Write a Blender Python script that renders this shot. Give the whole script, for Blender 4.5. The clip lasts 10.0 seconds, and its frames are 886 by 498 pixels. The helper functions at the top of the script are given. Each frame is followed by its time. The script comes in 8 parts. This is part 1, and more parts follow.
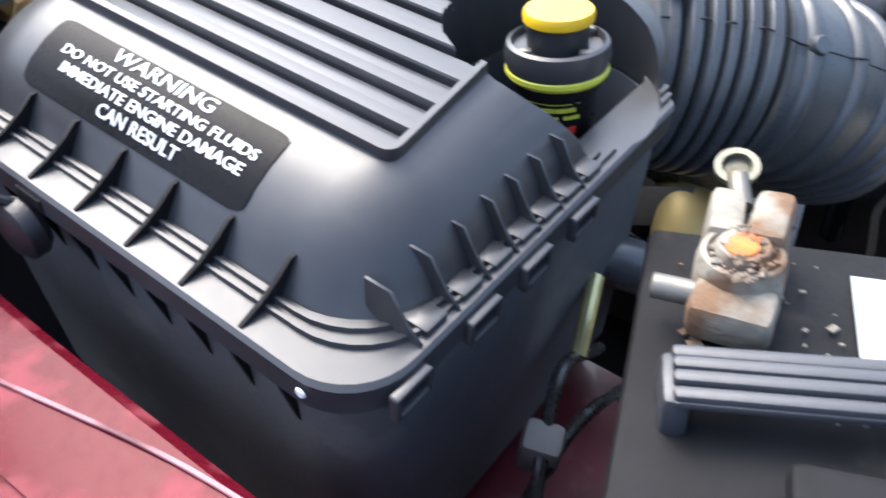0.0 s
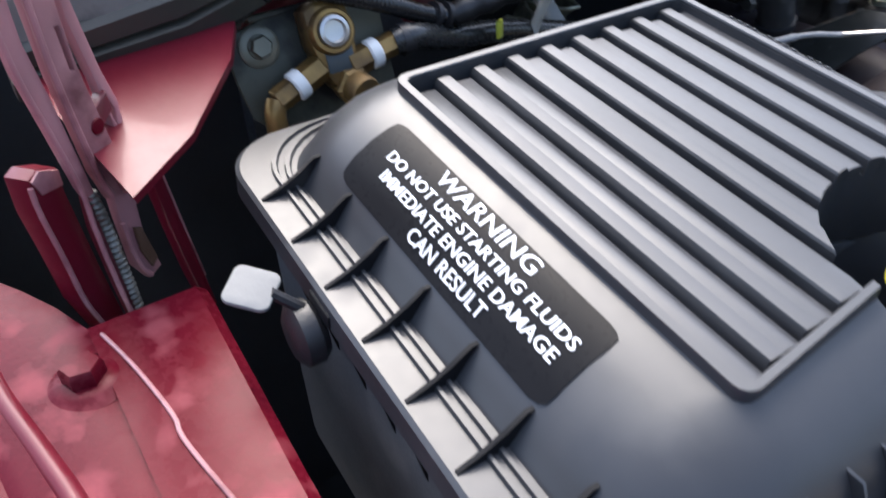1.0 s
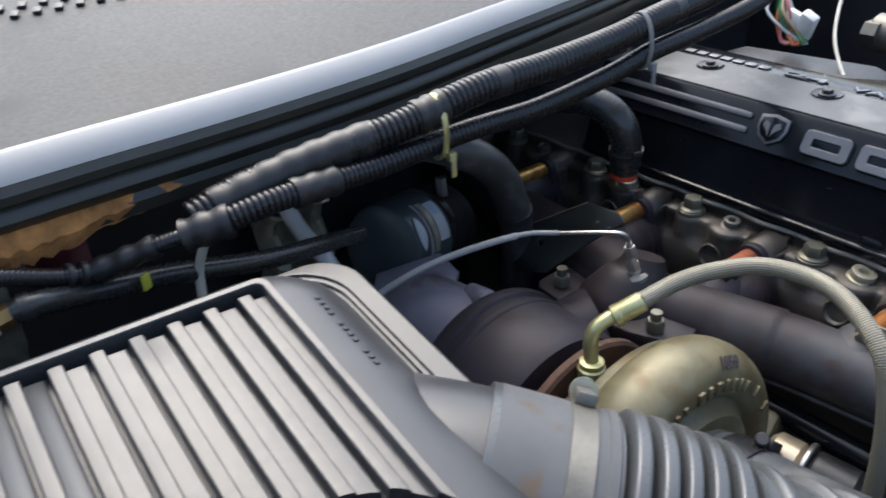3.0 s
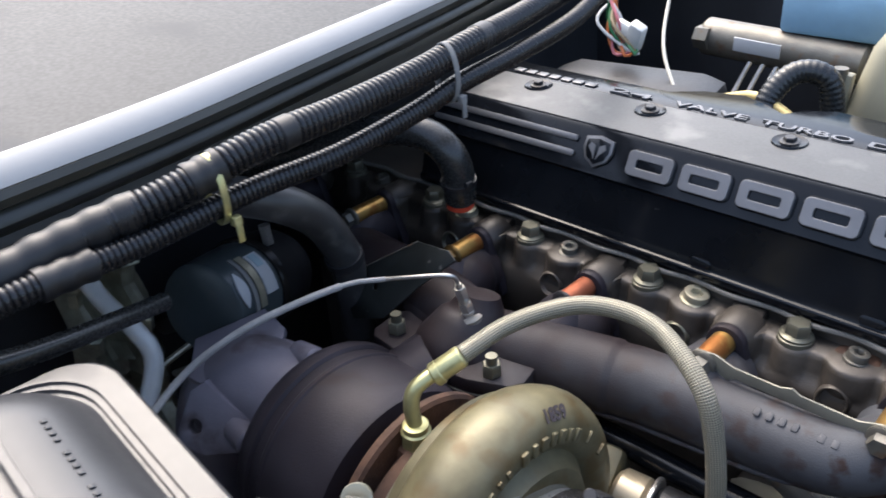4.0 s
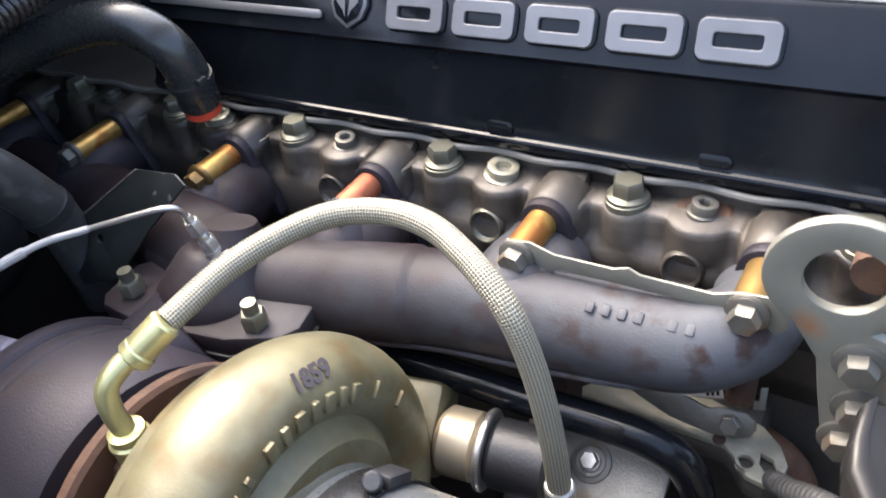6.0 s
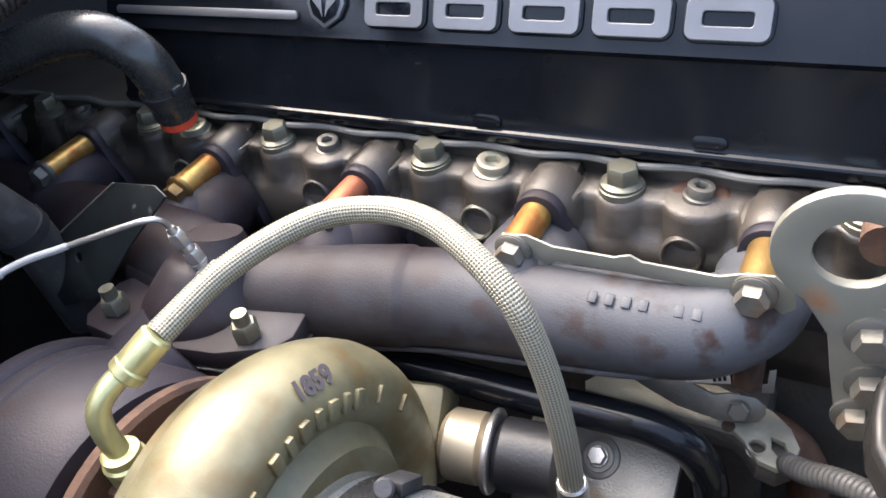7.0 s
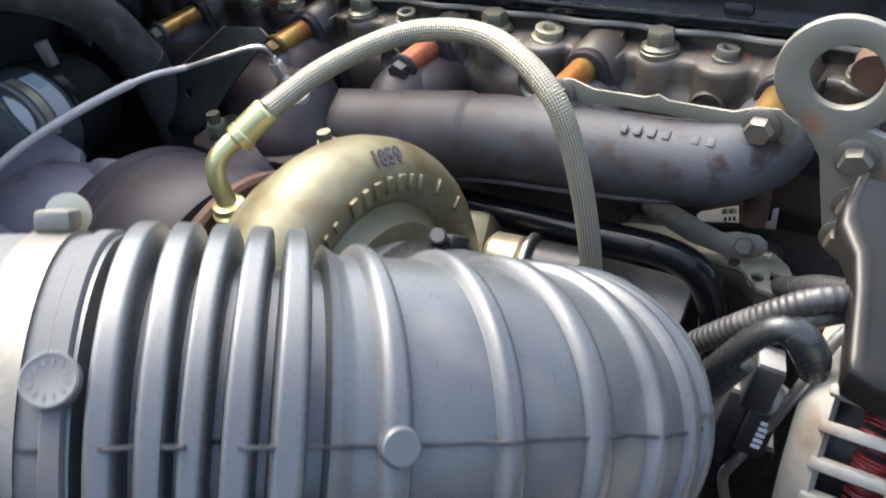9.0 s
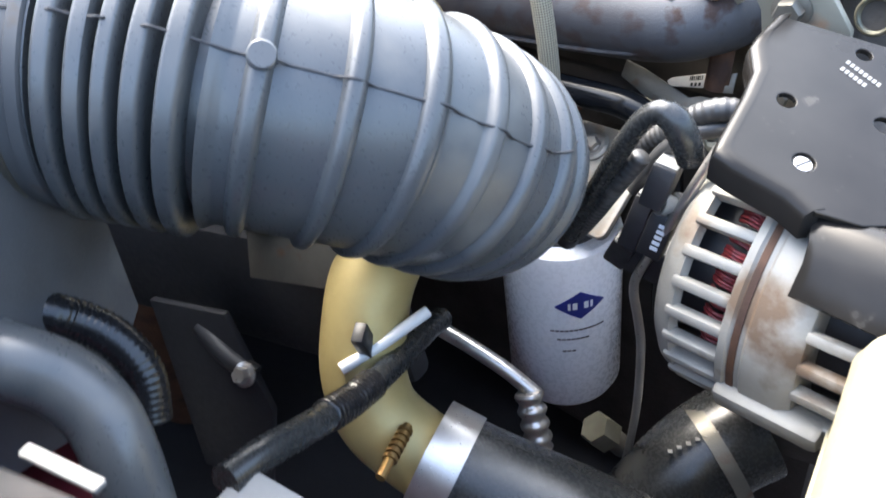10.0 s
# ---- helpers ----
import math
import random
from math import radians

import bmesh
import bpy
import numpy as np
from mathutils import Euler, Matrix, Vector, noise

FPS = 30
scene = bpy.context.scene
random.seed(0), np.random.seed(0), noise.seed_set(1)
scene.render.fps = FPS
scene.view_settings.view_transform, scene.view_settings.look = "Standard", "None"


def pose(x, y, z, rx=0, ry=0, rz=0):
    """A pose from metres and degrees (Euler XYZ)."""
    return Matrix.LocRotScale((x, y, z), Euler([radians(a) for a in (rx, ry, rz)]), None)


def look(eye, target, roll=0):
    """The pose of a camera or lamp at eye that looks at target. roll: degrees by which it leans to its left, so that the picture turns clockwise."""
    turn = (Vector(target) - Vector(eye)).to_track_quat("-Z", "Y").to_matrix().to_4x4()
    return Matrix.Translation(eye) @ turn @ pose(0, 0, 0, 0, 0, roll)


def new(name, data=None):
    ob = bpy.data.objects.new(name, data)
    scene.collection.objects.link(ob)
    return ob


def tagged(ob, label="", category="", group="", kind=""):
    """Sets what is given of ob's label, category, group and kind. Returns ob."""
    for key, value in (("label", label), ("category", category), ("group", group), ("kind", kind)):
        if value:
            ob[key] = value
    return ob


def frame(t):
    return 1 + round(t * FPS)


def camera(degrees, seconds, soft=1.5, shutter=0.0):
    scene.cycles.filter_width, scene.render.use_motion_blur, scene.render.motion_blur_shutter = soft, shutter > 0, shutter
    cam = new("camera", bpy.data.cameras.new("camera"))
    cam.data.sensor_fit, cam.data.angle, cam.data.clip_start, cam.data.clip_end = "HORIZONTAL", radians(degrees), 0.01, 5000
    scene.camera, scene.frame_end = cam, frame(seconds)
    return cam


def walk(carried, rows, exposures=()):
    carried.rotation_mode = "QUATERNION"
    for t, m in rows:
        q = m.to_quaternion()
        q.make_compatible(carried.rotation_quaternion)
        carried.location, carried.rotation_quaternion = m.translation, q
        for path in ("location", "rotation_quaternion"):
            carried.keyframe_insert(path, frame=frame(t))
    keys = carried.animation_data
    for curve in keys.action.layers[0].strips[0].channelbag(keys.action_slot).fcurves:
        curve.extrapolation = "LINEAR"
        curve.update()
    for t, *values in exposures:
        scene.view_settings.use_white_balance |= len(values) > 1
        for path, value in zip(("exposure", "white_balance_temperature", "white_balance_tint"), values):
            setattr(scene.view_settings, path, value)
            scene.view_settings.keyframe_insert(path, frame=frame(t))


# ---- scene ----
cam = camera(58.0, 10.0, soft=1.6, shutter=0.3)
PATH = [
    (0, (-0.007, 0.073, 1.396), (-0.991, 1.255, 0.117), -5.8),
    (0.5, (-0.040, 0.080, 1.392), (-1.253, 1.116, 0.186), -6.1),
    (1, (-0.073, 0.095, 1.410), (-1.467, 0.930, 0.244), -4.0),
    (1.5, (-0.079, 0.133, 1.433), (-1.574, 0.873, 0.330), -3.1),
    (2, (-0.056, 0.180, 1.453), (-1.548, 0.995, 0.399), -2.4),
    (2.5, (-0.033, 0.221, 1.470), (-1.485, 1.145, 0.451), -2.2),
    (3, (-0.010, 0.258, 1.482), (-1.406, 1.293, 0.492), -2.7),
    (3.2, (-0.006, 0.276, 1.485), (-1.376, 1.350, 0.506), -3.0),
    (4.3, (-0.006, 0.375, 1.488), (-1.202, 1.621, 0.479), -4.6),
    (4.5, (-0.006, 0.397, 1.484), (-1.168, 1.651, 0.447), -5.4),
    (5, (-0.019, 0.454, 1.45), (-1.101, 1.719, 0.342), -7.1),
    (5.5, (-0.03, 0.488, 1.418), (-1.049, 1.753, 0.251), -8.9),
    (6, (-0.027, 0.492, 1.397), (-0.998, 1.751, 0.184), -10.8),
    (6.2, (-0.031, 0.492, 1.386), (-0.983, 1.759, 0.165), -11.3),
    (7.5, (-0.041, 0.485, 1.391), (-0.957, 1.806, 0.201), -12.3),
    (8, (-0.04, 0.463, 1.401), (-0.976, 1.785, 0.228), -11.9),
    (8.5, (-0.013, 0.423, 1.376), (-0.977, 1.715, 0.192), -11.1),
    (9, (0.013, 0.388, 1.361), (-1.008, 1.606, 0.147), -10.4),
    (9.5, (0.077, 0.363, 1.334), (-1.019, 1.502, 0.109), -9.1),
    (10, (0.142, 0.345, 1.308), (-1.062, 1.388, 0.098), -8.2),
]
walk(cam, [(t, look(eye, target, roll)) for t, eye, target, roll in PATH],
     exposures=[(0, 2.05, 5830, 8), (1, 1.84, 5900, 9), (2.2, 1.42, 5900, 6), (3, 1.33, 5950, 6), (4.5, 2.06, 6200, 10), (6, 2.74, 6320, 10), (8, 2.78, 6300, 10), (8.5, 2.60, 6270, 8), (9, 2.38, 6250, 6), (9.5, 2.84, 6300, 4), (10, 3.22, 6100, 6)])


# ---- daylight ----
sky = bpy.data.worlds.new("daylight")
scene.world = sky
sky.use_nodes = True
_n = sky.node_tree.nodes
_sky = _n.new("ShaderNodeTexSky")
_sky.sky_type, _sky.sun_disc = "NISHITA", False
_sky.sun_elevation, _sky.sun_rotation = radians(57), radians(292)
_sky.air_density, _sky.dust_density, _sky.ozone_density = 1.0, 7.0, 1.0
sky.node_tree.links.new(_sky.outputs[0], _n["Background"].inputs[0])
_n["Background"].inputs[1].default_value = 0.15
sun_lamp = bpy.data.lights.new("sun", "SUN")
sun_lamp.energy, sun_lamp.angle, sun_lamp.color = 0.62, radians(95), (1.0, 0.985, 0.965)
sun_ob = new("sun", sun_lamp)
sun_ob.matrix_basis = look((-0.50 * 4, 0.20 * 4, 1 + 0.84 * 4), (0, 0, 1))


# ---- materials ----
def material(name, col, rough=0.5, metal=0.0, var=0.2, scale=25.0, fine=350.0, bump=0.15, spots=None, coat=0.0, rvar=0.05, spec=0.5):
    """A surface with coarse and fine variation. spots: (colour, noise scale, threshold, roughness)."""
    m = bpy.data.materials.new(name)
    m.use_nodes = True
    nt, b = m.node_tree, m.node_tree.nodes["Principled BSDF"]
    add, link = nt.nodes.new, nt.links.new
    tc = add("ShaderNodeTexCoord")
    big = add("ShaderNodeTexNoise")
    big.inputs["Scale"].default_value, big.inputs["Detail"].default_value = scale, 5.0
    small = add("ShaderNodeTexNoise")
    small.inputs["Scale"].default_value, small.inputs["Detail"].default_value = fine, 3.0
    for t in (big, small):
        link(tc.outputs["Object"], t.inputs["Vector"])
    ramp = add("ShaderNodeMapRange")
    ramp.inputs[1].default_value, ramp.inputs[2].default_value = 0.3, 0.7
    ramp.inputs[3].default_value, ramp.inputs[4].default_value = 1 - var, 1 + var
    link(big.outputs[0], ramp.inputs[0])
    mul = add("ShaderNodeMix")
    mul.data_type, mul.blend_type = "RGBA", "MULTIPLY"
    mul.inputs[0].default_value = 1.0
    mul.inputs[6].default_value = (*col, 1)
    link(ramp.outputs[0], mul.inputs[7])
    out = mul.outputs[2]
    ro = add("ShaderNodeMapRange")
    ro.inputs[1].default_value, ro.inputs[2].default_value = 0.3, 0.7
    ro.inputs[3].default_value, ro.inputs[4].default_value = max(0.03, rough - rvar), min(1, rough + rvar)
    link(small.outputs[0], ro.inputs[0])
    rough_out = ro.outputs[0]
    if spots:
        sc, ss, th, sr = spots
        n3 = add("ShaderNodeTexNoise")
        n3.inputs["Scale"].default_value, n3.inputs["Detail"].default_value = ss, 8.0
        link(tc.outputs["Object"], n3.inputs["Vector"])
        st = add("ShaderNodeMapRange")
        st.inputs[1].default_value, st.inputs[2].default_value = th - 0.03, th + 0.11
        link(n3.outputs[0], st.inputs[0])
        mx = add("ShaderNodeMix")
        mx.data_type = "RGBA"
        link(st.outputs[0], mx.inputs[0])
        link(out, mx.inputs[6])
        mx.inputs[7].default_value = (*sc, 1)
        out = mx.outputs[2]
        mr = add("ShaderNodeMix")
        link(st.outputs[0], mr.inputs[0])
        link(rough_out, mr.inputs[2])
        mr.inputs[3].default_value = sr
        rough_out = mr.outputs[0]
    link(out, b.inputs["Base Color"])
    link(rough_out, b.inputs["Roughness"])
    b.inputs["Metallic"].default_value = metal
    b.inputs["Coat Weight"].default_value = coat
    b.inputs["Coat Roughness"].default_value = 0.08
    b.inputs["Specular IOR Level"].default_value = spec
    bp = add("ShaderNodeBump")
    bp.inputs["Strength"].default_value, bp.inputs["Distance"].default_value = bump, 0.001
    link(small.outputs[0], bp.inputs["Height"])
    link(bp.outputs[0], b.inputs["Normal"])
    return m


def heat_material(name, cold, hot, rust, x0, x1):
    """Cast iron whose heat tint runs along x, with scabs of rust on the paler end."""
    m = material(name, hot, 0.55, 0.1, 0.3, 18, 900, 0.18, spec=0.25)
    nt, b = m.node_tree, m.node_tree.nodes["Principled BSDF"]
    add, link = nt.nodes.new, nt.links.new
    tc, sep = add("ShaderNodeTexCoord"), add("ShaderNodeSeparateXYZ")
    link(tc.outputs["Object"], sep.inputs[0])
    n1, n2 = add("ShaderNodeTexNoise"), add("ShaderNodeTexNoise")
    n1.inputs["Scale"].default_value, n1.inputs["Detail"].default_value = 22, 6.0
    n2.inputs["Scale"].default_value, n2.inputs["Detail"].default_value = 60, 9.0
    for n in (n1, n2):
        link(tc.outputs["Object"], n.inputs["Vector"])
    along = add("ShaderNodeMapRange")
    along.inputs[1].default_value, along.inputs[2].default_value = x0, x1
    link(sep.outputs[0], along.inputs[0])
    wob = add("ShaderNodeMath")
    wob.operation = "MULTIPLY_ADD"
    link(n1.outputs[0], wob.inputs[0])
    wob.inputs[1].default_value = 1.6
    link(along.outputs[0], wob.inputs[2])
    k = add("ShaderNodeMapRange")
    k.inputs[1].default_value, k.inputs[2].default_value = 0.75, 1.75
    link(wob.outputs[0], k.inputs[0])
    tint = add("ShaderNodeMix")
    tint.data_type = "RGBA"
    link(k.outputs[0], tint.inputs[0])
    tint.inputs[6].default_value, tint.inputs[7].default_value = (*hot, 1), (*cold, 1)
    scab = add("ShaderNodeMapRange")
    scab.inputs[1].default_value, scab.inputs[2].default_value = 0.53, 0.66
    link(n2.outputs[0], scab.inputs[0])
    both = add("ShaderNodeMath")
    both.operation = "MULTIPLY"
    link(scab.outputs[0], both.inputs[0])
    link(k.outputs[0], both.inputs[1])
    mx = add("ShaderNodeMix")
    mx.data_type = "RGBA"
    link(both.outputs[0], mx.inputs[0])
    link(tint.outputs[2], mx.inputs[6])
    mx.inputs[7].default_value = (*rust, 1)
    link(mx.outputs[2], b.inputs["Base Color"])
    return m


def braid_material(name, light, dark, around, along, metal=0.5):
    """Woven wire, laid by the hose's own u (around) and v (metres along)."""
    m = material(name, light, 0.42, metal, 0.1)
    nt, b = m.node_tree, m.node_tree.nodes["Principled BSDF"]
    add, link = nt.nodes.new, nt.links.new
    uv = add("ShaderNodeUVMap")
    sep = add("ShaderNodeSeparateXYZ")
    link(uv.outputs[0], sep.inputs[0])

    def op(kind, a, c):
        o = add("ShaderNodeMath")
        o.operation = kind
        for k, v in enumerate((a, c)):
            if isinstance(v, (int, float)):
                o.inputs[k].default_value = v
            elif v is not None:
                link(v, o.inputs[k])
        return o.outputs[0]

    u, v = op("MULTIPLY", sep.outputs[0], 2 * math.pi * around), op("MULTIPLY", sep.outputs[1], along)
    w = op("MULTIPLY", op("SINE", op("ADD", u, v), None), op("SINE", op("SUBTRACT", u, v), None))
    k = add("ShaderNodeMapRange")
    k.inputs[1].default_value, k.inputs[2].default_value = -0.55, 0.35
    link(w, k.inputs[0])
    mx = add("ShaderNodeMix")
    mx.data_type = "RGBA"
    link(k.outputs[0], mx.inputs[0])
    mx.inputs[6].default_value, mx.inputs[7].default_value = (*dark, 1), (*light, 1)
    link(mx.outputs[2], b.inputs["Base Color"])
    bp = add("ShaderNodeBump")
    bp.inputs["Strength"].default_value, bp.inputs["Distance"].default_value = 0.8, 0.0008
    link(k.outputs[0], bp.inputs["Height"])
    link(bp.outputs[0], b.inputs["Normal"])
    return m


PLASTIC = material("black_plastic", (0.032, 0.033, 0.036), 0.36, 0, 0.2, 18, 300, 0.006, ((0.042, 0.043, 0.046), 26, 0.60, 0.5), rvar=0.03)
PLASTIC_TRAY = material("dusty_black_plastic", (0.085, 0.090, 0.098), 0.58, 0, 0.3, 14, 700, 0.05, ((0.15, 0.15, 0.15), 16, 0.6, 0.6))
PLASTIC_DARK = material("dark_plastic", (0.018, 0.018, 0.020), 0.45, 0, 0.3, 20, 500, 0.2)
RUBBER = material("grey_rubber", (0.060, 0.064, 0.067), 0.31, 0, 0.18, 18, 600, 0.05, ((0.105, 0.105, 0.100), 16, 0.60, 0.5), spec=0.6)
RUBBER_BLACK = material("black_rubber", (0.022, 0.023, 0.023), 0.27, 0, 0.2, 30, 500, 0.025, ((0.05, 0.05, 0.046), 18, 0.66, 0.5))
CONDUIT = material("dusty_conduit", (0.038, 0.038, 0.038), 0.38, 0, 0.25, 40, 400, 0.05, ((0.085, 0.083, 0.078), 60, 0.60, 0.6))
LOOM = material("loom_plastic", (0.012, 0.012, 0.013), 0.24, 0, 0.25, 40, 500, 0.1)
TAPE = material("cloth_tape", (0.013, 0.013, 0.014), 0.45, 0, 0.3, 60, 900, 0.04)
RED = material("red_paint", (0.080, 0.0035, 0.010), 0.27, 0.05, 0.2, 10, 250, 0.04, ((0.17, 0.036, 0.045), 48, 0.57, 0.5), 0.0, spec=0.1)
RED_GLOSS = material("glossy_red_paint", (0.105, 0.005, 0.014), 0.34, 0.05, 0.15, 10, 250, 0.03, None, 0.12, spec=0.3)
RED_DUSTY = material("dusty_red_paint", (0.095, 0.010, 0.017), 0.42, 0.0, 0.3, 30, 250, 0.1, ((0.16, 0.06, 0.06), 30, 0.57, 0.6), 0.3)
ALLOY_GOLD = material("gold_tinted_cast_alloy", (0.148, 0.130, 0.072), 0.43, 0.2, 0.30, 44, 900, 0.10, ((0.120, 0.086, 0.036), 38, 0.54, 0.5))
GOLD_PIPE = material("gold_zinc_pipe", (0.42, 0.335, 0.14), 0.5, 0.35, 0.18, 20, 400, 0.05)
ALLOY_DULL = material("dull_cast_alloy", (0.185, 0.178, 0.140), 0.55, 0.2, 0.2, 30, 700, 0.3, ((0.13, 0.115, 0.085), 35, 0.58, 0.7))
ALLOY = material("cast_alloy", (0.27, 0.255, 0.225), 0.5, 0.5, 0.18, 30, 700, 0.35, ((0.28, 0.20, 0.13), 35, 0.62, 0.75))
IRON_GREY = material("blue_grey_cast_iron", (0.160, 0.148, 0.172), 0.5, 0.15, 0.2, 16, 500, 0.25, ((0.075, 0.062, 0.062), 24, 0.6, 0.7), spec=0.25)
IRON_DARK = material("heat_dark_cast_iron", (0.026, 0.0225, 0.0280), 0.48, 0.2, 0.3, 16, 800, 0.2, ((0.035, 0.025, 0.023), 22, 0.64, 0.8), spec=0.25)
IRON_MANIFOLD = heat_material("heat_stained_manifold_iron", (0.064, 0.067, 0.074), (0.019, 0.0135, 0.0152), (0.034, 0.021, 0.017), -0.30, -0.08)
IRON_HEAD = material("oily_head_casting", (0.060, 0.050, 0.040), 0.46, 0.15, 0.5, 16, 700, 0.22, ((0.020, 0.017, 0.014), 17, 0.50, 0.32))
IRON_BLOCK = material("dirty_block_iron", (0.05, 0.045, 0.04), 0.65, 0.1, 0.4, 18, 300, 0.5)
RUST = material("rusty_iron", (0.10, 0.05, 0.028), 0.7, 0.2, 0.35, 30, 400, 0.5, ((0.05, 0.028, 0.02), 30, 0.5, 0.85))
BRASS = material("aged_brass", (0.27, 0.165, 0.055), 0.36, 0.7, 0.35, 50, 300, 0.2, ((0.13, 0.085, 0.04), 40, 0.54, 0.6))
BRONZE = material("bronze_sleeve", (0.55, 0.33, 0.10), 0.36, 0.85, 0.25, 70, 500, 0.1, ((0.42, 0.17, 0.05), 55, 0.52, 0.4))
COPPER = material("copper_sleeve", (0.45, 0.15, 0.08), 0.42, 0.8, 0.25, 70, 500, 0.1)
STEEL = material("bright_steel", (0.50, 0.48, 0.45), 0.32, 0.85, 0.15, 40, 600, 0.04)
STEEL_DULL = material("dull_steel", (0.155, 0.146, 0.124), 0.46, 0.6, 0.22, 40, 500, 0.2, ((0.16, 0.10, 0.06), 60, 0.62, 0.7))
ZINC_YELLOW = material("yellow_zinc_fitting", (0.50, 0.47, 0.23), 0.33, 0.75, 0.2, 60, 500, 0.1)
ZINC_GREY = material("grey_lifting_plate", (0.215, 0.208, 0.170), 0.46, 0.45, 0.16, 20, 500, 0.08, ((0.26, 0.14, 0.07), 26, 0.62, 0.7))
BRAID = braid_material("braided_hose_sheath", (0.37, 0.345, 0.262), (0.13, 0.117, 0.088), 12, 2100.0)
BRAID_FINE = braid_material("braided_probe_lead", (0.55, 0.54, 0.52), (0.30, 0.29, 0.28), 6, 3000.0, 0.1)
# red hinge paint turned pink: its sheen is part of the base colour
HINGE = material("dusty_sheen_pink_paint", (0.33, 0.155, 0.160), 0.42, 0.0, 0.25, 24, 250, 0.08, ((0.11, 0.03, 0.035), 30, 0.55, 0.6), 0.3)
GLOSS_BLACK = material("gloss_black_cover", (0.006, 0.007, 0.009), 0.15, 0, 0.2, 30, 200, 0.01, ((0.045, 0.045, 0.043), 170, 0.735, 0.5), spec=0.24)
PLATE_GREEN = material("green_grey_plate", (0.075, 0.076, 0.056), 0.42, 0.1, 0.35, 30, 300, 0.08, ((0.018, 0.017, 0.015), 32, 0.50, 0.5), spec=0.25)
GASKET_EDGE = material("grey_gasket_edge", (0.11, 0.106, 0.095), 0.6, 0, 0.2, 40, 400, 0.1)
BOLT_OLIVE = material("olive_plated_bolt", (0.15, 0.145, 0.11), 0.38, 0.6, 0.25, 50, 400, 0.1)
PALE_STEEL = material("pale_plated_steel", (0.42, 0.39, 0.29), 0.36, 0.6, 0.2, 60, 500, 0.1)
CHAMPAGNE = material("champagne_zinc", (0.40, 0.34, 0.24), 0.38, 0.6, 0.12, 30, 400, 0.04)
# grey tone and paler blotches paint mottled sky reflections on the black cover
COVER_TOP = material("satin_cover_top", (0.066, 0.066, 0.064), 0.42, 0.3, 0.25, 16, 500, 0.02, ((0.13, 0.127, 0.12), 24, 0.58, 0.42))
LETTER = material("satin_silver_letter", (0.145, 0.145, 0.15), 0.36, 0.55, 0.1, 40, 500, 0.05)
HAIR_STEEL = material("black_bracket_enamel", (0.014, 0.013, 0.012), 0.2, 0, 0.25, 25, 300, 0.03, ((0.06, 0.056, 0.05), 45, 0.68, 0.5), spec=0.2)
WHITE_CAN = material("white_filter_enamel", (0.82, 0.83, 0.86), 0.28, 0, 0.02, 20, 300, 0.0)
BLUE_INK = material("blue_ink", (0.02, 0.03, 0.20), 0.35, 0, 0.05)
DARK_INK = material("dark_ink", (0.055, 0.045, 0.05), 0.6, 0, 0.1)
WHITE_INK = material("white_ink", (0.72, 0.74, 0.76), 0.5, 0, 0.08)
LABEL_BLACK = material("black_label", (0.010, 0.010, 0.011), 0.3, 0, 0.1, 20, 300, 0.03, spec=0.06)
YELLOW = material("yellow_cap", (0.64, 0.40, 0.004), 0.35, 0, 0.05, 20, 300, 0.02)
YELLOW_GREEN = material("yellow_green_band", (0.50, 0.52, 0.05), 0.4, 0, 0.1)
LABEL_RED = material("red_ink", (0.55, 0.03, 0.02), 0.4, 0, 0.1)
RED_WIRE = material("lacquered_copper_winding", (0.17, 0.020, 0.022), 0.32, 0.2, 0.3, 200, 800, 0.6)
RED_RING = material("red_ring", (0.62, 0.07, 0.03), 0.5, 0, 0.1)
ALLOY_WHITE = material("pale_alternator_alloy", (0.285, 0.274, 0.245), 0.52, 0.15, 0.25, 25, 600, 0.15, ((0.14, 0.098, 0.065), 30, 0.57, 0.8))
CUFF = material("dusty_grey_cuff", (0.088, 0.090, 0.093), 0.6, 0, 0.15, 22, 500, 0.06, ((0.10, 0.075, 0.055), 60, 0.63, 0.8), spec=0.2)
CREAM = material("yellowed_plastic", (0.27, 0.25, 0.175), 0.4, 0, 0.12, 12, 300, 0.05)
CREAM_HOSE = material("cream_hose", (0.55, 0.52, 0.44), 0.5, 0, 0.15)
GREY_COWL = material("grey_cowl_paint", (0.025, 0.027, 0.030), 0.5, 0, 0.15, 9, 300, 0.05, ((0.040, 0.042, 0.046), 16, 0.6, 0.6), spec=0.2)
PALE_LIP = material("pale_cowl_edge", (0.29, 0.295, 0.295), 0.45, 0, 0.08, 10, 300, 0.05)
SEAL = material("weatherstrip_rubber", (0.030, 0.030, 0.024), 0.36, 0, 0.25, 20, 400, 0.1)
ORANGE_FOAM = material("torn_orange_insulation", (0.38, 0.17, 0.05), 0.9, 0, 0.4, 90, 400, 1.0)
WHITE_FLAKE = material("flaking_white_paint", (0.135, 0.132, 0.120), 0.6, 0, 0.2, 20, 300, 0.3, ((0.040, 0.040, 0.037), 34, 0.56, 0.7))
WHITE_PLASTIC = material("white_plastic", (0.70, 0.70, 0.67), 0.4, 0, 0.05)
GREY_TAB = material("grey_plastic_tab", (0.18, 0.18, 0.175), 0.7, 0, 0.08)
FOIL = material("crumpled_foil", (0.34, 0.33, 0.25), 0.38, 0.6, 0.3, 60, 200, 0.6)
BARE_ALUMINIUM = material("bare_aluminium", (0.58, 0.58, 0.56), 0.4, 0.15, 0.12, 30, 400, 0.05)
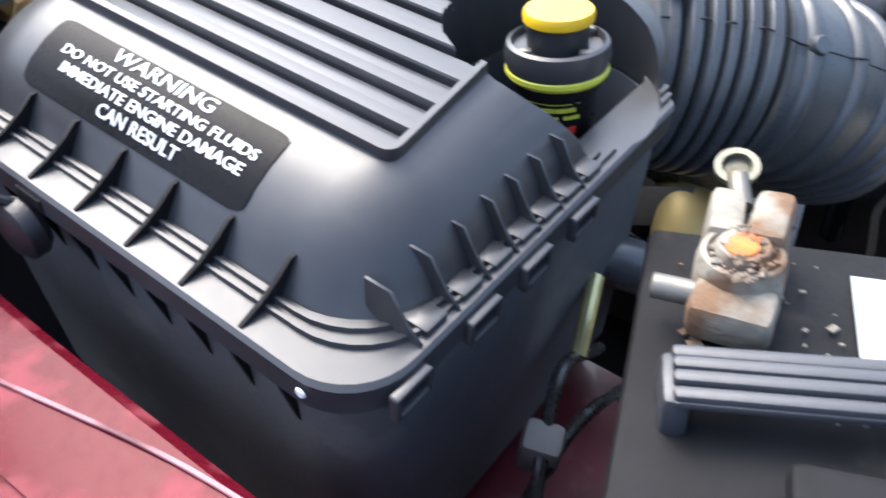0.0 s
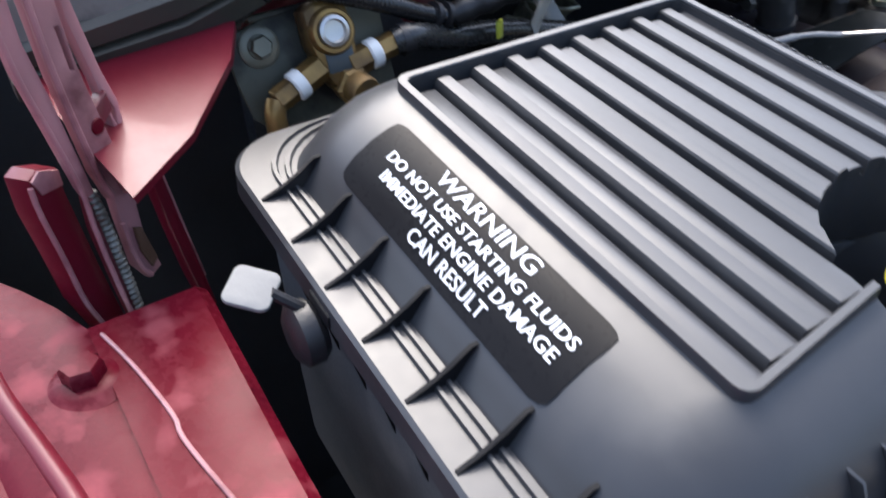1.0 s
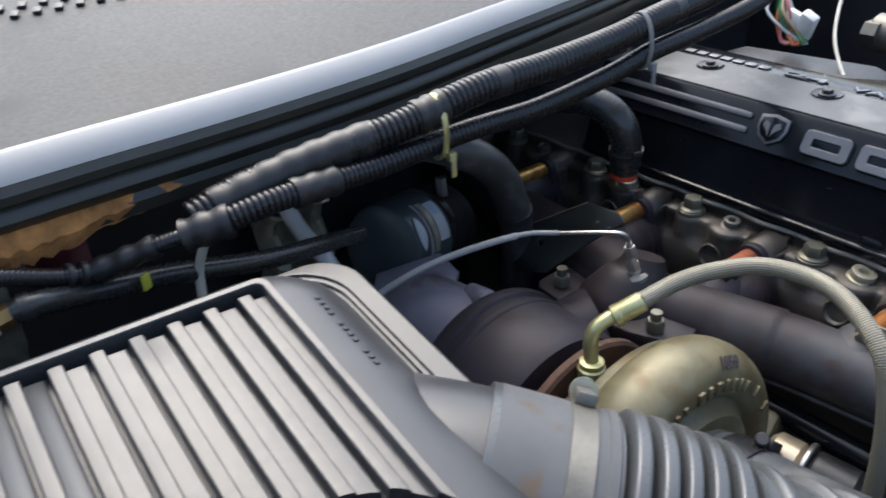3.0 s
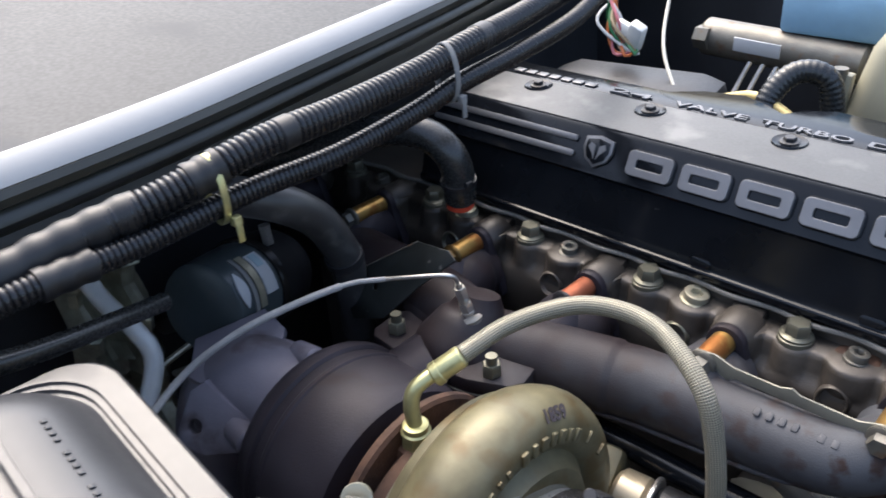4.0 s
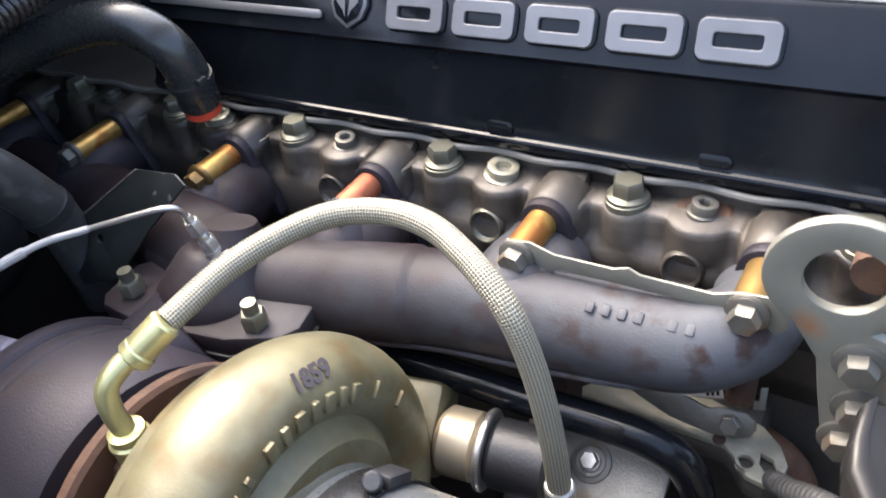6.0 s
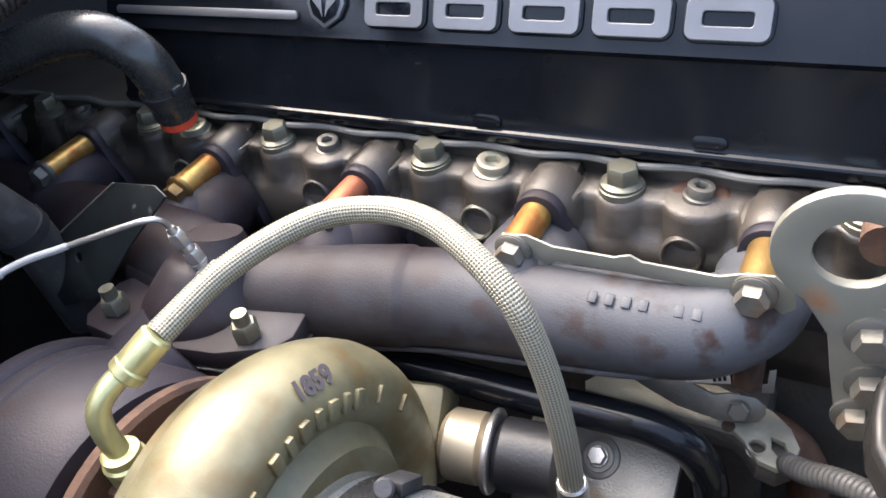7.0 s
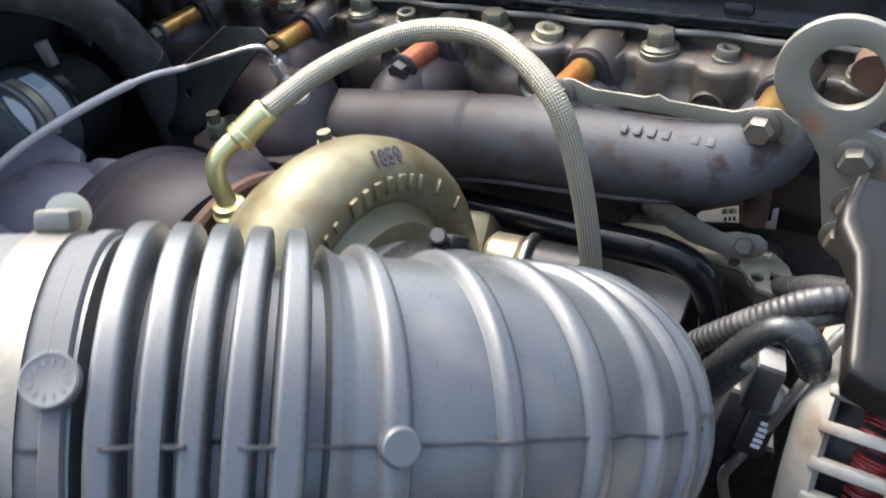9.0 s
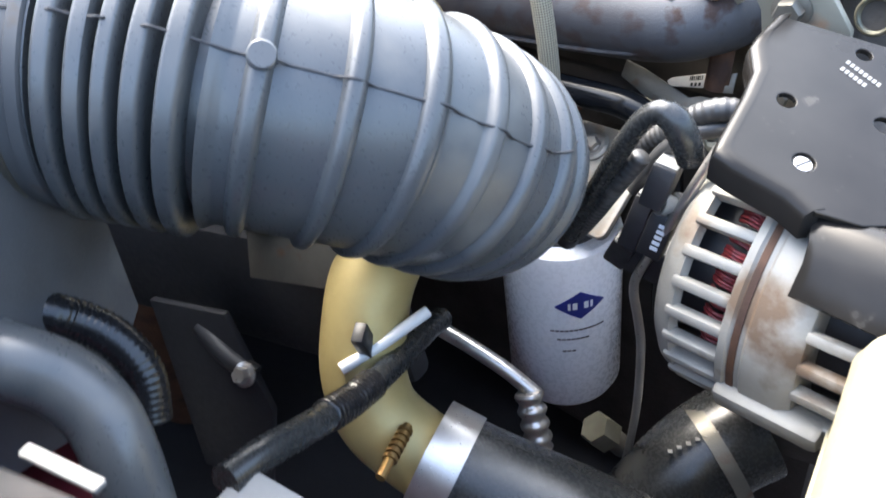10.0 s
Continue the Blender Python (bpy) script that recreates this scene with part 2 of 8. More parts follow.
CORRODED = material("corroded_terminal_crust", (0.21, 0.19, 0.150), 0.75, 0, 0.3, 60, 300, 0.8, ((0.13, 0.075, 0.040), 42, 0.52, 0.9))
ORANGE_CRUST = material("orange_corrosion", (0.55, 0.14, 0.03), 0.8, 0, 0.4, 120, 500, 0.6)
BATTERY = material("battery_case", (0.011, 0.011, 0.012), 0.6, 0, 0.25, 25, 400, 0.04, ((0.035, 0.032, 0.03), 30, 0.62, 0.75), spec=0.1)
CAN_DARK = material("dusty_black_bracket", (0.008, 0.010, 0.010), 0.35, 0, 0.3, 30, 300, 0.03, ((0.10, 0.10, 0.095), 120, 0.70, 0.7))
CAN_TEAL = material("dark_painted_can", (0.050, 0.062, 0.066), 0.35, 0.1, 0.2, 20, 400, 0.05, ((0.08, 0.085, 0.08), 30, 0.62, 0.6))
BATTERY_STRAP = material("battery_handle", (0.042, 0.044, 0.05), 0.42, 0, 0.1, 25, 400, 0.1)
PAPER = material("paper_label", (0.42, 0.435, 0.45), 0.6, 0, 0.05, 40, 300, 0.05)
PAPER_BLUE = material("blue_grey_label_print", (0.30, 0.40, 0.45), 0.6, 0, 0.1)
BOUNCE_GROUND = material("pale_concrete", (0.28, 0.275, 0.26), 0.9, 0, 0.3, 6, 90, 0.8)
# near-black, so the deep shade of the bay is in the colour
INNER_BLACK = material("black_inner_panel", (0.020, 0.021, 0.024), 0.5, 0, 0.35, 9, 200, 0.2)
BLUE_CAP = material("blue_cap", (0.17, 0.30, 0.42), 0.45, 0, 0.1)
WIRES = [material("wire_" + n, c, 0.4, 0, 0.05) for n, c in (("white", (0.6, 0.6, 0.58)), ("green", (0.03, 0.16, 0.06)), ("orange", (0.45, 0.12, 0.03)), ("pink", (0.55, 0.18, 0.2)), ("tan", (0.4, 0.3, 0.18)))]


# ---- shaping ----
class Shape:
    """Collects points and faces; every method adds a closed piece."""

    def __init__(self):
        self.v, self.f, self.uv = [], [], {}

    def join(self, verts, faces, m=None):
        k = len(self.v)
        self.v += [tuple(m @ Vector(p)) for p in verts] if m else [tuple(p) for p in verts]
        self.f += [tuple(i + k for i in f) for f in faces]
        return self

    def bm(self, b, m=None):
        b.verts.index_update()
        self.join([p.co.copy() for p in b.verts], [[p.index for p in f.verts] for f in b.faces], m)
        b.free()
        return self

    def box(self, size, m=None, bevel=0.0, seg=2, taper=1.0):
        b = bmesh.new()
        bmesh.ops.create_cube(b, size=1.0)
        for p in b.verts:
            k = taper if p.co.z > 0 else 1.0
            p.co = Vector((p.co.x * size[0] * k, p.co.y * size[1] * k, p.co.z * size[2]))
        if bevel:
            bmesh.ops.bevel(b, geom=b.edges[:], offset=bevel, segments=seg, profile=0.5, affect="EDGES")
        return self.bm(b, m)

    def lathe(self, profile, m=None, seg=24, flat=False):
        """profile: (radius, height) pairs, turned about z."""
        verts, faces, rings = [], [], []
        for r, h in profile:
            if r < 1e-6:
                rings.append([len(verts)])
                verts.append((0, 0, h))
            else:
                rings.append(list(range(len(verts), len(verts) + seg)))
                verts += [(r * math.cos(2 * math.pi * i / seg), r * math.sin(2 * math.pi * i / seg), h) for i in range(seg)]
        for a, c in zip(rings, rings[1:]):
            for i in range(seg):
                j = (i + 1) % seg
                if len(a) == 1 and len(c) > 1:
                    faces.append((a[0], c[j], c[i]))
                elif len(c) == 1 and len(a) > 1:
                    faces.append((a[i], a[j], c[0]))
                elif len(a) > 1:
                    faces.append((a[i], a[j], c[j], c[i]))
        for ring, turn in ((rings[0], -1), (rings[-1], 1)):
            if len(ring) > 1:
                faces.append(tuple(ring[::turn]))
        return self.join(verts, faces, m)

    def rod(self, p, q, r, r2=None, seg=16, bevel=0.0):
        p, q = Vector(p), Vector(q)
        m = Matrix.Translation(p) @ (q - p).to_track_quat("Z", "Y").to_matrix().to_4x4()
        h, r2 = (q - p).length, r if r2 is None else r2
        prof = [(r, 0), (r2, h)] if not bevel else [(r - bevel, 0), (r, bevel), (r2, h - bevel), (r2 - bevel, h)]
        return self.lathe(prof, m, seg)

    def tube(self, pts, radius, seg=14, step=0.004, squash=None):
        """A bent tube through the points. radius: metres, or a function of the metres along it."""
        path, along = smooth_path(pts, step)
        rad = radius if callable(radius) else (lambda s: radius)
        verts, k = [], len(self.v)
        t0 = (path[1] - path[0]).normalized()
        side = t0.orthogonal().normalized()
        for i, p in enumerate(path):
            t = (path[min(i + 1, len(path) - 1)] - path[max(i - 1, 0)]).normalized()
            side = (side - t * side.dot(t)).normalized()
            other = t.cross(side)
            r = rad(along[i])
            for j in range(seg):
                a = 2 * math.pi * j / seg
                verts.append(p + side * (r * math.cos(a)) + other * (r * math.sin(a)))
        faces, n = [], len(path)
        for i in range(n - 1):
            for j in range(seg):
                a, c = i * seg + j, i * seg + (j + 1) % seg
                self.uv[len(self.f) + len(faces)] = [(j / seg, along[i]), ((j + 1) / seg, along[i]), ((j + 1) / seg, along[i + 1]), (j / seg, along[i + 1])]
                faces.append((a, c, c + seg, a + seg))
        faces += [tuple(range(seg))[::-1], tuple(range((n - 1) * seg, n * seg))]
        return self.join(verts, faces)

    def plate(self, outline, thick, m=None, holes=(), bevel=0.0):
        """A flat plate in its own xy plane, from z 0 up, with holes (outlines too)."""
        b = bmesh.new()
        for loop in (outline, *holes):
            vs = [b.verts.new((x, y, 0)) for x, y in loop]
            for p, q in zip(vs, vs[1:] + vs[:1]):
                b.edges.new((p, q))
        bmesh.ops.triangle_fill(b, use_beauty=True, use_dissolve=False, edges=b.edges[:])
        bmesh.ops.recalc_face_normals(b, faces=b.faces[:])
        rim = [e for e in b.edges if e.is_boundary]
        got = bmesh.ops.extrude_face_region(b, geom=b.faces[:])
        tops = [g for g in got["geom"] if isinstance(g, bmesh.types.BMVert)]
        bmesh.ops.translate(b, verts=tops, vec=(0, 0, thick))
        bmesh.ops.recalc_face_normals(b, faces=b.faces[:])
        if bevel:
            es = [e for e in b.edges if len(e.link_faces) == 2 and e.calc_face_angle() > 1.2 and abs(e.verts[0].co.z - e.verts[1].co.z) < 1e-6]
            bmesh.ops.bevel(b, geom=es, offset=bevel, segments=2, profile=0.5, affect="EDGES")
        return self.bm(b, m)

    def loft(self, rings, cap=True):
        """Skins rings of the same number of points."""
        n, k = len(rings[0]), []
        verts = [p for r in rings for p in r]
        for i in range(len(rings) - 1):
            for j in range(n):
                k.append((i * n + j, i * n + (j + 1) % n, (i + 1) * n + (j + 1) % n, (i + 1) * n + j))
        if cap:
            k += [tuple(range(n))[::-1], tuple(range((len(rings) - 1) * n, len(rings) * n))]
        return self.join(verts, k)

    def writing(self, text, size, m, thick=0.0004, space=1.0, align="CENTER", bold=0.0):
        cu = bpy.data.curves.new("writing", "FONT")
        cu.body, cu.size, cu.extrude, cu.align_x, cu.align_y, cu.space_character, cu.offset = text, size, thick, align, "CENTER", space, bold
        cu.resolution_u = 3
        ob = bpy.data.objects.new("writing", cu)
        scene.collection.objects.link(ob)
        me = bpy.data.meshes.new_from_object(ob.evaluated_get(bpy.context.evaluated_depsgraph_get()))
        self.join([p.co.copy() for p in me.vertices], [list(p.vertices) for p in me.polygons], m)
        bpy.data.objects.remove(ob)
        bpy.data.curves.remove(cu)
        bpy.data.meshes.remove(me)
        return self

    def mesh(self, name, mat, sharp=35):
        me = bpy.data.meshes.new(name)
        me.from_pydata(self.v, [], self.f)
        if self.uv:
            lay = me.uv_layers.new(name="UVMap")
            for i, co in self.uv.items():
                for k, c in zip(me.polygons[i].loop_indices, co):
                    lay.data[k].uv = c
        me.materials.append(mat)
        me.update()
        me.shade_smooth()
        me.set_sharp_from_angle(angle=radians(sharp))
        return me


def smooth_path(pts, step):
    pts = [Vector(p) for p in pts]
    if len(pts) == 2:
        fine = [pts[0].lerp(pts[1], i / 16) for i in range(17)]
    else:
        ext, fine = [2 * pts[0] - pts[1], *pts, 2 * pts[-1] - pts[-2]], []
        for a, b, c, d in zip(ext, ext[1:], ext[2:], ext[3:]):
            for i in range(24):
                t = i / 24
                fine.append(0.5 * (2 * b + (c - a) * t + (2 * a - 5 * b + 4 * c - d) * t * t + (3 * b - a - 3 * c + d) * t**3))
        fine.append(pts[-1])
    acc = [0.0]
    for p, q in zip(fine, fine[1:]):
        acc.append(acc[-1] + (q - p).length)
    n = max(3, int(acc[-1] / step) + 1)
    at = [acc[-1] * i / (n - 1) for i in range(n)]
    axes = [np.interp(at, acc, [p[k] for p in fine]) for k in range(3)]
    return [Vector(p) for p in zip(*axes)], at


def thing(name, at, label, category, group="", kind=""):
    ob = new(name)
    ob.empty_display_size = 0.01
    ob.matrix_basis = Matrix.Translation(at)
    return tagged(ob, label, category, group, kind)


def part(name, shape, mat, parent, label="", sharp=35):
    ob = new(name, shape.mesh(name, mat, sharp))
    ob.parent = parent
    if parent.type == "EMPTY":
        ob.matrix_parent_inverse = parent.matrix_basis.inverted()
    return tagged(ob, label) if label else ob


def single(name, shape, mat, label, category, group="", kind="", sharp=35):
    return tagged(new(name, shape.mesh(name, mat, sharp)), label, category, group, kind)


def settle(ob, x, y, z):
    """Moves a finished thing with its parts."""
    ob.matrix_basis = Matrix.Translation((x, y, z)) @ ob.matrix_basis
    return ob


def axis_pose(at, way, turn=0.0):
    """z along way."""
    q = Vector(way).to_track_quat("Z", "Y")
    return Matrix.Translation(at) @ q.to_matrix().to_4x4() @ pose(0, 0, 0, 0, 0, turn)


def basis(at, ex, ey):
    """x along ex, y near ey."""
    ex, ey = Vector(ex).normalized(), Vector(ey)
    ez = ex.cross(ey).normalized()
    ey = ez.cross(ex)
    m = Matrix((ex, ey, ez)).transposed().to_4x4()
    m.translation = at
    return m


def round_rect(hx, hy, r, n=6, cx=0.0, cy=0.0):
    out = []
    for sx, sy, a0 in ((1, 1, 0), (-1, 1, 90), (-1, -1, 180), (1, -1, 270)):
        for i in range(n + 1):
            a = radians(a0 + 90 * i / n)
            out.append((cx + sx * (hx - r) + r * math.cos(a), cy + sy * (hy - r) + r * math.sin(a)))
    return out


def circle(r, n=28, cx=0.0, cy=0.0):
    return [(cx + r * math.cos(2 * math.pi * i / n), cy + r * math.sin(2 * math.pi * i / n)) for i in range(n)]


def hex_head(s, m, across, high, flange=0.0, socket=False):
    """A hexagon bolt head on its round washer face, standing up z."""
    r = across / 2 / math.cos(math.pi / 6)
    base = 0.0
    if flange:
        s.lathe([(flange, 0), (flange, high * 0.18), (r * 1.02, high * 0.3)], m, 24)
        base = high * 0.2
    s.lathe([(r * 0.9, base), (r, base + high * 0.05), (r, high * 0.82), (r * 0.86, high)], m, 6)
    return s


def loom_radius(r, pitch=0.0042, depth=0.13):
    """Corrugated conduit: round ridges, narrow grooves."""
    return lambda s: r * (1 - depth + 1.5 * depth * abs(math.sin(math.pi * s / pitch)) ** 0.7)


# ---- setting ----
def slab(name, size, at, mat, label, category):
    return single(name, Shape().box(size, Matrix.Translation(at)), mat, label, category, kind="structure")


# unseen ground; its pale colour is picked to bounce light into the bay
slab("ground", (60, 60, 0.1), (0, 0, -0.05), BOUNCE_GROUND, "pale concrete ground under the truck", "ground")
slab("wall_firewall", (0.03, 1.7, 0.9), (-0.80, 0.75, 0.87), INNER_BLACK, "black painted firewall behind the engine", "wall")
slab("wall_front", (0.04, 1.7, 0.75), (0.52, 0.75, 0.75), INNER_BLACK, "black radiator support at the front", "wall")
slab("wall_far_fender", (1.3, 0.03, 0.85), (-0.14, 1.52, 0.8), INNER_BLACK, "black inner fender across the bay", "wall")
slab("wall_near_fender", (0.84, 0.02, 0.62), (0.10, 0.092, 0.82), RED_DUSTY, "dusty red inner fender side", "wall")
# added black sheet: the pocket's shade as a surface
slab("wall_hinge_pocket", (0.46, 0.02, 0.70), (-0.56, -0.02, 0.84), INNER_BLACK, "dark pocket behind the hood hinge", "wall")
slab("floor", (1.36, 1.5, 0.03), (-0.14, 0.80, 0.50), INNER_BLACK, "dark undertray below the engine", "floor")

# airbox axes: nose down towards the front of the truck
BOX = Matrix.Translation((-0.2404, 0.306, 1.2669)) @ pose(0, 0, 0, 0, 7.3, -1.86)


def build_fender():
    t = thing("fender", (-0.3, 0.05, 1.2), "dusty dark red painted steel fender beside the engine bay", "fender")
    s = Shape()
    rings = []
    for x in [*np.linspace(-0.60, -0.345, 14), *np.linspace(-0.338, 0.52, 9)]:
        z = 1.203 - 0.02 * (x + 0.3)
        e = float(np.interp(x, [-0.60, -0.444, -0.413, -0.40, -0.38, -0.36, -0.338, -0.33], [0.045, 0.050, 0.060, 0.067, 0.078, 0.087, 0.094, 0.103]))
        g = 0.046 + 0.10 * (x + 0.3) if x < -0.1 else 0.066
        g = min(g, e - 0.02)
        rings.append([(x, -0.50, z - 0.20), (x, -0.42, z - 0.02), (x, -0.25, z + 0.022), (x, -0.05, z + 0.012), (x, g - 0.010, z + 0.006),
                      (x, g - 0.004, z + 0.001), (x, g + 0.002, z + 0.0005), (x, g + 0.008, z + 0.004), (x, e - 0.002, z + 0.001), (x, e, z - 0.004), (x, g - 0.01, z - 0.012), (x, -0.25, z + 0.004), (x, -0.49, z - 0.21)])
    s.loft(rings)
    part("outer_panel", s, RED, t)
    s = Shape()
    edge = [(-0.341, 0.137), (-0.335, 0.137), (-0.232, 0.131), (-0.10, 0.126), (0.52, 0.12)]
    low = []
    for x, y in edge:
        z = 1.203 - 0.02 * (x + 0.3)
        low.append((x, y, z))
    rings = [[(x, 0.09, z + 0.0035), (x, y - 0.004, z + 0.0035), (x, y, z), (x, y + 0.0005, z - 0.025), (x, y - 0.003, z - 0.025), (x, y - 0.005, z - 0.003), (x, 0.09, z - 0.002)] for x, y, z in low]
    s.loft(rings)
    part("inner_flange", s, RED, t)
    # pale pink line draws the bright edge of the seam as colour
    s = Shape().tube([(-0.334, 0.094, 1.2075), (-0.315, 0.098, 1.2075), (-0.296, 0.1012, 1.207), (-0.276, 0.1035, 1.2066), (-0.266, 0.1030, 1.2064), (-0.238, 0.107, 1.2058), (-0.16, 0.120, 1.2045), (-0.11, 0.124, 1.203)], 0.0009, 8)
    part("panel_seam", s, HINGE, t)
    s = Shape().tube([(-0.340, 0.0545, 1.2045), (-0.319, 0.0570, 1.2045), (-0.285, 0.0635, 1.204), (-0.25, 0.0690, 1.2035), (-0.15, 0.080, 1.2015), (0.0, 0.085, 1.1985)], 0.0042, 14)
    part("pressed_bead", s, RED_GLOSS, t)
    s = Shape()
    m = Matrix.Translation((-0.314, 0.083, 1.2035))
    s.lathe([(0.0165, 0), (0.0165, 0.0012), (0.012, 0.003), (0.0105, 0.004)], m, 28)
    hex_head(s, m @ Matrix.Translation((0, 0, 0.003)) @ pose(0, 0, 0, 0, 0, 20), 0.0135, 0.0075)
    part("fender_bolt", s, RED, t)
    settle(t, -0.006, 0.008, 0.007)


def build_hinge():
    t = thing("hood_hinge", (-0.38, 0.11, 1.17), "red painted stamped hood hinge standing in the corner", "hinge")

    def at(w):
        return basis((-0.343 + 0.8 * w, 0.077 + 0.6 * w, 1.22), (-0.6, 0.8, 0), (0, 0, 1))

    def bar(name, outline, w, thick, mat, holes=()):
        part(name, Shape().plate(outline, thick, at(w), holes, min(0.0012, thick * 0.3)), mat, t)

    # pale pink tubes put the highlights along the plate edges into colour
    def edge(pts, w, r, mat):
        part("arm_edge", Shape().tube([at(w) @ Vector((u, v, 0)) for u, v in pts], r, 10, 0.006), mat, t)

    # outer arm with its thin tail
    bar("outer_arm", [(0.0270, 0.20), (0.0340, 0.20), (0.0302, 0.0947), (0.0332, 0.0748), (0.0366, 0.0414), (0.0373, 0.0333), (0.0350, 0.0270), (0.0319, 0.0372), (0.0276, 0.0638), (0.0235, 0.0875), (0.0215, 0.13)], 0.0, 0.005, HINGE)
    bar("arm_tail", [(0.0329, 0.0330), (0.0366, 0.0330), (0.0352, 0.0248), (0.0371, -0.011), (0.0408, -0.0365), (0.0354, -0.0400), (0.0328, -0.0092), (0.0312, 0.0196)], 0.0, 0.004, RED_DUSTY)
    edge([(0.0215, 0.13), (0.0235, 0.0875), (0.0276, 0.0638), (0.0319, 0.0372), (0.0316, 0.0196), (0.0328, -0.0092), (0.0354, -0.0390)], 0.0045, 0.0011, HINGE)
    # middle arm, broad and rounded
    slot = [(0.0436, 0.0950), (0.0452, 0.0950), (0.0456, 0.0790), (0.0440, 0.0790)]
    bar("middle_arm", [(0.0395, 0.20), (0.0490, 0.20), (0.0474, 0.1071), (0.0472, 0.0833), (0.0503, 0.0577), (0.0526, 0.0428), (0.0515, 0.0263), (0.0431, 0.0262), (0.0395, 0.0397), (0.0365, 0.0745), (0.0358, 0.0787), (0.0356, 0.1043), (0.0352, 0.1131)], 0.001, 0.006, HINGE, [slot])
    edge([(0.0352, 0.125), (0.0356, 0.1043), (0.0360, 0.0787), (0.0395, 0.0410), (0.0431, 0.0280)], 0.007, 0.0014, HINGE)
    # inner arm, with a dark sheet added as the shade in the gap
    bar("inner_arm", [(0.0560, 0.20), (0.0620, 0.20), (0.0594, 0.1015), (0.0635, 0.071), (0.0671, 0.0572), (0.0661, 0.0372), (0.0608, 0.0375), (0.0605, 0.0493), (0.0589, 0.0673), (0.0549, 0.0926)], -0.004, 0.005, HINGE, [[(0.0618, 0.0600), (0.0640, 0.0545), (0.0630, 0.0490), (0.0613, 0.0540)]])
    bar("gap_shade", [(0.0470, 0.20), (0.0570, 0.20), (0.0560, 0.10), (0.0600, 0.050), (0.0520, 0.040), (0.0480, 0.080)], -0.012, 0.003, PLASTIC_DARK)
    bar("cross_link", [(0.0500, 0.0590), (0.0605, 0.0640), (0.0612, 0.0560), (0.0515, 0.0500)], -0.003, 0.006, RED_DUSTY)
    # pivot plate below, with a rounded boss and a rusty lower edge
    bar("pivot_plate", [(0.0500, 0.0465), (0.0518, 0.0453), (0.0585, 0.0399), (0.0642, 0.0308), (0.0650, 0.0207), (0.0573, 0.0142), (0.0565, 0.0017), (0.0602, -0.0189), (0.0521, -0.0200), (0.0467, -0.0099), (0.0464, 0.0143), (0.0470, 0.0300)], -0.002, 0.005, HINGE)
    part("pivot_boss", Shape().lathe([(0.0062, 0.0), (0.0060, 0.007), (0.0044, 0.0092), (0.0, 0.0098)], at(0.001) @ Matrix.Translation((0.0520, 0.0330, 0)) @ Matrix.Diagonal((0.75, 1.5, 1, 1)), 24), HINGE, t)
    edge([(0.0468, 0.0120), (0.0475, -0.0080), (0.0525, -0.0185)], 0.003, 0.0012, HINGE)
    part("rusty_tab", Shape().plate([(0.0500, 0.0080), (0.0535, 0.0060), (0.0570, -0.0120), (0.0530, -0.0140), (0.0500, -0.0040)], 0.002, at(0.0035), (), 0.0005), RUST, t)
    part("pivot_pin", Shape().lathe([(0.0040, 0), (0.0040, 0.004), (0.0030, 0.0055), (0.0, 0.0058)], at(0.002) @ Matrix.Translation((0.0470, 0.0560, 0)), 18), RED, t)
    # inner rail that runs down to the fender
    bar("inner_rail", [(0.0770, 0.0250), (0.0824, 0.0250), (0.0833, 0.0174), (0.0869, -0.0119), (0.0921, -0.0498), (0.0950, -0.0700), (0.0890, -0.0700), (0.0834, -0.0431), (0.0789, -0.0113), (0.0765, 0.0120)], -0.010, 0.006, RED_GLOSS)
    edge([(0.0824, 0.0250), (0.0833, 0.0174), (0.0869, -0.0119), (0.0921, -0.0498)], -0.005, 0.0010, HINGE)
    # spring
    part("spring", Shape().tube([at(0.003) @ Vector((u, v, 0)) for u, v in ((0.0362, 0.0330), (0.0377, 0.0181), (0.0383, 0.0037), (0.0388, -0.0090), (0.0392, -0.0260))], lambda d: 0.0026 + 0.0005 * math.sin(d * 2300), 12, 0.0007), STEEL_DULL, t)
    # boxed stop; a pale sheet on its upper face carries the light there
    bar("stop_bracket", [(0.0187, 0.0471), (0.0237, 0.0488), (0.0324, 0.0450), (0.0322, 0.0356), (0.0350, -0.0029), (0.0381, -0.0330), (0.0280, -0.0330), (0.0217, -0.0111), (0.0200, 0.0108), (0.0179, 0.0327)], -0.016, 0.012, RED_GLOSS)
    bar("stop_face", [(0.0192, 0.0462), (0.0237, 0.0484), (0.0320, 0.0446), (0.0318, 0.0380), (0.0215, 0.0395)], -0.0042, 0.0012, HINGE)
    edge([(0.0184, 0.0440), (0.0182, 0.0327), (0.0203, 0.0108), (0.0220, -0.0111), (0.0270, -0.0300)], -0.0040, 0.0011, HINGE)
    settle(t, -0.0066, 0.0095, 0.0047)


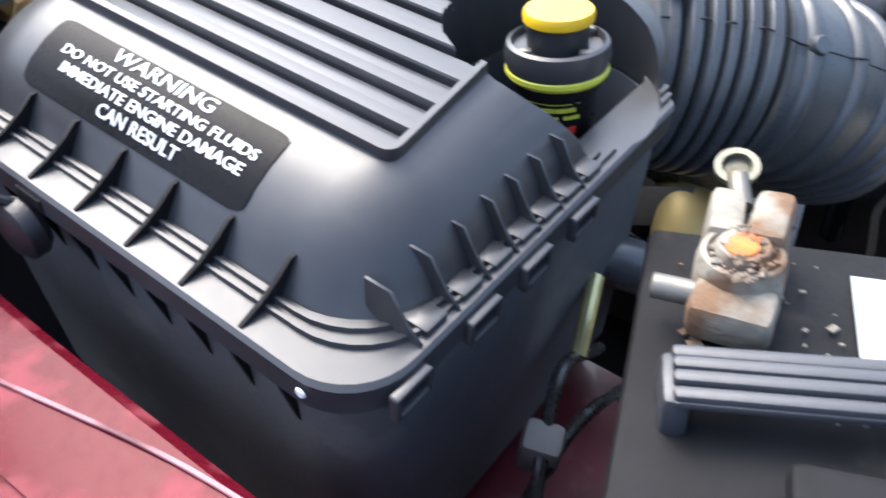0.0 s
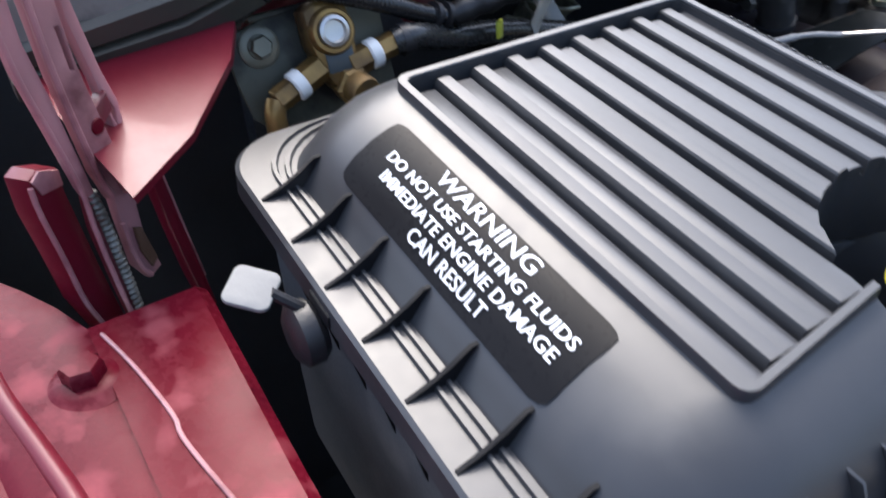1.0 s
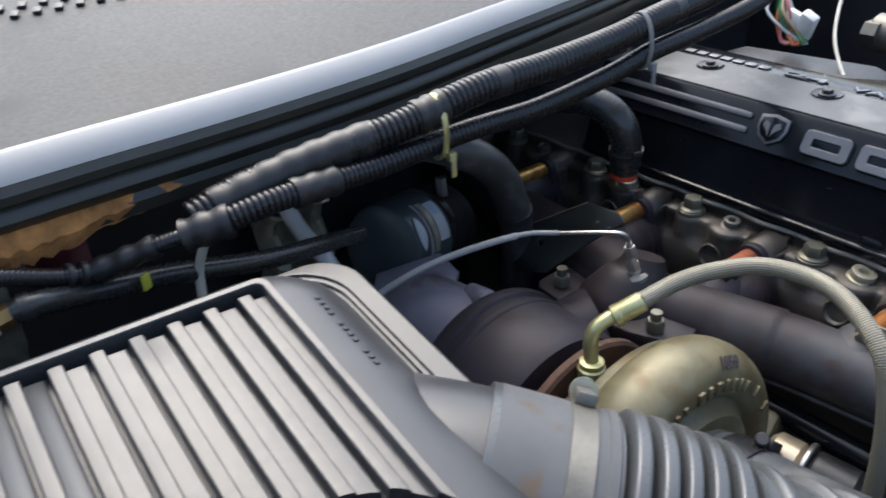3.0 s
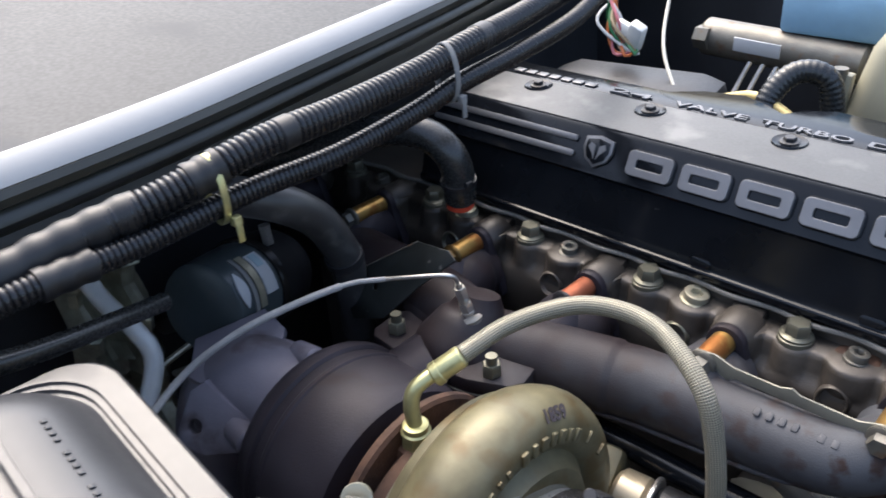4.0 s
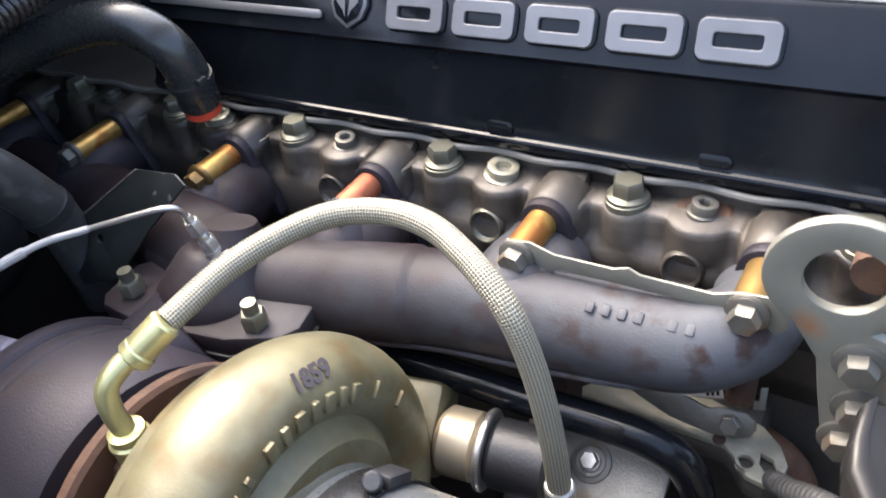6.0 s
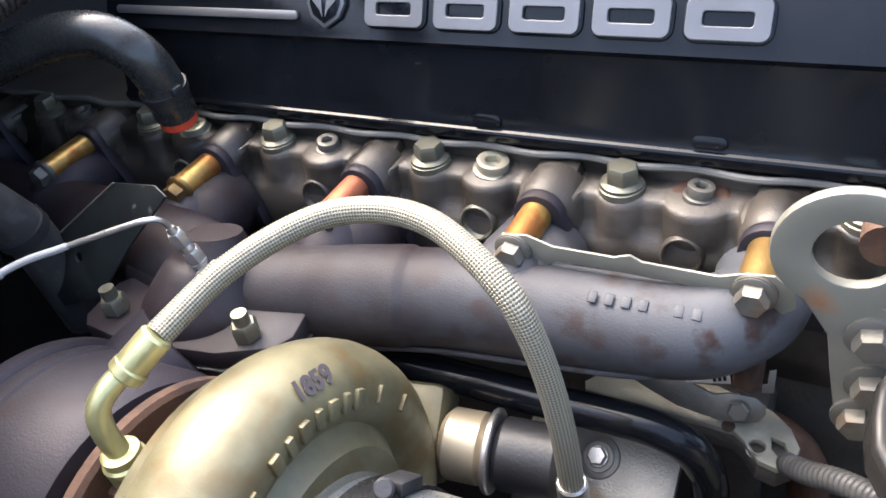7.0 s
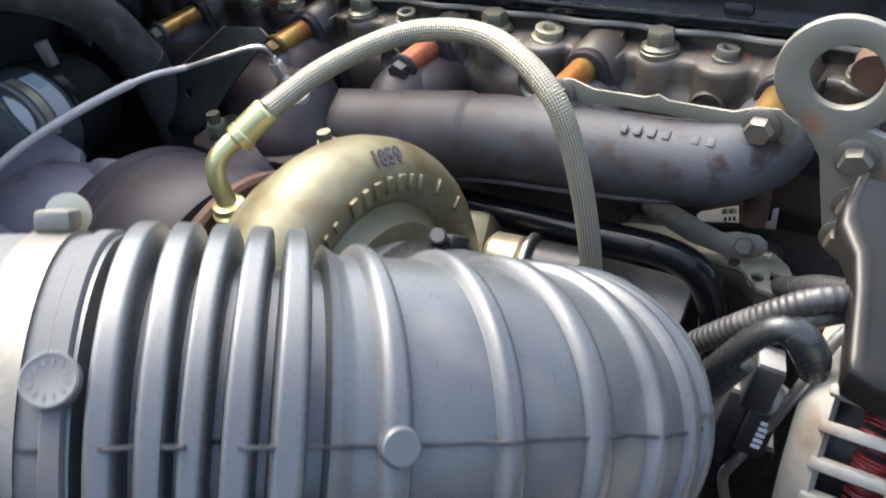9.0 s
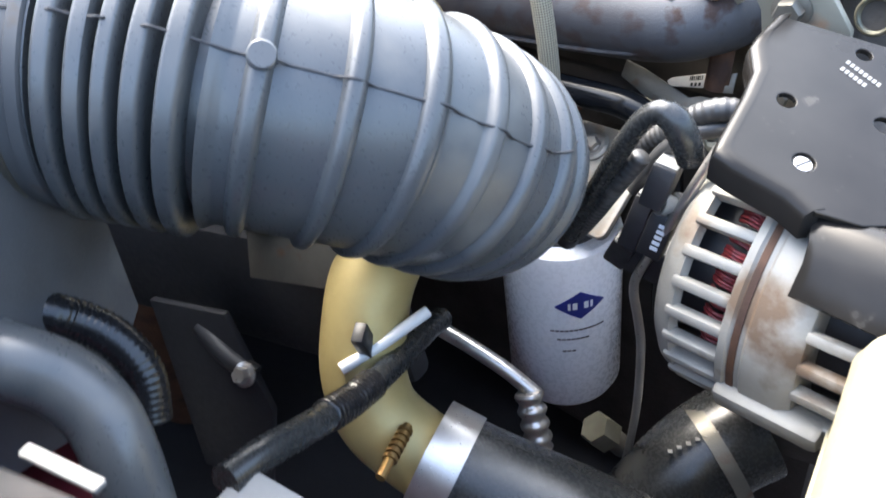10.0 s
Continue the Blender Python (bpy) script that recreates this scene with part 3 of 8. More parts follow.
def build_cowl():
    t = thing("cowl", (-0.47, 0.5, 1.3), "grey windscreen cowl with a pale edge and ribbed black weatherstrip", "cowl", kind="structure")
    line = [(-0.500, 0.10), (-0.470, 0.19), (-0.4455, 0.268), (-0.449, 0.36), (-0.455, 0.45), (-0.469, 0.56), (-0.496, 0.68), (-0.546, 0.887), (-0.62, 1.15), (-0.70, 1.45)]
    lip, seal, panel, wall = Shape(), Shape(), Shape(), Shape()
    fine, _ = smooth_path([(x, y, 0) for x, y in line], 0.03)
    rl, rs, rp, rw = [], [], [], []
    for p in fine:
        x, y = p.x, p.y
        drop = 0.012 * max(0.0, min(1.0, (0.268 - y) / 0.08))
        if y < 0.262:
            rp.append([(x - 0.022, y, 1.3305 - drop), (x - 0.10, y, 1.343 - drop), (x - 0.20, y, 1.356), (x - 0.34, y, 1.375), (x - 0.34, y, 1.365), (x - 0.10, y, 1.333 - drop), (x - 0.022, y, 1.326 - drop)])
            continue
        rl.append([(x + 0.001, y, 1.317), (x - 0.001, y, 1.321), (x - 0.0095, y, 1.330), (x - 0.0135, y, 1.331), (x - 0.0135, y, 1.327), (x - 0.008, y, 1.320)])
        rs.append([(x + 0.0015, y, 1.3165), (x + 0.004, y, 1.312), (x + 0.003, y, 1.307), (x - 0.002, y, 1.3045), (x + 0.002, y, 1.301), (x + 0.003, y, 1.297),
                   (x, y, 1.292), (x - 0.004, y, 1.289), (x - 0.002, y, 1.284), (x - 0.004, y, 1.276), (x - 0.012, y, 1.274), (x - 0.018, y, 1.290), (x - 0.012, y, 1.3165)])
        rp.append([(x - 0.014, y, 1.3305), (x - 0.10, y, 1.343), (x - 0.20, y, 1.356), (x - 0.34, y, 1.375), (x - 0.34, y, 1.365), (x - 0.10, y, 1.333), (x - 0.014, y, 1.326)])
        rw.append([(x - 0.015, y, 1.302), (x - 0.019, y, 1.280), (x - 0.08, y, 1.262), (x - 0.20, y, 1.245), (x - 0.21, y, 1.05), (x - 0.23, y, 1.05), (x - 0.22, y, 1.302)])
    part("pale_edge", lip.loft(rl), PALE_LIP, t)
    part("weatherstrip", seal.loft(rs), SEAL, t)
    part("panel", panel.loft(rp), GREY_COWL, t)
    part("bulkhead", wall.loft(rw), INNER_BLACK, t)
    # dark boxes on the panel take the place of the slots' inner shade
    s = Shape()
    for k in range(2):
        for i in range(14):
            y = 0.33 + 0.0155 * i + 0.006 * k
            s.box((0.011, 0.0062, 0.003), pose(-0.668 + 0.017 * k - 0.0012 * i, y, 1.3605 - 0.0022 * k, 0, 8, -20), 0.0012)
    part("louvre_slots", s, PLASTIC_DARK, t)
    # end of the cowl at the hinge corner
    t = thing("cowl_end", (-0.47, 0.2, 1.29), "flaking white cowl end cap over a dark rubber strip", "trim", kind="structure")
    rnd = random.Random(3)
    ends = ((-0.4310, 0.2675, 1.3330, 1.3220, 1.3000), (-0.4310, 0.235, 1.3290, 1.3160, 1.2920), (-0.4325, 0.205, 1.3250, 1.3090, 1.2840), (-0.4350, 0.175, 1.3200, 1.3020, 1.2740), (-0.4380, 0.140, 1.3160, 1.2970, 1.2710), (-0.4400, 0.100, 1.3120, 1.2920, 1.2680))
    fine = []
    for k in range(26):
        u = k / 25 * (len(ends) - 1)
        i = min(int(u), len(ends) - 2)
        fine.append([p + (q - p) * (u - i) for p, q in zip(ends[i], ends[i + 1])])
    rings = []
    for x, y, z0, z1, z2 in fine:
        e = 0.0016 * rnd.random()
        rings.append([(x + 0.004, y, z1 - e), (x + 0.003, y, z0 - 0.003), (x - 0.004, y, z0), (x - 0.020, y, z0 + 0.004), (x - 0.055, y, z0 + 0.006), (x - 0.055, y, z0 - 0.006), (x - 0.006, y, z1 - 0.002)])
    part("cap", Shape().loft(rings), WHITE_FLAKE, t, "flaking white end cap")
    rings = [[(x + 0.003, y, z1), (x + 0.007, y, z1 - 0.004), (x + 0.006, y, z1 + (z2 - z1) * 0.45), (x + 0.003, y, z1 + (z2 - z1) * 0.5), (x + 0.007, y, z1 + (z2 - z1) * 0.6), (x + 0.004, y, z2), (x - 0.010, y, z2), (x - 0.010, y, z1)] for x, y, z0, z1, z2 in fine]
    part("rubber_strip", Shape().loft(rings), SEAL, t)
    settle(t, -0.002, 0.009, 0.004)
    # red corner panels
    t = thing("corner_panel", (-0.40, 0.15, 1.22), "glossy red painted inner corner panel below the cowl", "body panel", kind="structure")
    s = Shape().join([(-0.332, 0.118, 1.262), (-0.366, 0.151, 1.262), (-0.402, 0.184, 1.274), (-0.424, 0.196, 1.282), (-0.436, 0.172, 1.277), (-0.445, 0.105, 1.279), (-0.410, 0.106, 1.277)],
                     [(0, 1, 2, 3, 4, 5, 6)])
    s.v += [(x - 0.002, y + 0.001, z - 0.004) for x, y, z in s.v]
    s.f += [(13, 12, 11, 10, 9, 8, 7)] + [(i, i + 7, (i + 1) % 7 + 7, (i + 1) % 7) for i in range(7)]
    part("gusset", s, RED_GLOSS, t, sharp=60)
    s = Shape().box((0.012, 0.17, 0.05), pose(-0.482, 0.245, 1.262, 0, 12, -12), 0.002)
    part("cowl_side", s, RED_DUSTY, t)
    settle(t, -0.006, 0.010, 0.0044)


def build_airbox():
    t = thing("air_filter_box", tuple(BOX @ Vector((0, 0, -0.20))), "black plastic air filter box with ribbed lid and warning label", "air box")

    def ring(hx, hy, r, z, lean=0.0, n=8):
        """One level of the lid; its front edge leans back towards the engine side."""
        out = []
        for x, y in round_rect(hx, hy, r, n):
            if x > 0:
                x -= lean * (y + hy) * x / hx
            out.append(BOX @ Vector((x, y, z)))
        return out

    levels = [(0.0872, 0.0720, 0.004, -0.0040, 0.136), (0.0874, 0.0722, 0.004, 0.0035, 0.136), (0.0900, 0.0748, 0.006, 0.0035, 0.136), (0.0915, 0.0766, 0.008, 0.0008, 0.13), (0.0945, 0.0815, 0.014, -0.0004, 0.12),
              (0.0995, 0.0890, 0.021, -0.0022, 0.09), (0.1050, 0.0965, 0.028, -0.0052, 0.06), (0.1105, 0.1040, 0.032, -0.0098, 0.03), (0.1150, 0.1105, 0.034, -0.0160, 0.01), (0.1178, 0.1150, 0.035, -0.0222, 0.0),
              (0.1192, 0.1180, 0.034, -0.0268, 0.0), (0.1203, 0.1195, 0.034, -0.0288, 0.0), (0.1216, 0.1210, 0.033, -0.0288, 0.0), (0.1220, 0.1215, 0.033, -0.0272, 0.0), (0.1232, 0.1228, 0.033, -0.0272, 0.0), (0.1236, 0.1232, 0.033, -0.0290, 0.0),
              (0.1252, 0.1250, 0.032, -0.0290, 0.0), (0.1256, 0.1255, 0.032, -0.0276, 0.0), (0.1266, 0.1267, 0.031, -0.0276, 0.0), (0.1270, 0.1271, 0.031, -0.0295, 0.0),
              (0.1298, 0.1376, 0.025, -0.0295, 0.0), (0.1312, 0.1392, 0.025, -0.0308, 0.0), (0.1316, 0.1398, 0.025, -0.0402, 0.0), (0.1288, 0.1368, 0.025, -0.0402, 0.0), (0.1280, 0.1360, 0.025, -0.036, 0.0), (0.10, 0.10, 0.03, -0.036, 0.0)]
    lid = part("lid", Shape().loft([ring(*v) for v in levels]), PLASTIC, t, sharp=28)
    pocket = circle(0.0465, 56, 0.0845, 0.0335)
    # the recess drops to a wall that follows the bottle
    cutter = new("cutter", Shape().loft([[BOX @ Vector((min(x, lim), y, z)) for x, y in pocket] for lim, z in ((0.1105, -0.105), (0.1110, -0.0310), (1, -0.0305), (1, 0.2))]).mesh("cutter", PLASTIC))
    corner = new("corner_cutter", Shape().box((0.2, 0.4, 0.6), BOX @ pose(0, 0, 0, 0, 0, 40.9) @ Matrix.Translation((0.1365 + 0.1, 0, 0))).mesh("corner_cutter", PLASTIC))

    def cut(ob, by):
        mod = ob.modifiers.new("recess", "BOOLEAN")
        mod.object, mod.operation, mod.solver = by, "DIFFERENCE", "EXACT"
        old = ob.data
        me = bpy.data.meshes.new_from_object(ob.evaluated_get(bpy.context.evaluated_depsgraph_get()))
        ob.modifiers.clear()
        ob.data = me
        bpy.data.meshes.remove(old)
        me.shade_smooth()
        me.set_sharp_from_angle(angle=radians(28))

    cut(lid, cutter)
    cut(lid, corner)
    s = Shape()
    out, inn = (0.0913, 0.0762, 0.006), (0.0876, 0.0724, 0.004)
    prof = [(*out, 0.0005), (*out, 0.0044), (0.0910, 0.0759, 0.0058, 0.0053), (0.0880, 0.0728, 0.0043, 0.0053), (*inn, 0.0046), (*inn, -0.0035)]
    s.loft([ring(hx, hy, r, z, 0.136, 4) for hx, hy, r, z in prof + prof[:1]], cap=False)
    cut(part("top_frame", s, PLASTIC, t, sharp=28), cutter)

    def front(y):
        return 0.0868 - 0.136 * (y + 0.0762)

    def bar(name, y, prof, x0):
        """A moulded bar that runs the length of the lid; its rear end is rounded."""
        x1 = front(y)
        rows = [(x0, 0.35), (x0 + 0.0008, 0.8), (x0 + 0.0022, 1.0), (x1, 1.0)]
        b = part(name, Shape().loft([[BOX @ Vector((x, y + dy, -0.0042 + dz * e)) for dy, dz in prof] for x, e in rows]), PLASTIC, t, sharp=40)
        if y > -0.025:
            cut(b, cutter)

    ridge = [(-0.0034, 0.0), (-0.0033, 0.0060), (-0.0028, 0.0069), (0.0, 0.0070), (0.0026, 0.0068), (0.0033, 0.0060), (0.0036, 0.0)]
    band = [(-0.0058, 0.0), (-0.0057, 0.0046), (-0.0050, 0.0052), (0.0, 0.0051), (0.0030, 0.0048), (0.0038, 0.0040), (0.0041, 0.0)]
    for i in range(8):
        bar("rib", -0.0564 + 0.0170 * i, ridge, -0.0868)
    for i in range(9):
        bar("flat_rib", -0.0656 + 0.0170 * i, band, -0.0835)

    # thin gussets between lid wall and rim
    def gusset(m, reach, high, curve, thick, mat):
        n = [(-0.010, 0), (reach, 0), (reach, 0.0006), (reach * 0.60, high * 0.32), (reach * 0.28, high * 0.66 - curve), (0.0, high), (-0.010, high)]
        part("gusset_rib", Shape().plate(n, thick, m), mat, t, sharp=60)

    # near-black colour holds the shade on these ribs' faces
    for i in range(7):
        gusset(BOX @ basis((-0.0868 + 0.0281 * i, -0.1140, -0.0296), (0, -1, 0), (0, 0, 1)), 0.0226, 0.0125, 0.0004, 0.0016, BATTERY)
    for y in (-0.1073, -0.0885, -0.0715, -0.0555, -0.0415, -0.027, -0.012):
        gusset(BOX @ basis((0.1172, y, -0.0296), (1, 0, 0), (0, 0, 1)), 0.0118, 0.0165, 0.0, 0.0011, PLASTIC)
        part("rim_step", Shape().box((0.0080, 0.0105, 0.0030), BOX @ pose(0.1238, y + 0.0085, -0.0285), 0.0007), PLASTIC, t)
    # lower tray
    rings = []
    for hx, hy, r, z in ((0.120, 0.128, 0.025, -0.0380), (0.1282, 0.1362, 0.025, -0.0405), (0.1282, 0.1362, 0.025, -0.0480), (0.123, 0.1310, 0.025, -0.0510), (0.122, 0.1300, 0.026, -0.115), (0.120, 0.128, 0.028, -0.195), (0.110, 0.118, 0.03, -0.199)):
        rings.append([BOX @ Vector((x, y, z)) for x, y in round_rect(hx, hy, r, 6)])
    tray = part("tray", Shape().loft(rings), PLASTIC_TRAY, t)
    cut(tray, corner)
    cut(tray, cutter)
    bpy.data.objects.remove(cutter)
    bpy.data.objects.remove(corner)
    # tray ribs are near-black too, their shade put into the colour
    for i in range(8):
        g = Shape().plate([(-0.004, 0.001), (0.0062, 0.001), (0.0055, -0.004), (0.0005, -0.026), (-0.004, -0.030)], 0.0022, BOX @ basis((-0.0618 + 0.0224 * i, -0.1298, -0.0490), (0, -1, 0), (0, 0, 1)))
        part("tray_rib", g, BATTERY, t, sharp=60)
    for y in (-0.1175, -0.081, -0.050, -0.018):
        s = Shape().plate(round_rect(0.0085, 0.0058, 0.0012, 3), 0.0036, BOX @ basis((0.1310, y, -0.0385), (0, 1, 0), (0, 0, 1)), [round_rect(0.0064, 0.0034, 0.0008, 3)], 0.0006)
        part("clip", s, PLASTIC, t)
    # spring latch with its pale tab
    s = Shape().plate(round_rect(0.0088, 0.0085, 0.0034, 5), 0.0022, BOX @ pose(-0.0450, -0.1580, -0.0310, -10, 4, -42), (), 0.0008)
    part("latch_tab", s, GREY_TAB, t, "pale grey latch tab")
    s = Shape().lathe([(0.010, 0), (0.0125, 0.003), (0.0125, 0.009), (0.0085, 0.0115), (0.0, 0.0118)], BOX @ pose(-0.0345, -0.1390, -0.0500, 90, 0, 0), 24)
    s.rod(BOX @ Vector((-0.0345, -0.1410, -0.042)), BOX @ Vector((-0.0400, -0.1530, -0.0305)), 0.0022, seg=8)
    part("latch_seat", s, PLASTIC_DARK, t)
    # solid dark box that stands for the shade inside the slot
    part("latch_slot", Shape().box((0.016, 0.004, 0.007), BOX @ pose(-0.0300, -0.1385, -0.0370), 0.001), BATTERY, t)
    part("rim_mark", Shape().lathe([(0.002, 0), (0.0015, 0.0008)], BOX @ pose(0.1095, -0.1398, -0.0345, 90, 0, 0), 12), WHITE_INK, t, "small white paint dot")
    # label, bent over the shoulder
    py, pz = [0.0766, 0.0815, 0.0890, 0.0965, 0.1040, 0.1105, 0.1150], [0.0008, -0.0004, -0.0022, -0.0052, -0.0098, -0.0160, -0.0222]

    def on_shoulder(x, y, lift):
        z = float(np.interp(y, py, pz))
        a = math.atan2(float(np.interp(y + 0.002, py, pz)) - float(np.interp(y - 0.002, py, pz)), 0.004)
        return BOX @ Vector((x, -y + lift * math.sin(a), z + lift * math.cos(a)))

    rows = [(0.0842, 0.0060), (0.0848, 0.0025), (0.0858, 0.0006), (0.0890, 0), (0.0927, 0), (0.0965, 0), (0.1003, 0), (0.1040, 0), (0.1068, 0), (0.1092, 0.0006), (0.1102, 0.0025), (0.1108, 0.0060)]
    rings = [[on_shoulder((-0.0700 + e) if left else (0.0560 - e), y, lift) for left in (True, False) for y, e in (rows if left else rows[::-1])] for lift in (0.0005, -0.0004)]
    n, h = 2 * len(rows), len(rows)
    faces = [(i, i + 1, n - 2 - i, n - 1 - i) for i in range(h - 1)]
    s = Shape().join(rings[0] + rings[1], faces + [tuple(k + n for k in f[::-1]) for f in faces] + [(i, i + n, (i + 1) % n + n, (i + 1) % n) for i in range(n)])
    label_part = part("warning_label", s, LABEL_BLACK, t, "black warning label with white lettering", sharp=60)
    for text, size, x0, x1, y in (("WARNING", 0.0094, -0.0345, 0.0215, 0.0885), ("DO NOT USE STARTING FLUIDS", 0.0062, -0.0575, 0.0500, 0.0955), ("IMMEDIATE ENGINE DAMAGE", 0.0062, -0.0525, 0.0480, 0.1012), ("CAN RESULT", 0.0062, -0.0240, 0.0205, 0.1066)):
        g = Shape().writing(text, size, Matrix.Identity(4), 0.0002, 1.0, bold=0.00006)
        a, b = min(p[0] for p in g.v), max(p[0] for p in g.v)
        slope = 0.86
        g.v = [tuple(on_shoulder(x0 + (p[0] - a) * (x1 - x0) / (b - a), y - p[1] * slope, 0.0007 + (0.0002 if p[2] > 0 else 0))) for p in g.v]
        part("lettering", g, WHITE_INK, label_part, "white lettering")
    # outlet cone
    s = Shape().tube([(-0.275, 0.361, 1.203), (-0.258, 0.376, 1.203), (-0.238, 0.394, 1.2035), (-0.215, 0.414, 1.202), (-0.190, 0.436, 1.197)], lambda d: 0.058 - 0.004 * min(1, d / 0.085), 40, 0.006)
    part("outlet", s, PLASTIC, t)
    for i in range(13):
        if i % 5 != 4:
            part("embossed_bar", Shape().box((0.0024, 0.0026, 0.0008), BOX @ pose(-0.072 + 0.0045 * i, 0.0945, -0.0040, -26, 0, 0), 0.0003), PLASTIC, t)


def build_bottle():
    t = thing("additive_bottle", (-0.146, 0.311, 1.176), "small black bottle with a yellow cap in the air box recess", "bottle")
    m = Matrix.Translation((-0.1545, 0.332, 1.173)) @ pose(0, 0, 0, -2, 1, 30)
    part("body", Shape().lathe([(0.0135, 0), (0.0150, 0.003), (0.0165, 0.058), (0.0195, 0.064), (0.0205, 0.068)], m, 36), LABEL_BLACK, t)
    part("collar_band", Shape().lathe([(0.0200, 0.0655), (0.0213, 0.0672), (0.0213, 0.0690), (0.0200, 0.0705)], m, 36), YELLOW_GREEN, t)
    part("collar", Shape().lathe([(0.0208, 0.0695), (0.0217, 0.074), (0.0207, 0.0792), (0.0190, 0.0800), (0.0180, 0.077), (0.012, 0.077)], m, 36), PLASTIC, t)
    part("neck", Shape().lathe([(0.0125, 0.076), (0.0125, 0.087), (0.011, 0.088)], m, 30), PLASTIC_DARK, t)
    part("cap", Shape().lathe([(0.0125, 0.0870), (0.0141, 0.0880), (0.0143, 0.0905), (0.0135, 0.0922), (0.0, 0.0928)], m, 36), YELLOW, t, "yellow cap")
    for k in range(4):
        a = radians(40 + 90 * k)
        part("collar_tab", Shape().box((0.005, 0.004, 0.0035), m @ Matrix.Translation((0.0165 * math.cos(a), 0.0165 * math.sin(a), 0.0785)), 0.001), STEEL_DULL, t)

    def on_label(a, z):
        r = 0.0150 + 0.0015 * z / 0.058 + 0.0001
        return m @ pose(0, 0, 0, 0, 0, a) @ Matrix.Translation((r, 0, z))

    s = Shape()
    for k in range(-4, 5):
        s.box((0.0007, 0.0022, 0.0032), on_label(-95 + 7.5 * k, 0.0455 + 0.0003 * k))
    part("red_print", s, LABEL_RED, t)
    rnd = random.Random(12)
    for z, h in ((0.0595, 0.0018), (0.0560, 0.0018), (0.0525, 0.0014), (0.0400, 0.0016), (0.0365, 0.0014), (0.0325, 0.0016), (0.026, 0.0022)):
        s = Shape()
        for k in range(-6, 7):
            if rnd.random() < 0.72:
                s.box((0.0006, 0.0012 + 0.0006 * rnd.random(), h), on_label(-95 + 6.0 * k, z))
        part("print_bars", s, YELLOW_GREEN, t)


def build_duct():
    t = thing("intake_duct", (-0.12, 0.52, 1.10), "grey rubber intake duct with bellows and moulded ribs", "duct")
    pts = [(-0.214, 0.414, 1.203), (-0.190, 0.436, 1.195), (-0.160, 0.462, 1.185), (-0.126, 0.492, 1.170), (-0.099, 0.530, 1.146), (-0.092, 0.564, 1.116), (-0.110, 0.591, 1.093), (-0.150, 0.599, 1.079), (-0.205, 0.599, 1.072)]
    _, along = smooth_path(pts, 0.002)
    total = along[-1]
    bell = [0.0634 + 0.0099 * i for i in range(5)]
    ribs = [0.1225, 0.149, 0.171, 0.190, 0.207, 0.222, 0.236, 0.250]

    def rad(s):
        r = 0.0565
        for b in bell:
            r += 0.0125 * max(0, 1 - ((s - b) / 0.0037) ** 8) ** 0.5 if abs(s - b) < 0.0037 else 0
        if 0.0575 < s < 0.110:
            r -= 0.0082
        elif s >= 0.110:
            r -= 0.0030 * min(1, (s - 0.110) / 0.005) * (1 if s < 0.25 else max(0, 1 - (s - 0.25) / 0.02))
        for b in ribs:
            r += 0.0036 * max(0, 1 - ((s - b) / 0.0033) ** 4)
        return r

    part("duct_body", Shape().tube(pts, rad, 64, 0.0006), RUBBER, t, sharp=50)
    path, _ = smooth_path(pts, 0.002)
    near = [k for k in range(len(path)) if 0.003 <= along[k] <= 0.0575]
    part("cuff", Shape().tube([path[near[0]], path[(near[0] + near[-1]) // 2], path[near[-1]]], lambda d: 0.0569 + (0.0012 if 0.047 < d < 0.0515 else 0.0), 64, 0.0008), CUFF, t, "dusty grey cuff")
    outward = Vector((0.041, -0.0195, 0.036))
    seam = []
    for i in range(20, len(path) - 22, 3):
        tg = (path[i + 1] - path[i - 1]).normalized()
        o = (outward - tg * outward.dot(tg)).normalized()
        seam.append(path[i] + o * (rad(along[i]) + 0.0001))
    part("mould_seam", Shape().tube(seam, 0.0006, 6, 0.002), PLASTIC_DARK, t)
    i = min(range(len(path)), key=lambda k: abs(along[k] - 0.1225))
    tg = (path[i + 1] - path[i - 1]).normalized()
    o = (outward - tg * outward.dot(tg)).normalized()
    part("nub", Shape().lathe([(0.0052, -0.003), (0.0052, 0.0014), (0.0046, 0.0020)], axis_pose(path[i] + o * rad(along[i]), o), 26), RUBBER, t)
    sm = axis_pose((-0.1443, 0.4319, 1.2420), (0.4725, -0.288, 0.833))
    stamp = part("moulded_stamp", Shape().lathe([(0.0066, -0.003), (0.0066, 0.0), (0.0061, 0.0003), (0.0056, 0.0), (0.0, 0.0)], sm, 30), CUFF, t)
    for k in range(12):
        part("stamp_bar", Shape().box((0.0014, 0.0006, 0.0003), sm @ pose(0, 0, 0, 0, 0, 30 * k) @ Matrix.Translation((0.0041, 0, 0.0))), CUFF, stamp)
    # clamps
    def band(s0, w, lift, name, mat=None):
        i = min(range(len(path)), key=lambda k: abs(along[k] - s0))
        tg = (path[i + 1] - path[i - 1]).normalized()
        c = thing(name, tuple(path[i] - Vector((0, 0, 0.05))), "black-stained worm-drive clamp at the compressor inlet" if mat else "worn steel worm-drive clamp on the rubber duct", "hose clamp", group="hose clamps")
        r = rad(s0) + lift
        part("band", Shape().lathe([(r, -w / 2), (r + 0.0012, -w / 2), (r + 0.0012, w / 2), (r, w / 2)], axis_pose(path[i], tg), 56), mat or STEEL_DULL, c)
        return c, path[i], tg, r

    c, p, tg, r = band(0.040, 0.011, 0.0004, "hose_clamp")
    up = Vector((-0.05, 0.62, 0.78))
    up = (up - tg * up.dot(tg)).normalized()
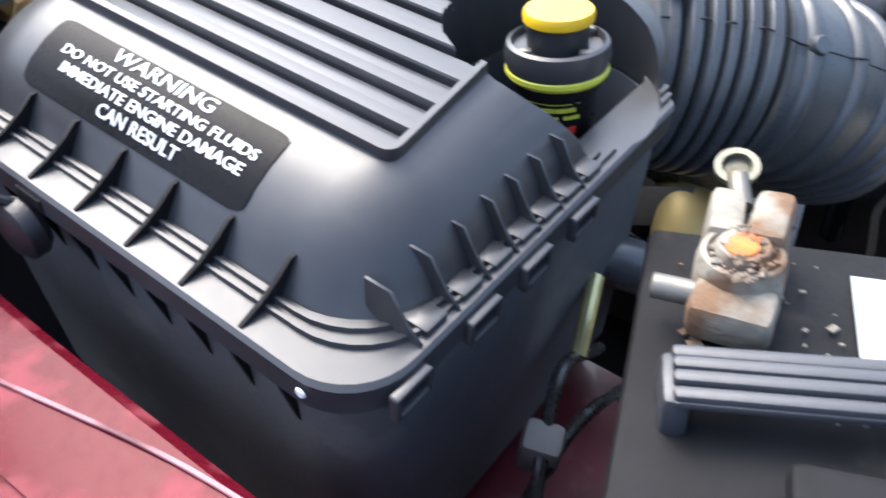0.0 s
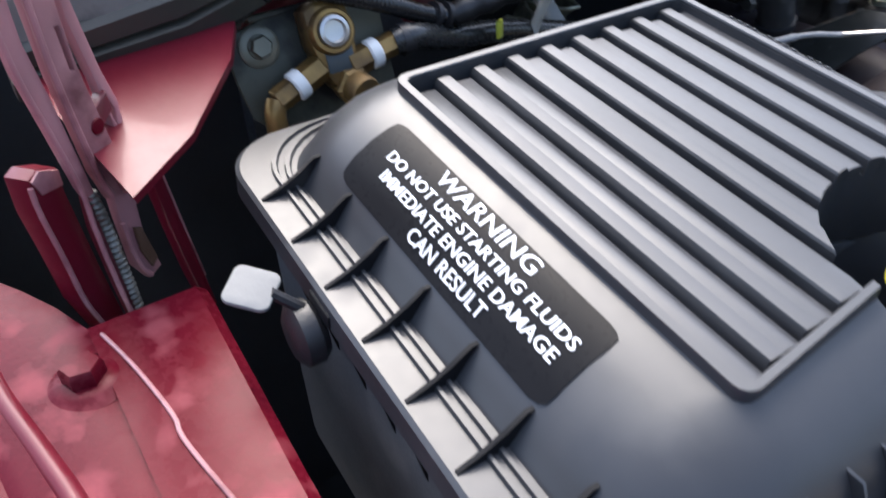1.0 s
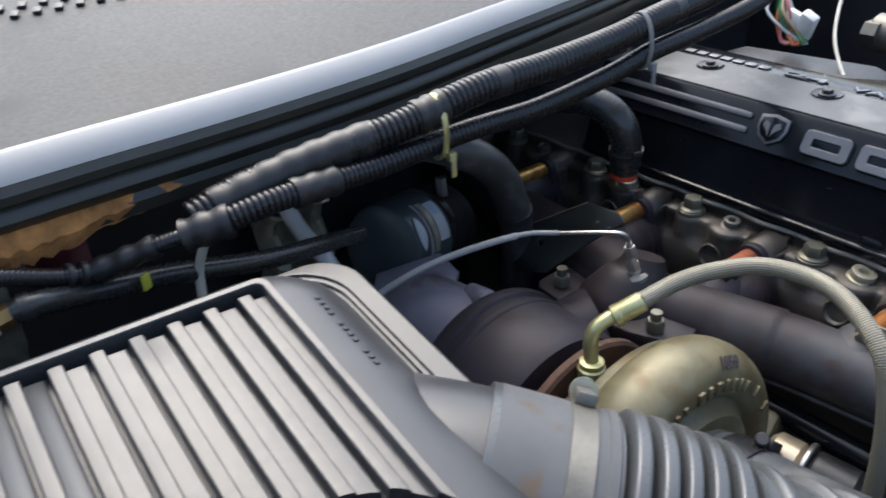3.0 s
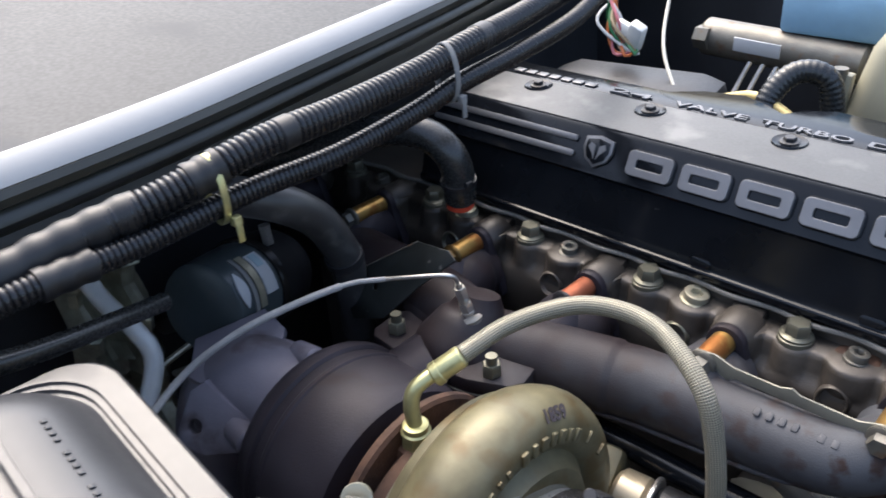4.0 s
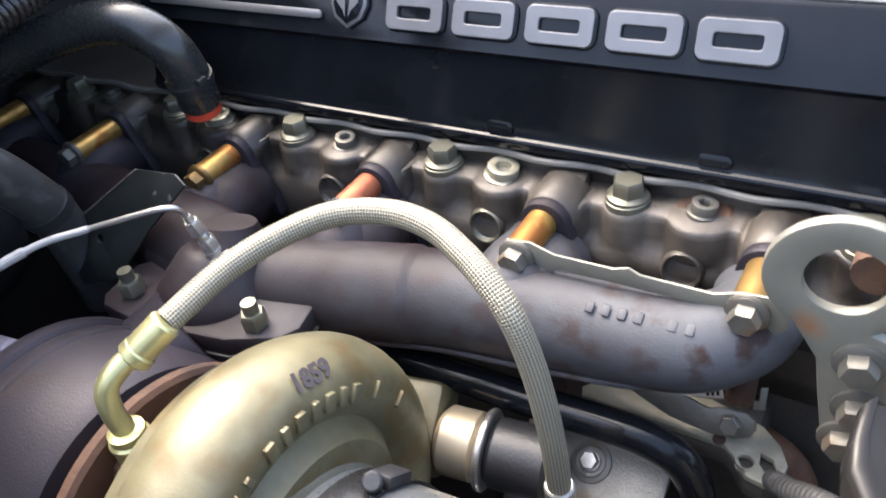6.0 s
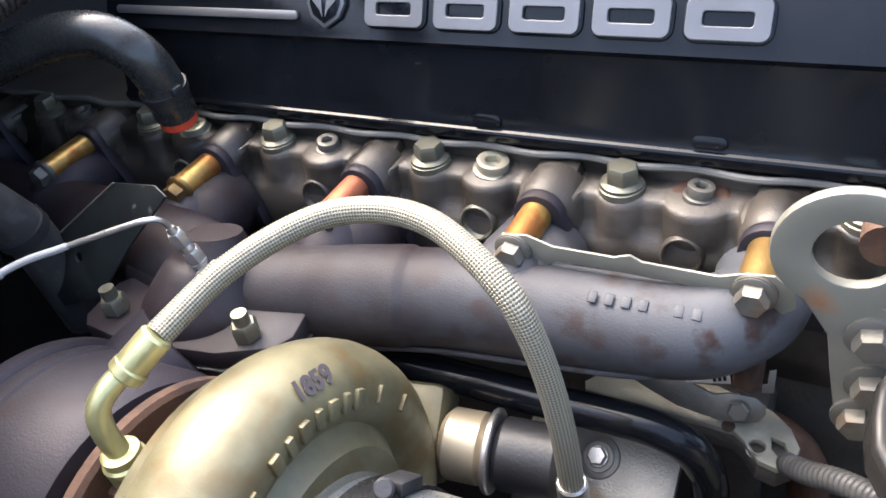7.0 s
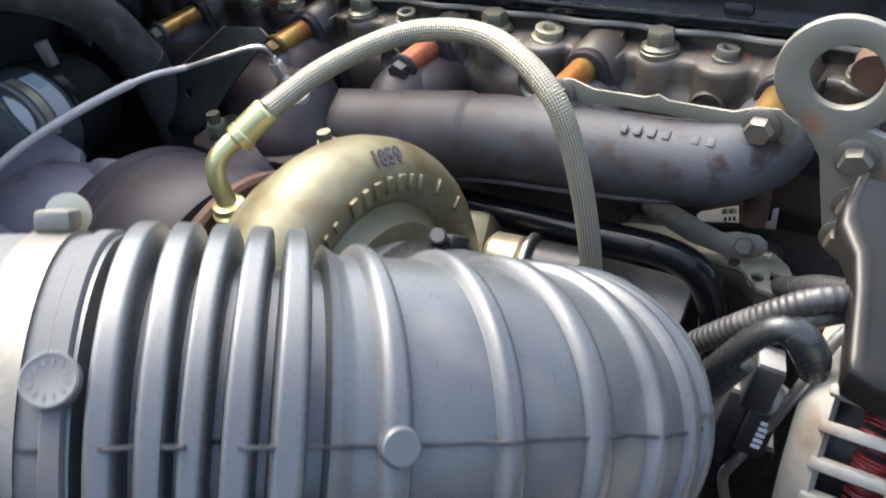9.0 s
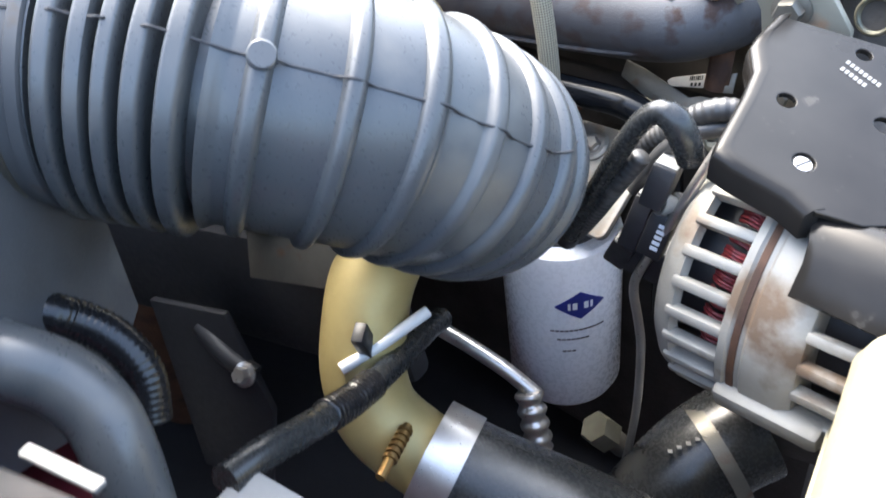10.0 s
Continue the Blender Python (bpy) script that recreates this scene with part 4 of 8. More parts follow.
    sd = tg.cross(up)
    q = p + up * (r + 0.004)
    part("worm_housing", Shape().box((0.010, 0.013, 0.0065), basis(q, tg, sd), 0.0016), STEEL_DULL, c)
    s = Shape().lathe([(0.0042, 0), (0.0048, 0.001), (0.0048, 0.006), (0.0038, 0.0072)], axis_pose(q + sd * -0.017 + up * 0.001, sd * 1.0), 20)
    s.lathe([(0.0066, 0), (0.0066, 0.0016)], axis_pose(q + sd * -0.0105 + up * 0.001, sd), 20)
    part("worm_screw", s, PALE_STEEL, c)
    c, p, tg, r = band(total - 0.017, 0.021, 0.0006, "hose_clamp", LOOM)
    up = Vector((0, 0.62, 0.78))
    q = p + up * (r + 0.003)
    sd = tg.cross(up).normalized()
    part("worm_housing", Shape().box((0.012, 0.016, 0.006), basis(q, tg, sd), 0.001), PLASTIC_DARK, c)
    part("worm_screw", Shape().lathe([(0.0040, 0), (0.0044, 0.001), (0.0044, 0.005), (0.0035, 0.006)], axis_pose(q + sd * -0.011, up * 0.4 - sd + tg * -0.4), 20), PLASTIC_DARK, c)


panel = Shape().join([(-0.24, 0.12, 1.050), (-0.02, 0.12, 1.050), (-0.02, 0.36, 1.030), (-0.24, 0.38, 1.030)], [(0, 1, 2, 3)])
panel.v += [(x, y, z - 0.004) for x, y, z in panel.v]
panel.f += [(7, 6, 5, 4)] + [(i, i + 4, (i + 1) % 4 + 4, (i + 1) % 4) for i in range(4)]
single("inner_apron", panel, RED_DUSTY, "dusty red inner fender apron under the air box", "body panel", kind="structure")
build_fender()
build_hinge()
build_cowl()
build_airbox()
build_bottle()
build_duct()


# ---- engine ----
PORTS = [-0.692, -0.571, -0.442, -0.32, -0.20, -0.08]


def build_head():
    t = thing("cylinder_head", (-0.35, 0.9, 1.03), "oily cast iron cylinder head with bolt bosses", "engine head")
    s = Shape()
    rings = []
    # columns under bolts and plugs, and square stud bosses, stand proud of a lower ledge
    columns = [(-0.641 + 0.12 * i + dx, yc, r) for i in range(6) for dx, yc, r in ((0.0, 0.8385, 0.0150), (0.0405, 0.8410, 0.0200))]
    for x in np.linspace(-0.74, -0.03, 430):
        front = 0.8300
        for xc, yc, r in columns:
            if abs(x - xc) < r:
                front = min(front, yc - math.sqrt(r * r - (x - xc) ** 2))
        for xc in PORTS:
            d = max(0.0, abs(x - xc) - 0.0125) / 0.0055
            if d < 1:
                front = min(front, 0.8210 + 0.0090 * (1 - math.sqrt(1 - d * d)))
        k = max(0.0, front - 0.8200) / 0.010
        sag = 0.0012 * math.sin(x * 97) + 0.0008 * math.sin(x * 211)
        prof = [(0.8245, 1.030), (0.8215, 1.062), (0.8198, 1.092 + sag), (0.8202, 1.1060 - 0.002 * k + sag), (0.8225, 1.1105 - 0.002 * k), (front * 0.55 + 0.8225 * 0.45, 1.1135 - 0.001 * k), (front - 0.0010, 1.1165), (front, 1.1195),
                (front + 0.0004, 1.1285), (front + 0.0014, 1.1318), (front + 0.0034, 1.1335), (0.8508, 1.1342), (0.8512, 1.142), (1.03, 1.142), (1.03, 1.030)]
        rings.append([(x, y, z) for y, z in prof])
    s.loft(rings)
    part("casting", s, IRON_HEAD, t, sharp=50)
    for i in range(6):
        x0 = -0.641 + 0.12 * i
        if x0 < -0.70 or x0 > -0.03:
            continue
        s = Shape()
        s.lathe([(0.0130, -0.008), (0.0125, 0.001), (0.0116, 0.0016)], pose(x0, 0.8385, 1.1355), 26)
        hex_head(s, pose(x0, 0.8385, 1.1365, 3, 0, 17 + 23 * i), 0.0160, 0.0125, 0.0118)
        part("head_bolt", s, BOLT_OLIVE, t)
        # pipe plug
        x1 = x0 + 0.0405
        s = Shape().lathe([(0.0190, -0.012), (0.0175, -0.001), (0.0150, 0.0006), (0.013, 0.0008)], pose(x1, 0.8410, 1.1330, 10, 0, 0), 28)
        part("plug_pad", s, RUST if i == 4 else IRON_HEAD, t)
        s = Shape()
        big = i % 2 == 1
        r = 0.0098 if big else 0.0072
        m = pose(x1, 0.8410, 1.1335, 10, 0, 30 * i)
        s.plate(circle(r, 24), 0.0075, m, [circle(r * 0.52, 6)], 0.0008)
        s.lathe([(r * 0.5, 0), (r * 0.5, 0.003)], m, 6)
        s.lathe([(r * 1.2, -0.001), (r * 1.2, 0.0012), (r * 1.05, 0.0018)], m, 24)
        part("socket_plug", s, PALE_STEEL if big else STEEL_DULL, t)
        # threaded hole on the outer face
        m = pose(x0 + 0.037, 0.8222, 1.1085, 78, 0, 0) @ Matrix.Diagonal((0.76, 0.76, 1, 1))
        s = Shape().lathe([(0.0165, -0.006), (0.0155, 0.0030), (0.0140, 0.0046), (0.0130, 0.0046), (0.0124, 0.0034), (0.0128, 0.0030), (0.0119, 0.0024), (0.0123, 0.0020), (0.0114, 0.0014), (0.0110, 0.0006), (0.0105, 0.0004)], m, 30)
        part("core_hole", s, BOLT_OLIVE if i % 2 else IRON_HEAD, t)
        part("hole_floor", Shape().lathe([(0.0112, -0.003), (0.0112, 0.0008), (0.0, 0.0006)], m, 24), IRON_BLOCK, t)
    for x in PORTS:
        s = Shape().lathe([(0.0180, -0.02), (0.0165, 0.003), (0.0150, 0.005), (0.0095, 0.005)], axis_pose((x, 0.8225, 1.126), (0, -1, 0.05)), 26)
        s.box((0.026, 0.030, 0.012), pose(x, 0.8395, 1.1330, 14, 0, 0), 0.004)
        part("stud_boss", s, IRON_HEAD, t)
    s = Shape()
    s.tube([(x, 0.8474 + 0.0017 * math.sin((x + 0.021) * 2 * math.pi / 0.06), 1.1448) for x in np.linspace(-0.74, 0.01, 90)], 0.0022, 8, 0.004)
    part("gasket", s, GASKET_EDGE, t, "pale gasket edge under the valve cover")
    b = thing("engine_block", (-0.35, 0.9, 0.55), "dirty dark engine block below the head", "engine block")
    part("casting", Shape().box((0.76, 0.20, 0.46), Matrix.Translation((-0.36, 0.935, 0.80)), 0.01), IRON_BLOCK, b)


def build_cover():
    t = thing("valve_cover", (-0.27, 0.9, 1.145), "gloss black valve cover with a satin top and raised silver shapes", "valve cover")
    s = Shape()
    xs = np.linspace(-0.548, 0.015, 20)
    prof = [(0.8475, 1.1485), (0.8462, 1.1528), (0.8462, 1.1546), (0.8470, 1.1558), (0.8486, 1.1566), (0.8494, 1.1580), (0.8512, 1.1640), (0.8560, 1.1850), (0.8590, 1.2010), (0.8560, 1.2050), (0.8575, 1.2075), (0.8725, 1.2365), (0.8745, 1.2385),
            (0.9400, 1.2420), (0.9560, 1.2420), (0.9700, 1.2380), (1.02, 1.22), (1.03, 1.1485)]
    s.loft([[(x, y, z) for y, z in prof] for x in xs])
    part("cover_body", s, GLOSS_BLACK, t, sharp=22)
    s = Shape()
    ys = lambda y: 1.2385 + (y - 0.8745) * 0.0535
    edge = [(-0.548, 0.8765), (0.015, 0.8765), (0.015, 0.9385), (-0.548, 0.9385)]
    s.join([(x, y, ys(y) + 0.0009) for x, y in edge] + [(x, y, ys(y) - 0.001) for x, y in edge], [(0, 1, 2, 3), (7, 6, 5, 4), (0, 4, 5, 1), (1, 5, 6, 2), (2, 6, 7, 3), (3, 7, 4, 0)])
    part("top_band", s, COVER_TOP, t, "worn satin grey top band")
    s = Shape()
    back = [(-0.548, 0.9387), (0.015, 0.9387), (0.015, 0.970), (-0.125, 0.970), (-0.148, 0.985), (-0.170, 1.000), (-0.215, 1.003), (-0.236, 0.992), (-0.247, 0.975), (-0.262, 0.985), (-0.29, 0.999), (-0.325, 0.990), (-0.35, 0.972), (-0.548, 0.972)]
    s.plate([(x, y) for x, y in back], 0.004, Matrix.Translation((0, 0, 1.2390)), (), 0.001)
    part("rear_shelf", s, GLOSS_BLACK, t)
    # sloped front face carries the raised shapes
    ey = Vector((0, 0.0150, 0.0290)).normalized()

    def face(x, v):
        return basis((x, 0.8575 + ey.y * v, 1.2075 + ey.z * v), (1, 0, 0), ey)

    for k in range(5):
        x = -0.3005 + 0.0466 * k
        s = Shape().plate(round_rect(0.0198, 0.0102, 0.0045, 5), 0.0038, face(x, 0.0150) @ Matrix.Shear("XZ", 4, (0.0, 0.0)), [round_rect(0.0118, 0.0034, 0.0016, 4)], 0.0005)
        part("raised_block", s, LETTER, t, "satin silver raised block", sharp=20)
        part("block_surround", Shape().plate(round_rect(0.0212, 0.0116, 0.0068, 5), 0.0014, face(x, 0.0150), (), 0.0005), GLOSS_BLACK, t)
    shield = [(-0.0135, 0.012), (0.0, 0.0145), (0.0135, 0.012), (0.0140, 0.002), (0.0105, -0.006), (0.0, -0.0125), (-0.0105, -0.006), (-0.0140, 0.002)]
    part("shield_badge", Shape().plate(shield, 0.0034, face(-0.3495, 0.0148), (), 0.0008), LETTER, t, "plain silver shield shape")
    part("badge_field", Shape().plate([(x * 0.8, y * 0.8) for x, y in shield], 0.0005, face(-0.3495, 0.0150) @ Matrix.Translation((0, 0, 0.0034)), (), 0.0002), GLOSS_BLACK, t)
    s = Shape()
    for sgn in (-1, 1):
        s.plate([(sgn * 0.001, -0.006), (sgn * 0.003, -0.002), (sgn * 0.0085, 0.0035), (sgn * 0.0065, 0.0075), (sgn * 0.002, 0.0055), (sgn * 0.0015, 0.000)][::sgn], 0.0008, face(-0.3495, 0.0150) @ Matrix.Translation((0, 0, 0.0039)))
    part("badge_mark", s, LETTER, t)
    for v in (0.0095, 0.0225):
        s = Shape().plate(round_rect(0.082, 0.0028, 0.0026, 4), 0.0022, face(-0.4535, v), (), 0.0006)
        part("trim_bar", s, LETTER, t)
    # lettering along the back
    s = Shape()
    for i in range(7):
        s.box((0.0105, 0.0080, 0.0014), basis((-0.499 + 0.0140 * i, 0.9475, 1.2440), (1, 0, 0), (0, 1, 0.05)), 0.0003)
    part("raised_bars", s, LETTER, t)
    for word, x0, x1 in (("24", -0.391, -0.350), ("VALVE", -0.329, -0.263), ("TURBO", -0.252, -0.181), ("DIESEL", -0.170, -0.092)):
        s = Shape().writing(word, 0.0125, Matrix.Identity(4), 0.0008, 1.0, "LEFT", 0.00015)
        a, b = min(p[0] for p in s.v), max(p[0] for p in s.v)
        m = basis((x0, 0.9455, 1.2440), (1, 0, 0), (0, 1, 0.05))
        s.v = [tuple(m @ Vector(((p[0] - a) * (x1 - x0) / (b - a), p[1], p[2]))) for p in s.v]
        part("raised_lettering", s, LETTER, t, "raised silver lettering")
    for i in range(5):
        x = -0.458 + 0.1195 * i
        m = basis((x, 0.9235, ys(0.9235) + 0.001), (1, 0, 0), (0, 1, 0.05))
        s = Shape().lathe([(0.0135, 0.0), (0.0128, 0.0012), (0.0105, 0.0006), (0.0095, 0.0004)], m, 28)
        part("bolt_recess", s, GLOSS_BLACK, t)
        s = Shape()
        hex_head(s, m @ pose(0, 0, 0.0004, 0, 0, 11 * i), 0.0085, 0.0042, 0.0075)
        part("cover_bolt", s, PLASTIC_DARK, t)
    for x in (-0.244, -0.118):
        part("flange_pad", Shape().plate(round_rect(0.009, 0.0036, 0.0034, 4), 0.0016, pose(x, 0.8502, 1.1610, 72, 0, 0), (), 0.0008), GLOSS_BLACK, t)


def build_manifold():
    t = thing("exhaust_manifold", (-0.32, 0.75, 1.05), "heat-stained cast iron exhaust manifold with bronze sleeves", "exhaust manifold")
    s = Shape().tube([(-0.083, 0.819, 1.105), (-0.081, 0.803, 1.105), (-0.089, 0.788, 1.104), (-0.112, 0.776, 1.100), (-0.17, 0.772, 1.097), (-0.235, 0.766, 1.097), (-0.30, 0.752, 1.095), (-0.345, 0.742, 1.094), (-0.390, 0.736, 1.092), (-0.44, 0.744, 1.092)],
                     lambda d: 0.0232 + 0.0050 * min(1, d / 0.19) + (0.0016 if d > 0.207 else 0.0), 36, 0.003)
    part("front_log", s, IRON_MANIFOLD, t)
    # casting line along the underside
    s = Shape().tube([(-0.100, 0.762, 1.0895), (-0.125, 0.7535, 1.0850), (-0.17, 0.7485, 1.0815), (-0.235, 0.7410, 1.0800), (-0.288, 0.7285, 1.0785)], 0.0016, 8, 0.004)
    part("casting_line", s, IRON_MANIFOLD, t)
    # branches that swell from the log to the ports
    for x, dx in ((-0.442, 0.030), (-0.32, 0.020), (-0.20, 0.030)):
        s = Shape().tube([(x + 0.004, 0.819, 1.098), (x + 0.002, 0.802, 1.100), (x + dx * 0.3, 0.784, 1.099), (x + dx * 0.6, 0.764, 1.093)], lambda d: 0.0235 + 0.0030 * math.sin(min(1, d / 0.055) * math.pi) - 0.008 * max(0.0, d - 0.035) / 0.02, 28, 0.004)
        part("branch", s, IRON_MANIFOLD, t)
    s = Shape().tube([(-0.735, 0.800, 1.085), (-0.68, 0.785, 1.090), (-0.60, 0.772, 1.092), (-0.52, 0.762, 1.095), (-0.45, 0.752, 1.098), (-0.40, 0.742, 1.096), (-0.368, 0.734, 1.088)], lambda d: 0.024 + 0.008 * min(1, d / 0.3), 28, 0.006)
    part("rear_log", s, IRON_MANIFOLD, t)
    s = Shape().tube([(-0.372, 0.738, 1.138), (-0.372, 0.732, 1.122), (-0.374, 0.724, 1.110), (-0.376, 0.714, 1.090), (-0.376, 0.708, 1.062)], lambda d: 0.0165 + 0.022 * min(1, d / 0.045), 32, 0.004)
    part("collector", s, IRON_MANIFOLD, t)
    fm = basis((-0.372, 0.708, 1.092), (1, 0.16, 0.0), (-0.16, 1, 0.0))
    slab = [(-0.072, -0.016), (-0.066, -0.024), (-0.030, -0.033), (0.030, -0.033), (0.062, -0.024), (0.070, -0.014), (0.068, 0.020), (0.040, 0.034), (-0.045, 0.034), (-0.070, 0.014)]
    part("turbo_flange", Shape().plate(slab, 0.0135, fm, (), 0.0022), IRON_MANIFOLD, t)
    part("flange_gasket", Shape().plate([(x * 1.01, y * 1.01) for x, y in slab], 0.0016, fm @ Matrix.Translation((0, 0, -0.0018)), (), 0.0003), STEEL_DULL, t)
    part("lower_flange", Shape().plate([(x * 0.98, y * 0.98) for x, y in slab], 0.014, fm @ Matrix.Translation((0, 0, -0.0160)), (), 0.0022), IRON_DARK, t)
    for u, v in ((-0.052, -0.010), (0.044, -0.018)):
        p = fm @ Vector((u, v, 0.0135))
        s2 = Shape()
        hex_head(s2, Matrix.Translation(p) @ pose(0, 0, 0, 0, 0, 15), 0.0135, 0.0105, 0.0)
        s2.rod(p + Vector((0, 0, 0.010)), p + Vector((0, 0, 0.0175)), 0.0046, seg=12)
        part("flange_stud", s2, BOLT_OLIVE, t)
    for k, x in enumerate(PORTS):
        last = k == 5
        # runner to the port, with its flange against the head
        z = 1.098
        s = Shape().tube([(x - 0.004, 0.768, z - 0.002), (x - 0.004, 0.782, z + 0.003), (x - 0.004, 0.805, z + 0.004), (x - 0.004, 0.8165, z + 0.004)], lambda d: 0.026 + 0.002 * math.sin(d * 90), 24, 0.004)
        if not last:
            part("runner", s, IRON_DARK if k < 4 else IRON_MANIFOLD, t)
        s = Shape()
        out = [(0.0150 * math.cos(a), 0.0150 * math.sin(a)) for a in np.radians(np.arange(0, 181, 18))]
        out += [(-0.0175, -0.010), (-0.027, -0.030), (-0.029, -0.045), (0.029, -0.045), (0.027, -0.030), (0.0175, -0.010)]
        s.plate(out, 0.009, basis((x, 0.8205, 1.126), (1, 0, 0), (0, 0, 1)), (), 0.0015)
        part("port_flange", s, IRON_DARK, t)
        mat = (BRONZE, BRONZE, BRONZE, COPPER, BRONZE, BRASS)[k]
        p, q = Vector((x - 0.001, 0.812, 1.128)), Vector((x - 0.001, 0.781 - (0.008 if k < 2 else 0), 1.128))
        part("sleeve", Shape().rod(p, q, 0.0092, seg=24, bevel=0.0008), mat, t, ("aged bronze sleeve", "aged bronze sleeve", "bronze sleeve", "copper sleeve", "bronze sleeve", "brass sleeve")[k])
        s = Shape().lathe([(0.0105, 0), (0.0105, 0.002), (0.009, 0.0025)], axis_pose(q, (0, -1, 0)), 22)
        hex_head(s, axis_pose(q + Vector((0, -0.001, 0)), (0, -1, 0.0), 12 * k), 0.0135, 0.0095, 0.0100)
        part("sleeve_bolt", s, (STEEL_DULL, STEEL_DULL, BRASS, PLASTIC_DARK, STEEL_DULL, STEEL_DULL)[k], t)
    # lock strap between two sleeves
    out = [(-0.010, 0.009), (0.004, 0.0105), (0.018, 0.006), (0.050, 0.006), (0.058, 0.009), (0.064, 0.006), (0.100, 0.0055), (0.112, 0.010), (0.124, 0.011), (0.133, 0.004), (0.134, -0.006), (0.127, -0.012), (0.116, -0.012), (0.104, -0.004), (0.064, -0.003), (0.020, -0.003), (0.010, -0.010), (-0.004, -0.0115), (-0.012, -0.006)]
    part("lock_strap", Shape().plate(out, 0.0016, basis((-0.197, 0.7825, 1.128), (1, 0.0, 0.0), (0, 0, 1)), (), 0.0004), ZINC_GREY, t)
    for i in range(7):
        x = -0.152 + 0.0082 * i
        if i != 4:
            y, r = 0.7755 - 0.0030 * (-0.112 - x) / 0.058, 0.0250 + 0.0012 * (-0.112 - x) / 0.045
            part("cast_mark", Shape().box((0.0044, 0.0060, 0.0007), pose(x, y - 0.42 * r, 1.0993 + 0.908 * r, 25, 0, 0), 0.0005), IRON_MANIFOLD, t)
    # probe with its lead
    p = thing("temperature_probe", (-0.369, 0.726, 1.145), "steel temperature probe with a braided lead", "probe")
    m = axis_pose((-0.366, 0.7175, 1.131), (-0.004, -0.006, 0.03))
    part("seat", Shape().lathe([(0.012, -0.012), (0.0115, 0.0), (0.009, 0.002)], m, 20), ALLOY, p)
    s = Shape()
    hex_head(s, m @ Matrix.Translation((0, 0, 0.001)), 0.0098, 0.012, 0.006)
    s.lathe([(0.0042, 0.012), (0.0042, 0.017), (0.0035, 0.018)], m, 16)
    hex_head(s, m @ Matrix.Translation((0, 0, 0.0175)), 0.0088, 0.010)
    s.lathe([(0.0030, 0.0275), (0.0024, 0.031)], m, 12)
    part("fitting", s, STEEL, p)
    top = m @ Vector((0, 0, 0.0305))
    part("stem", Shape().tube([top, top + Vector((0.0005, -0.004, 0.008)), top + Vector((-0.004, -0.009, 0.011)), top + Vector((-0.020, -0.017, 0.008)), top + Vector((-0.05, -0.032, 0.001))], 0.0017, 10, 0.002), STEEL, p)
    a = top + Vector((-0.048, -0.031, 0.0015))
    part("lead", Shape().tube([a, (-0.436, 0.654, 1.1625), (-0.457, 0.603, 1.155), (-0.472, 0.565, 1.143), (-0.485, 0.530, 1.1228), (-0.46, 0.47, 1.112), (-0.44, 0.40, 1.10)], lambda d: 0.0021 + 0.0008 * (d > 0.035) + 0.0002 * math.sin(d * 3500) * (d > 0.035), 14, 0.0006), BRAID_FINE, p)


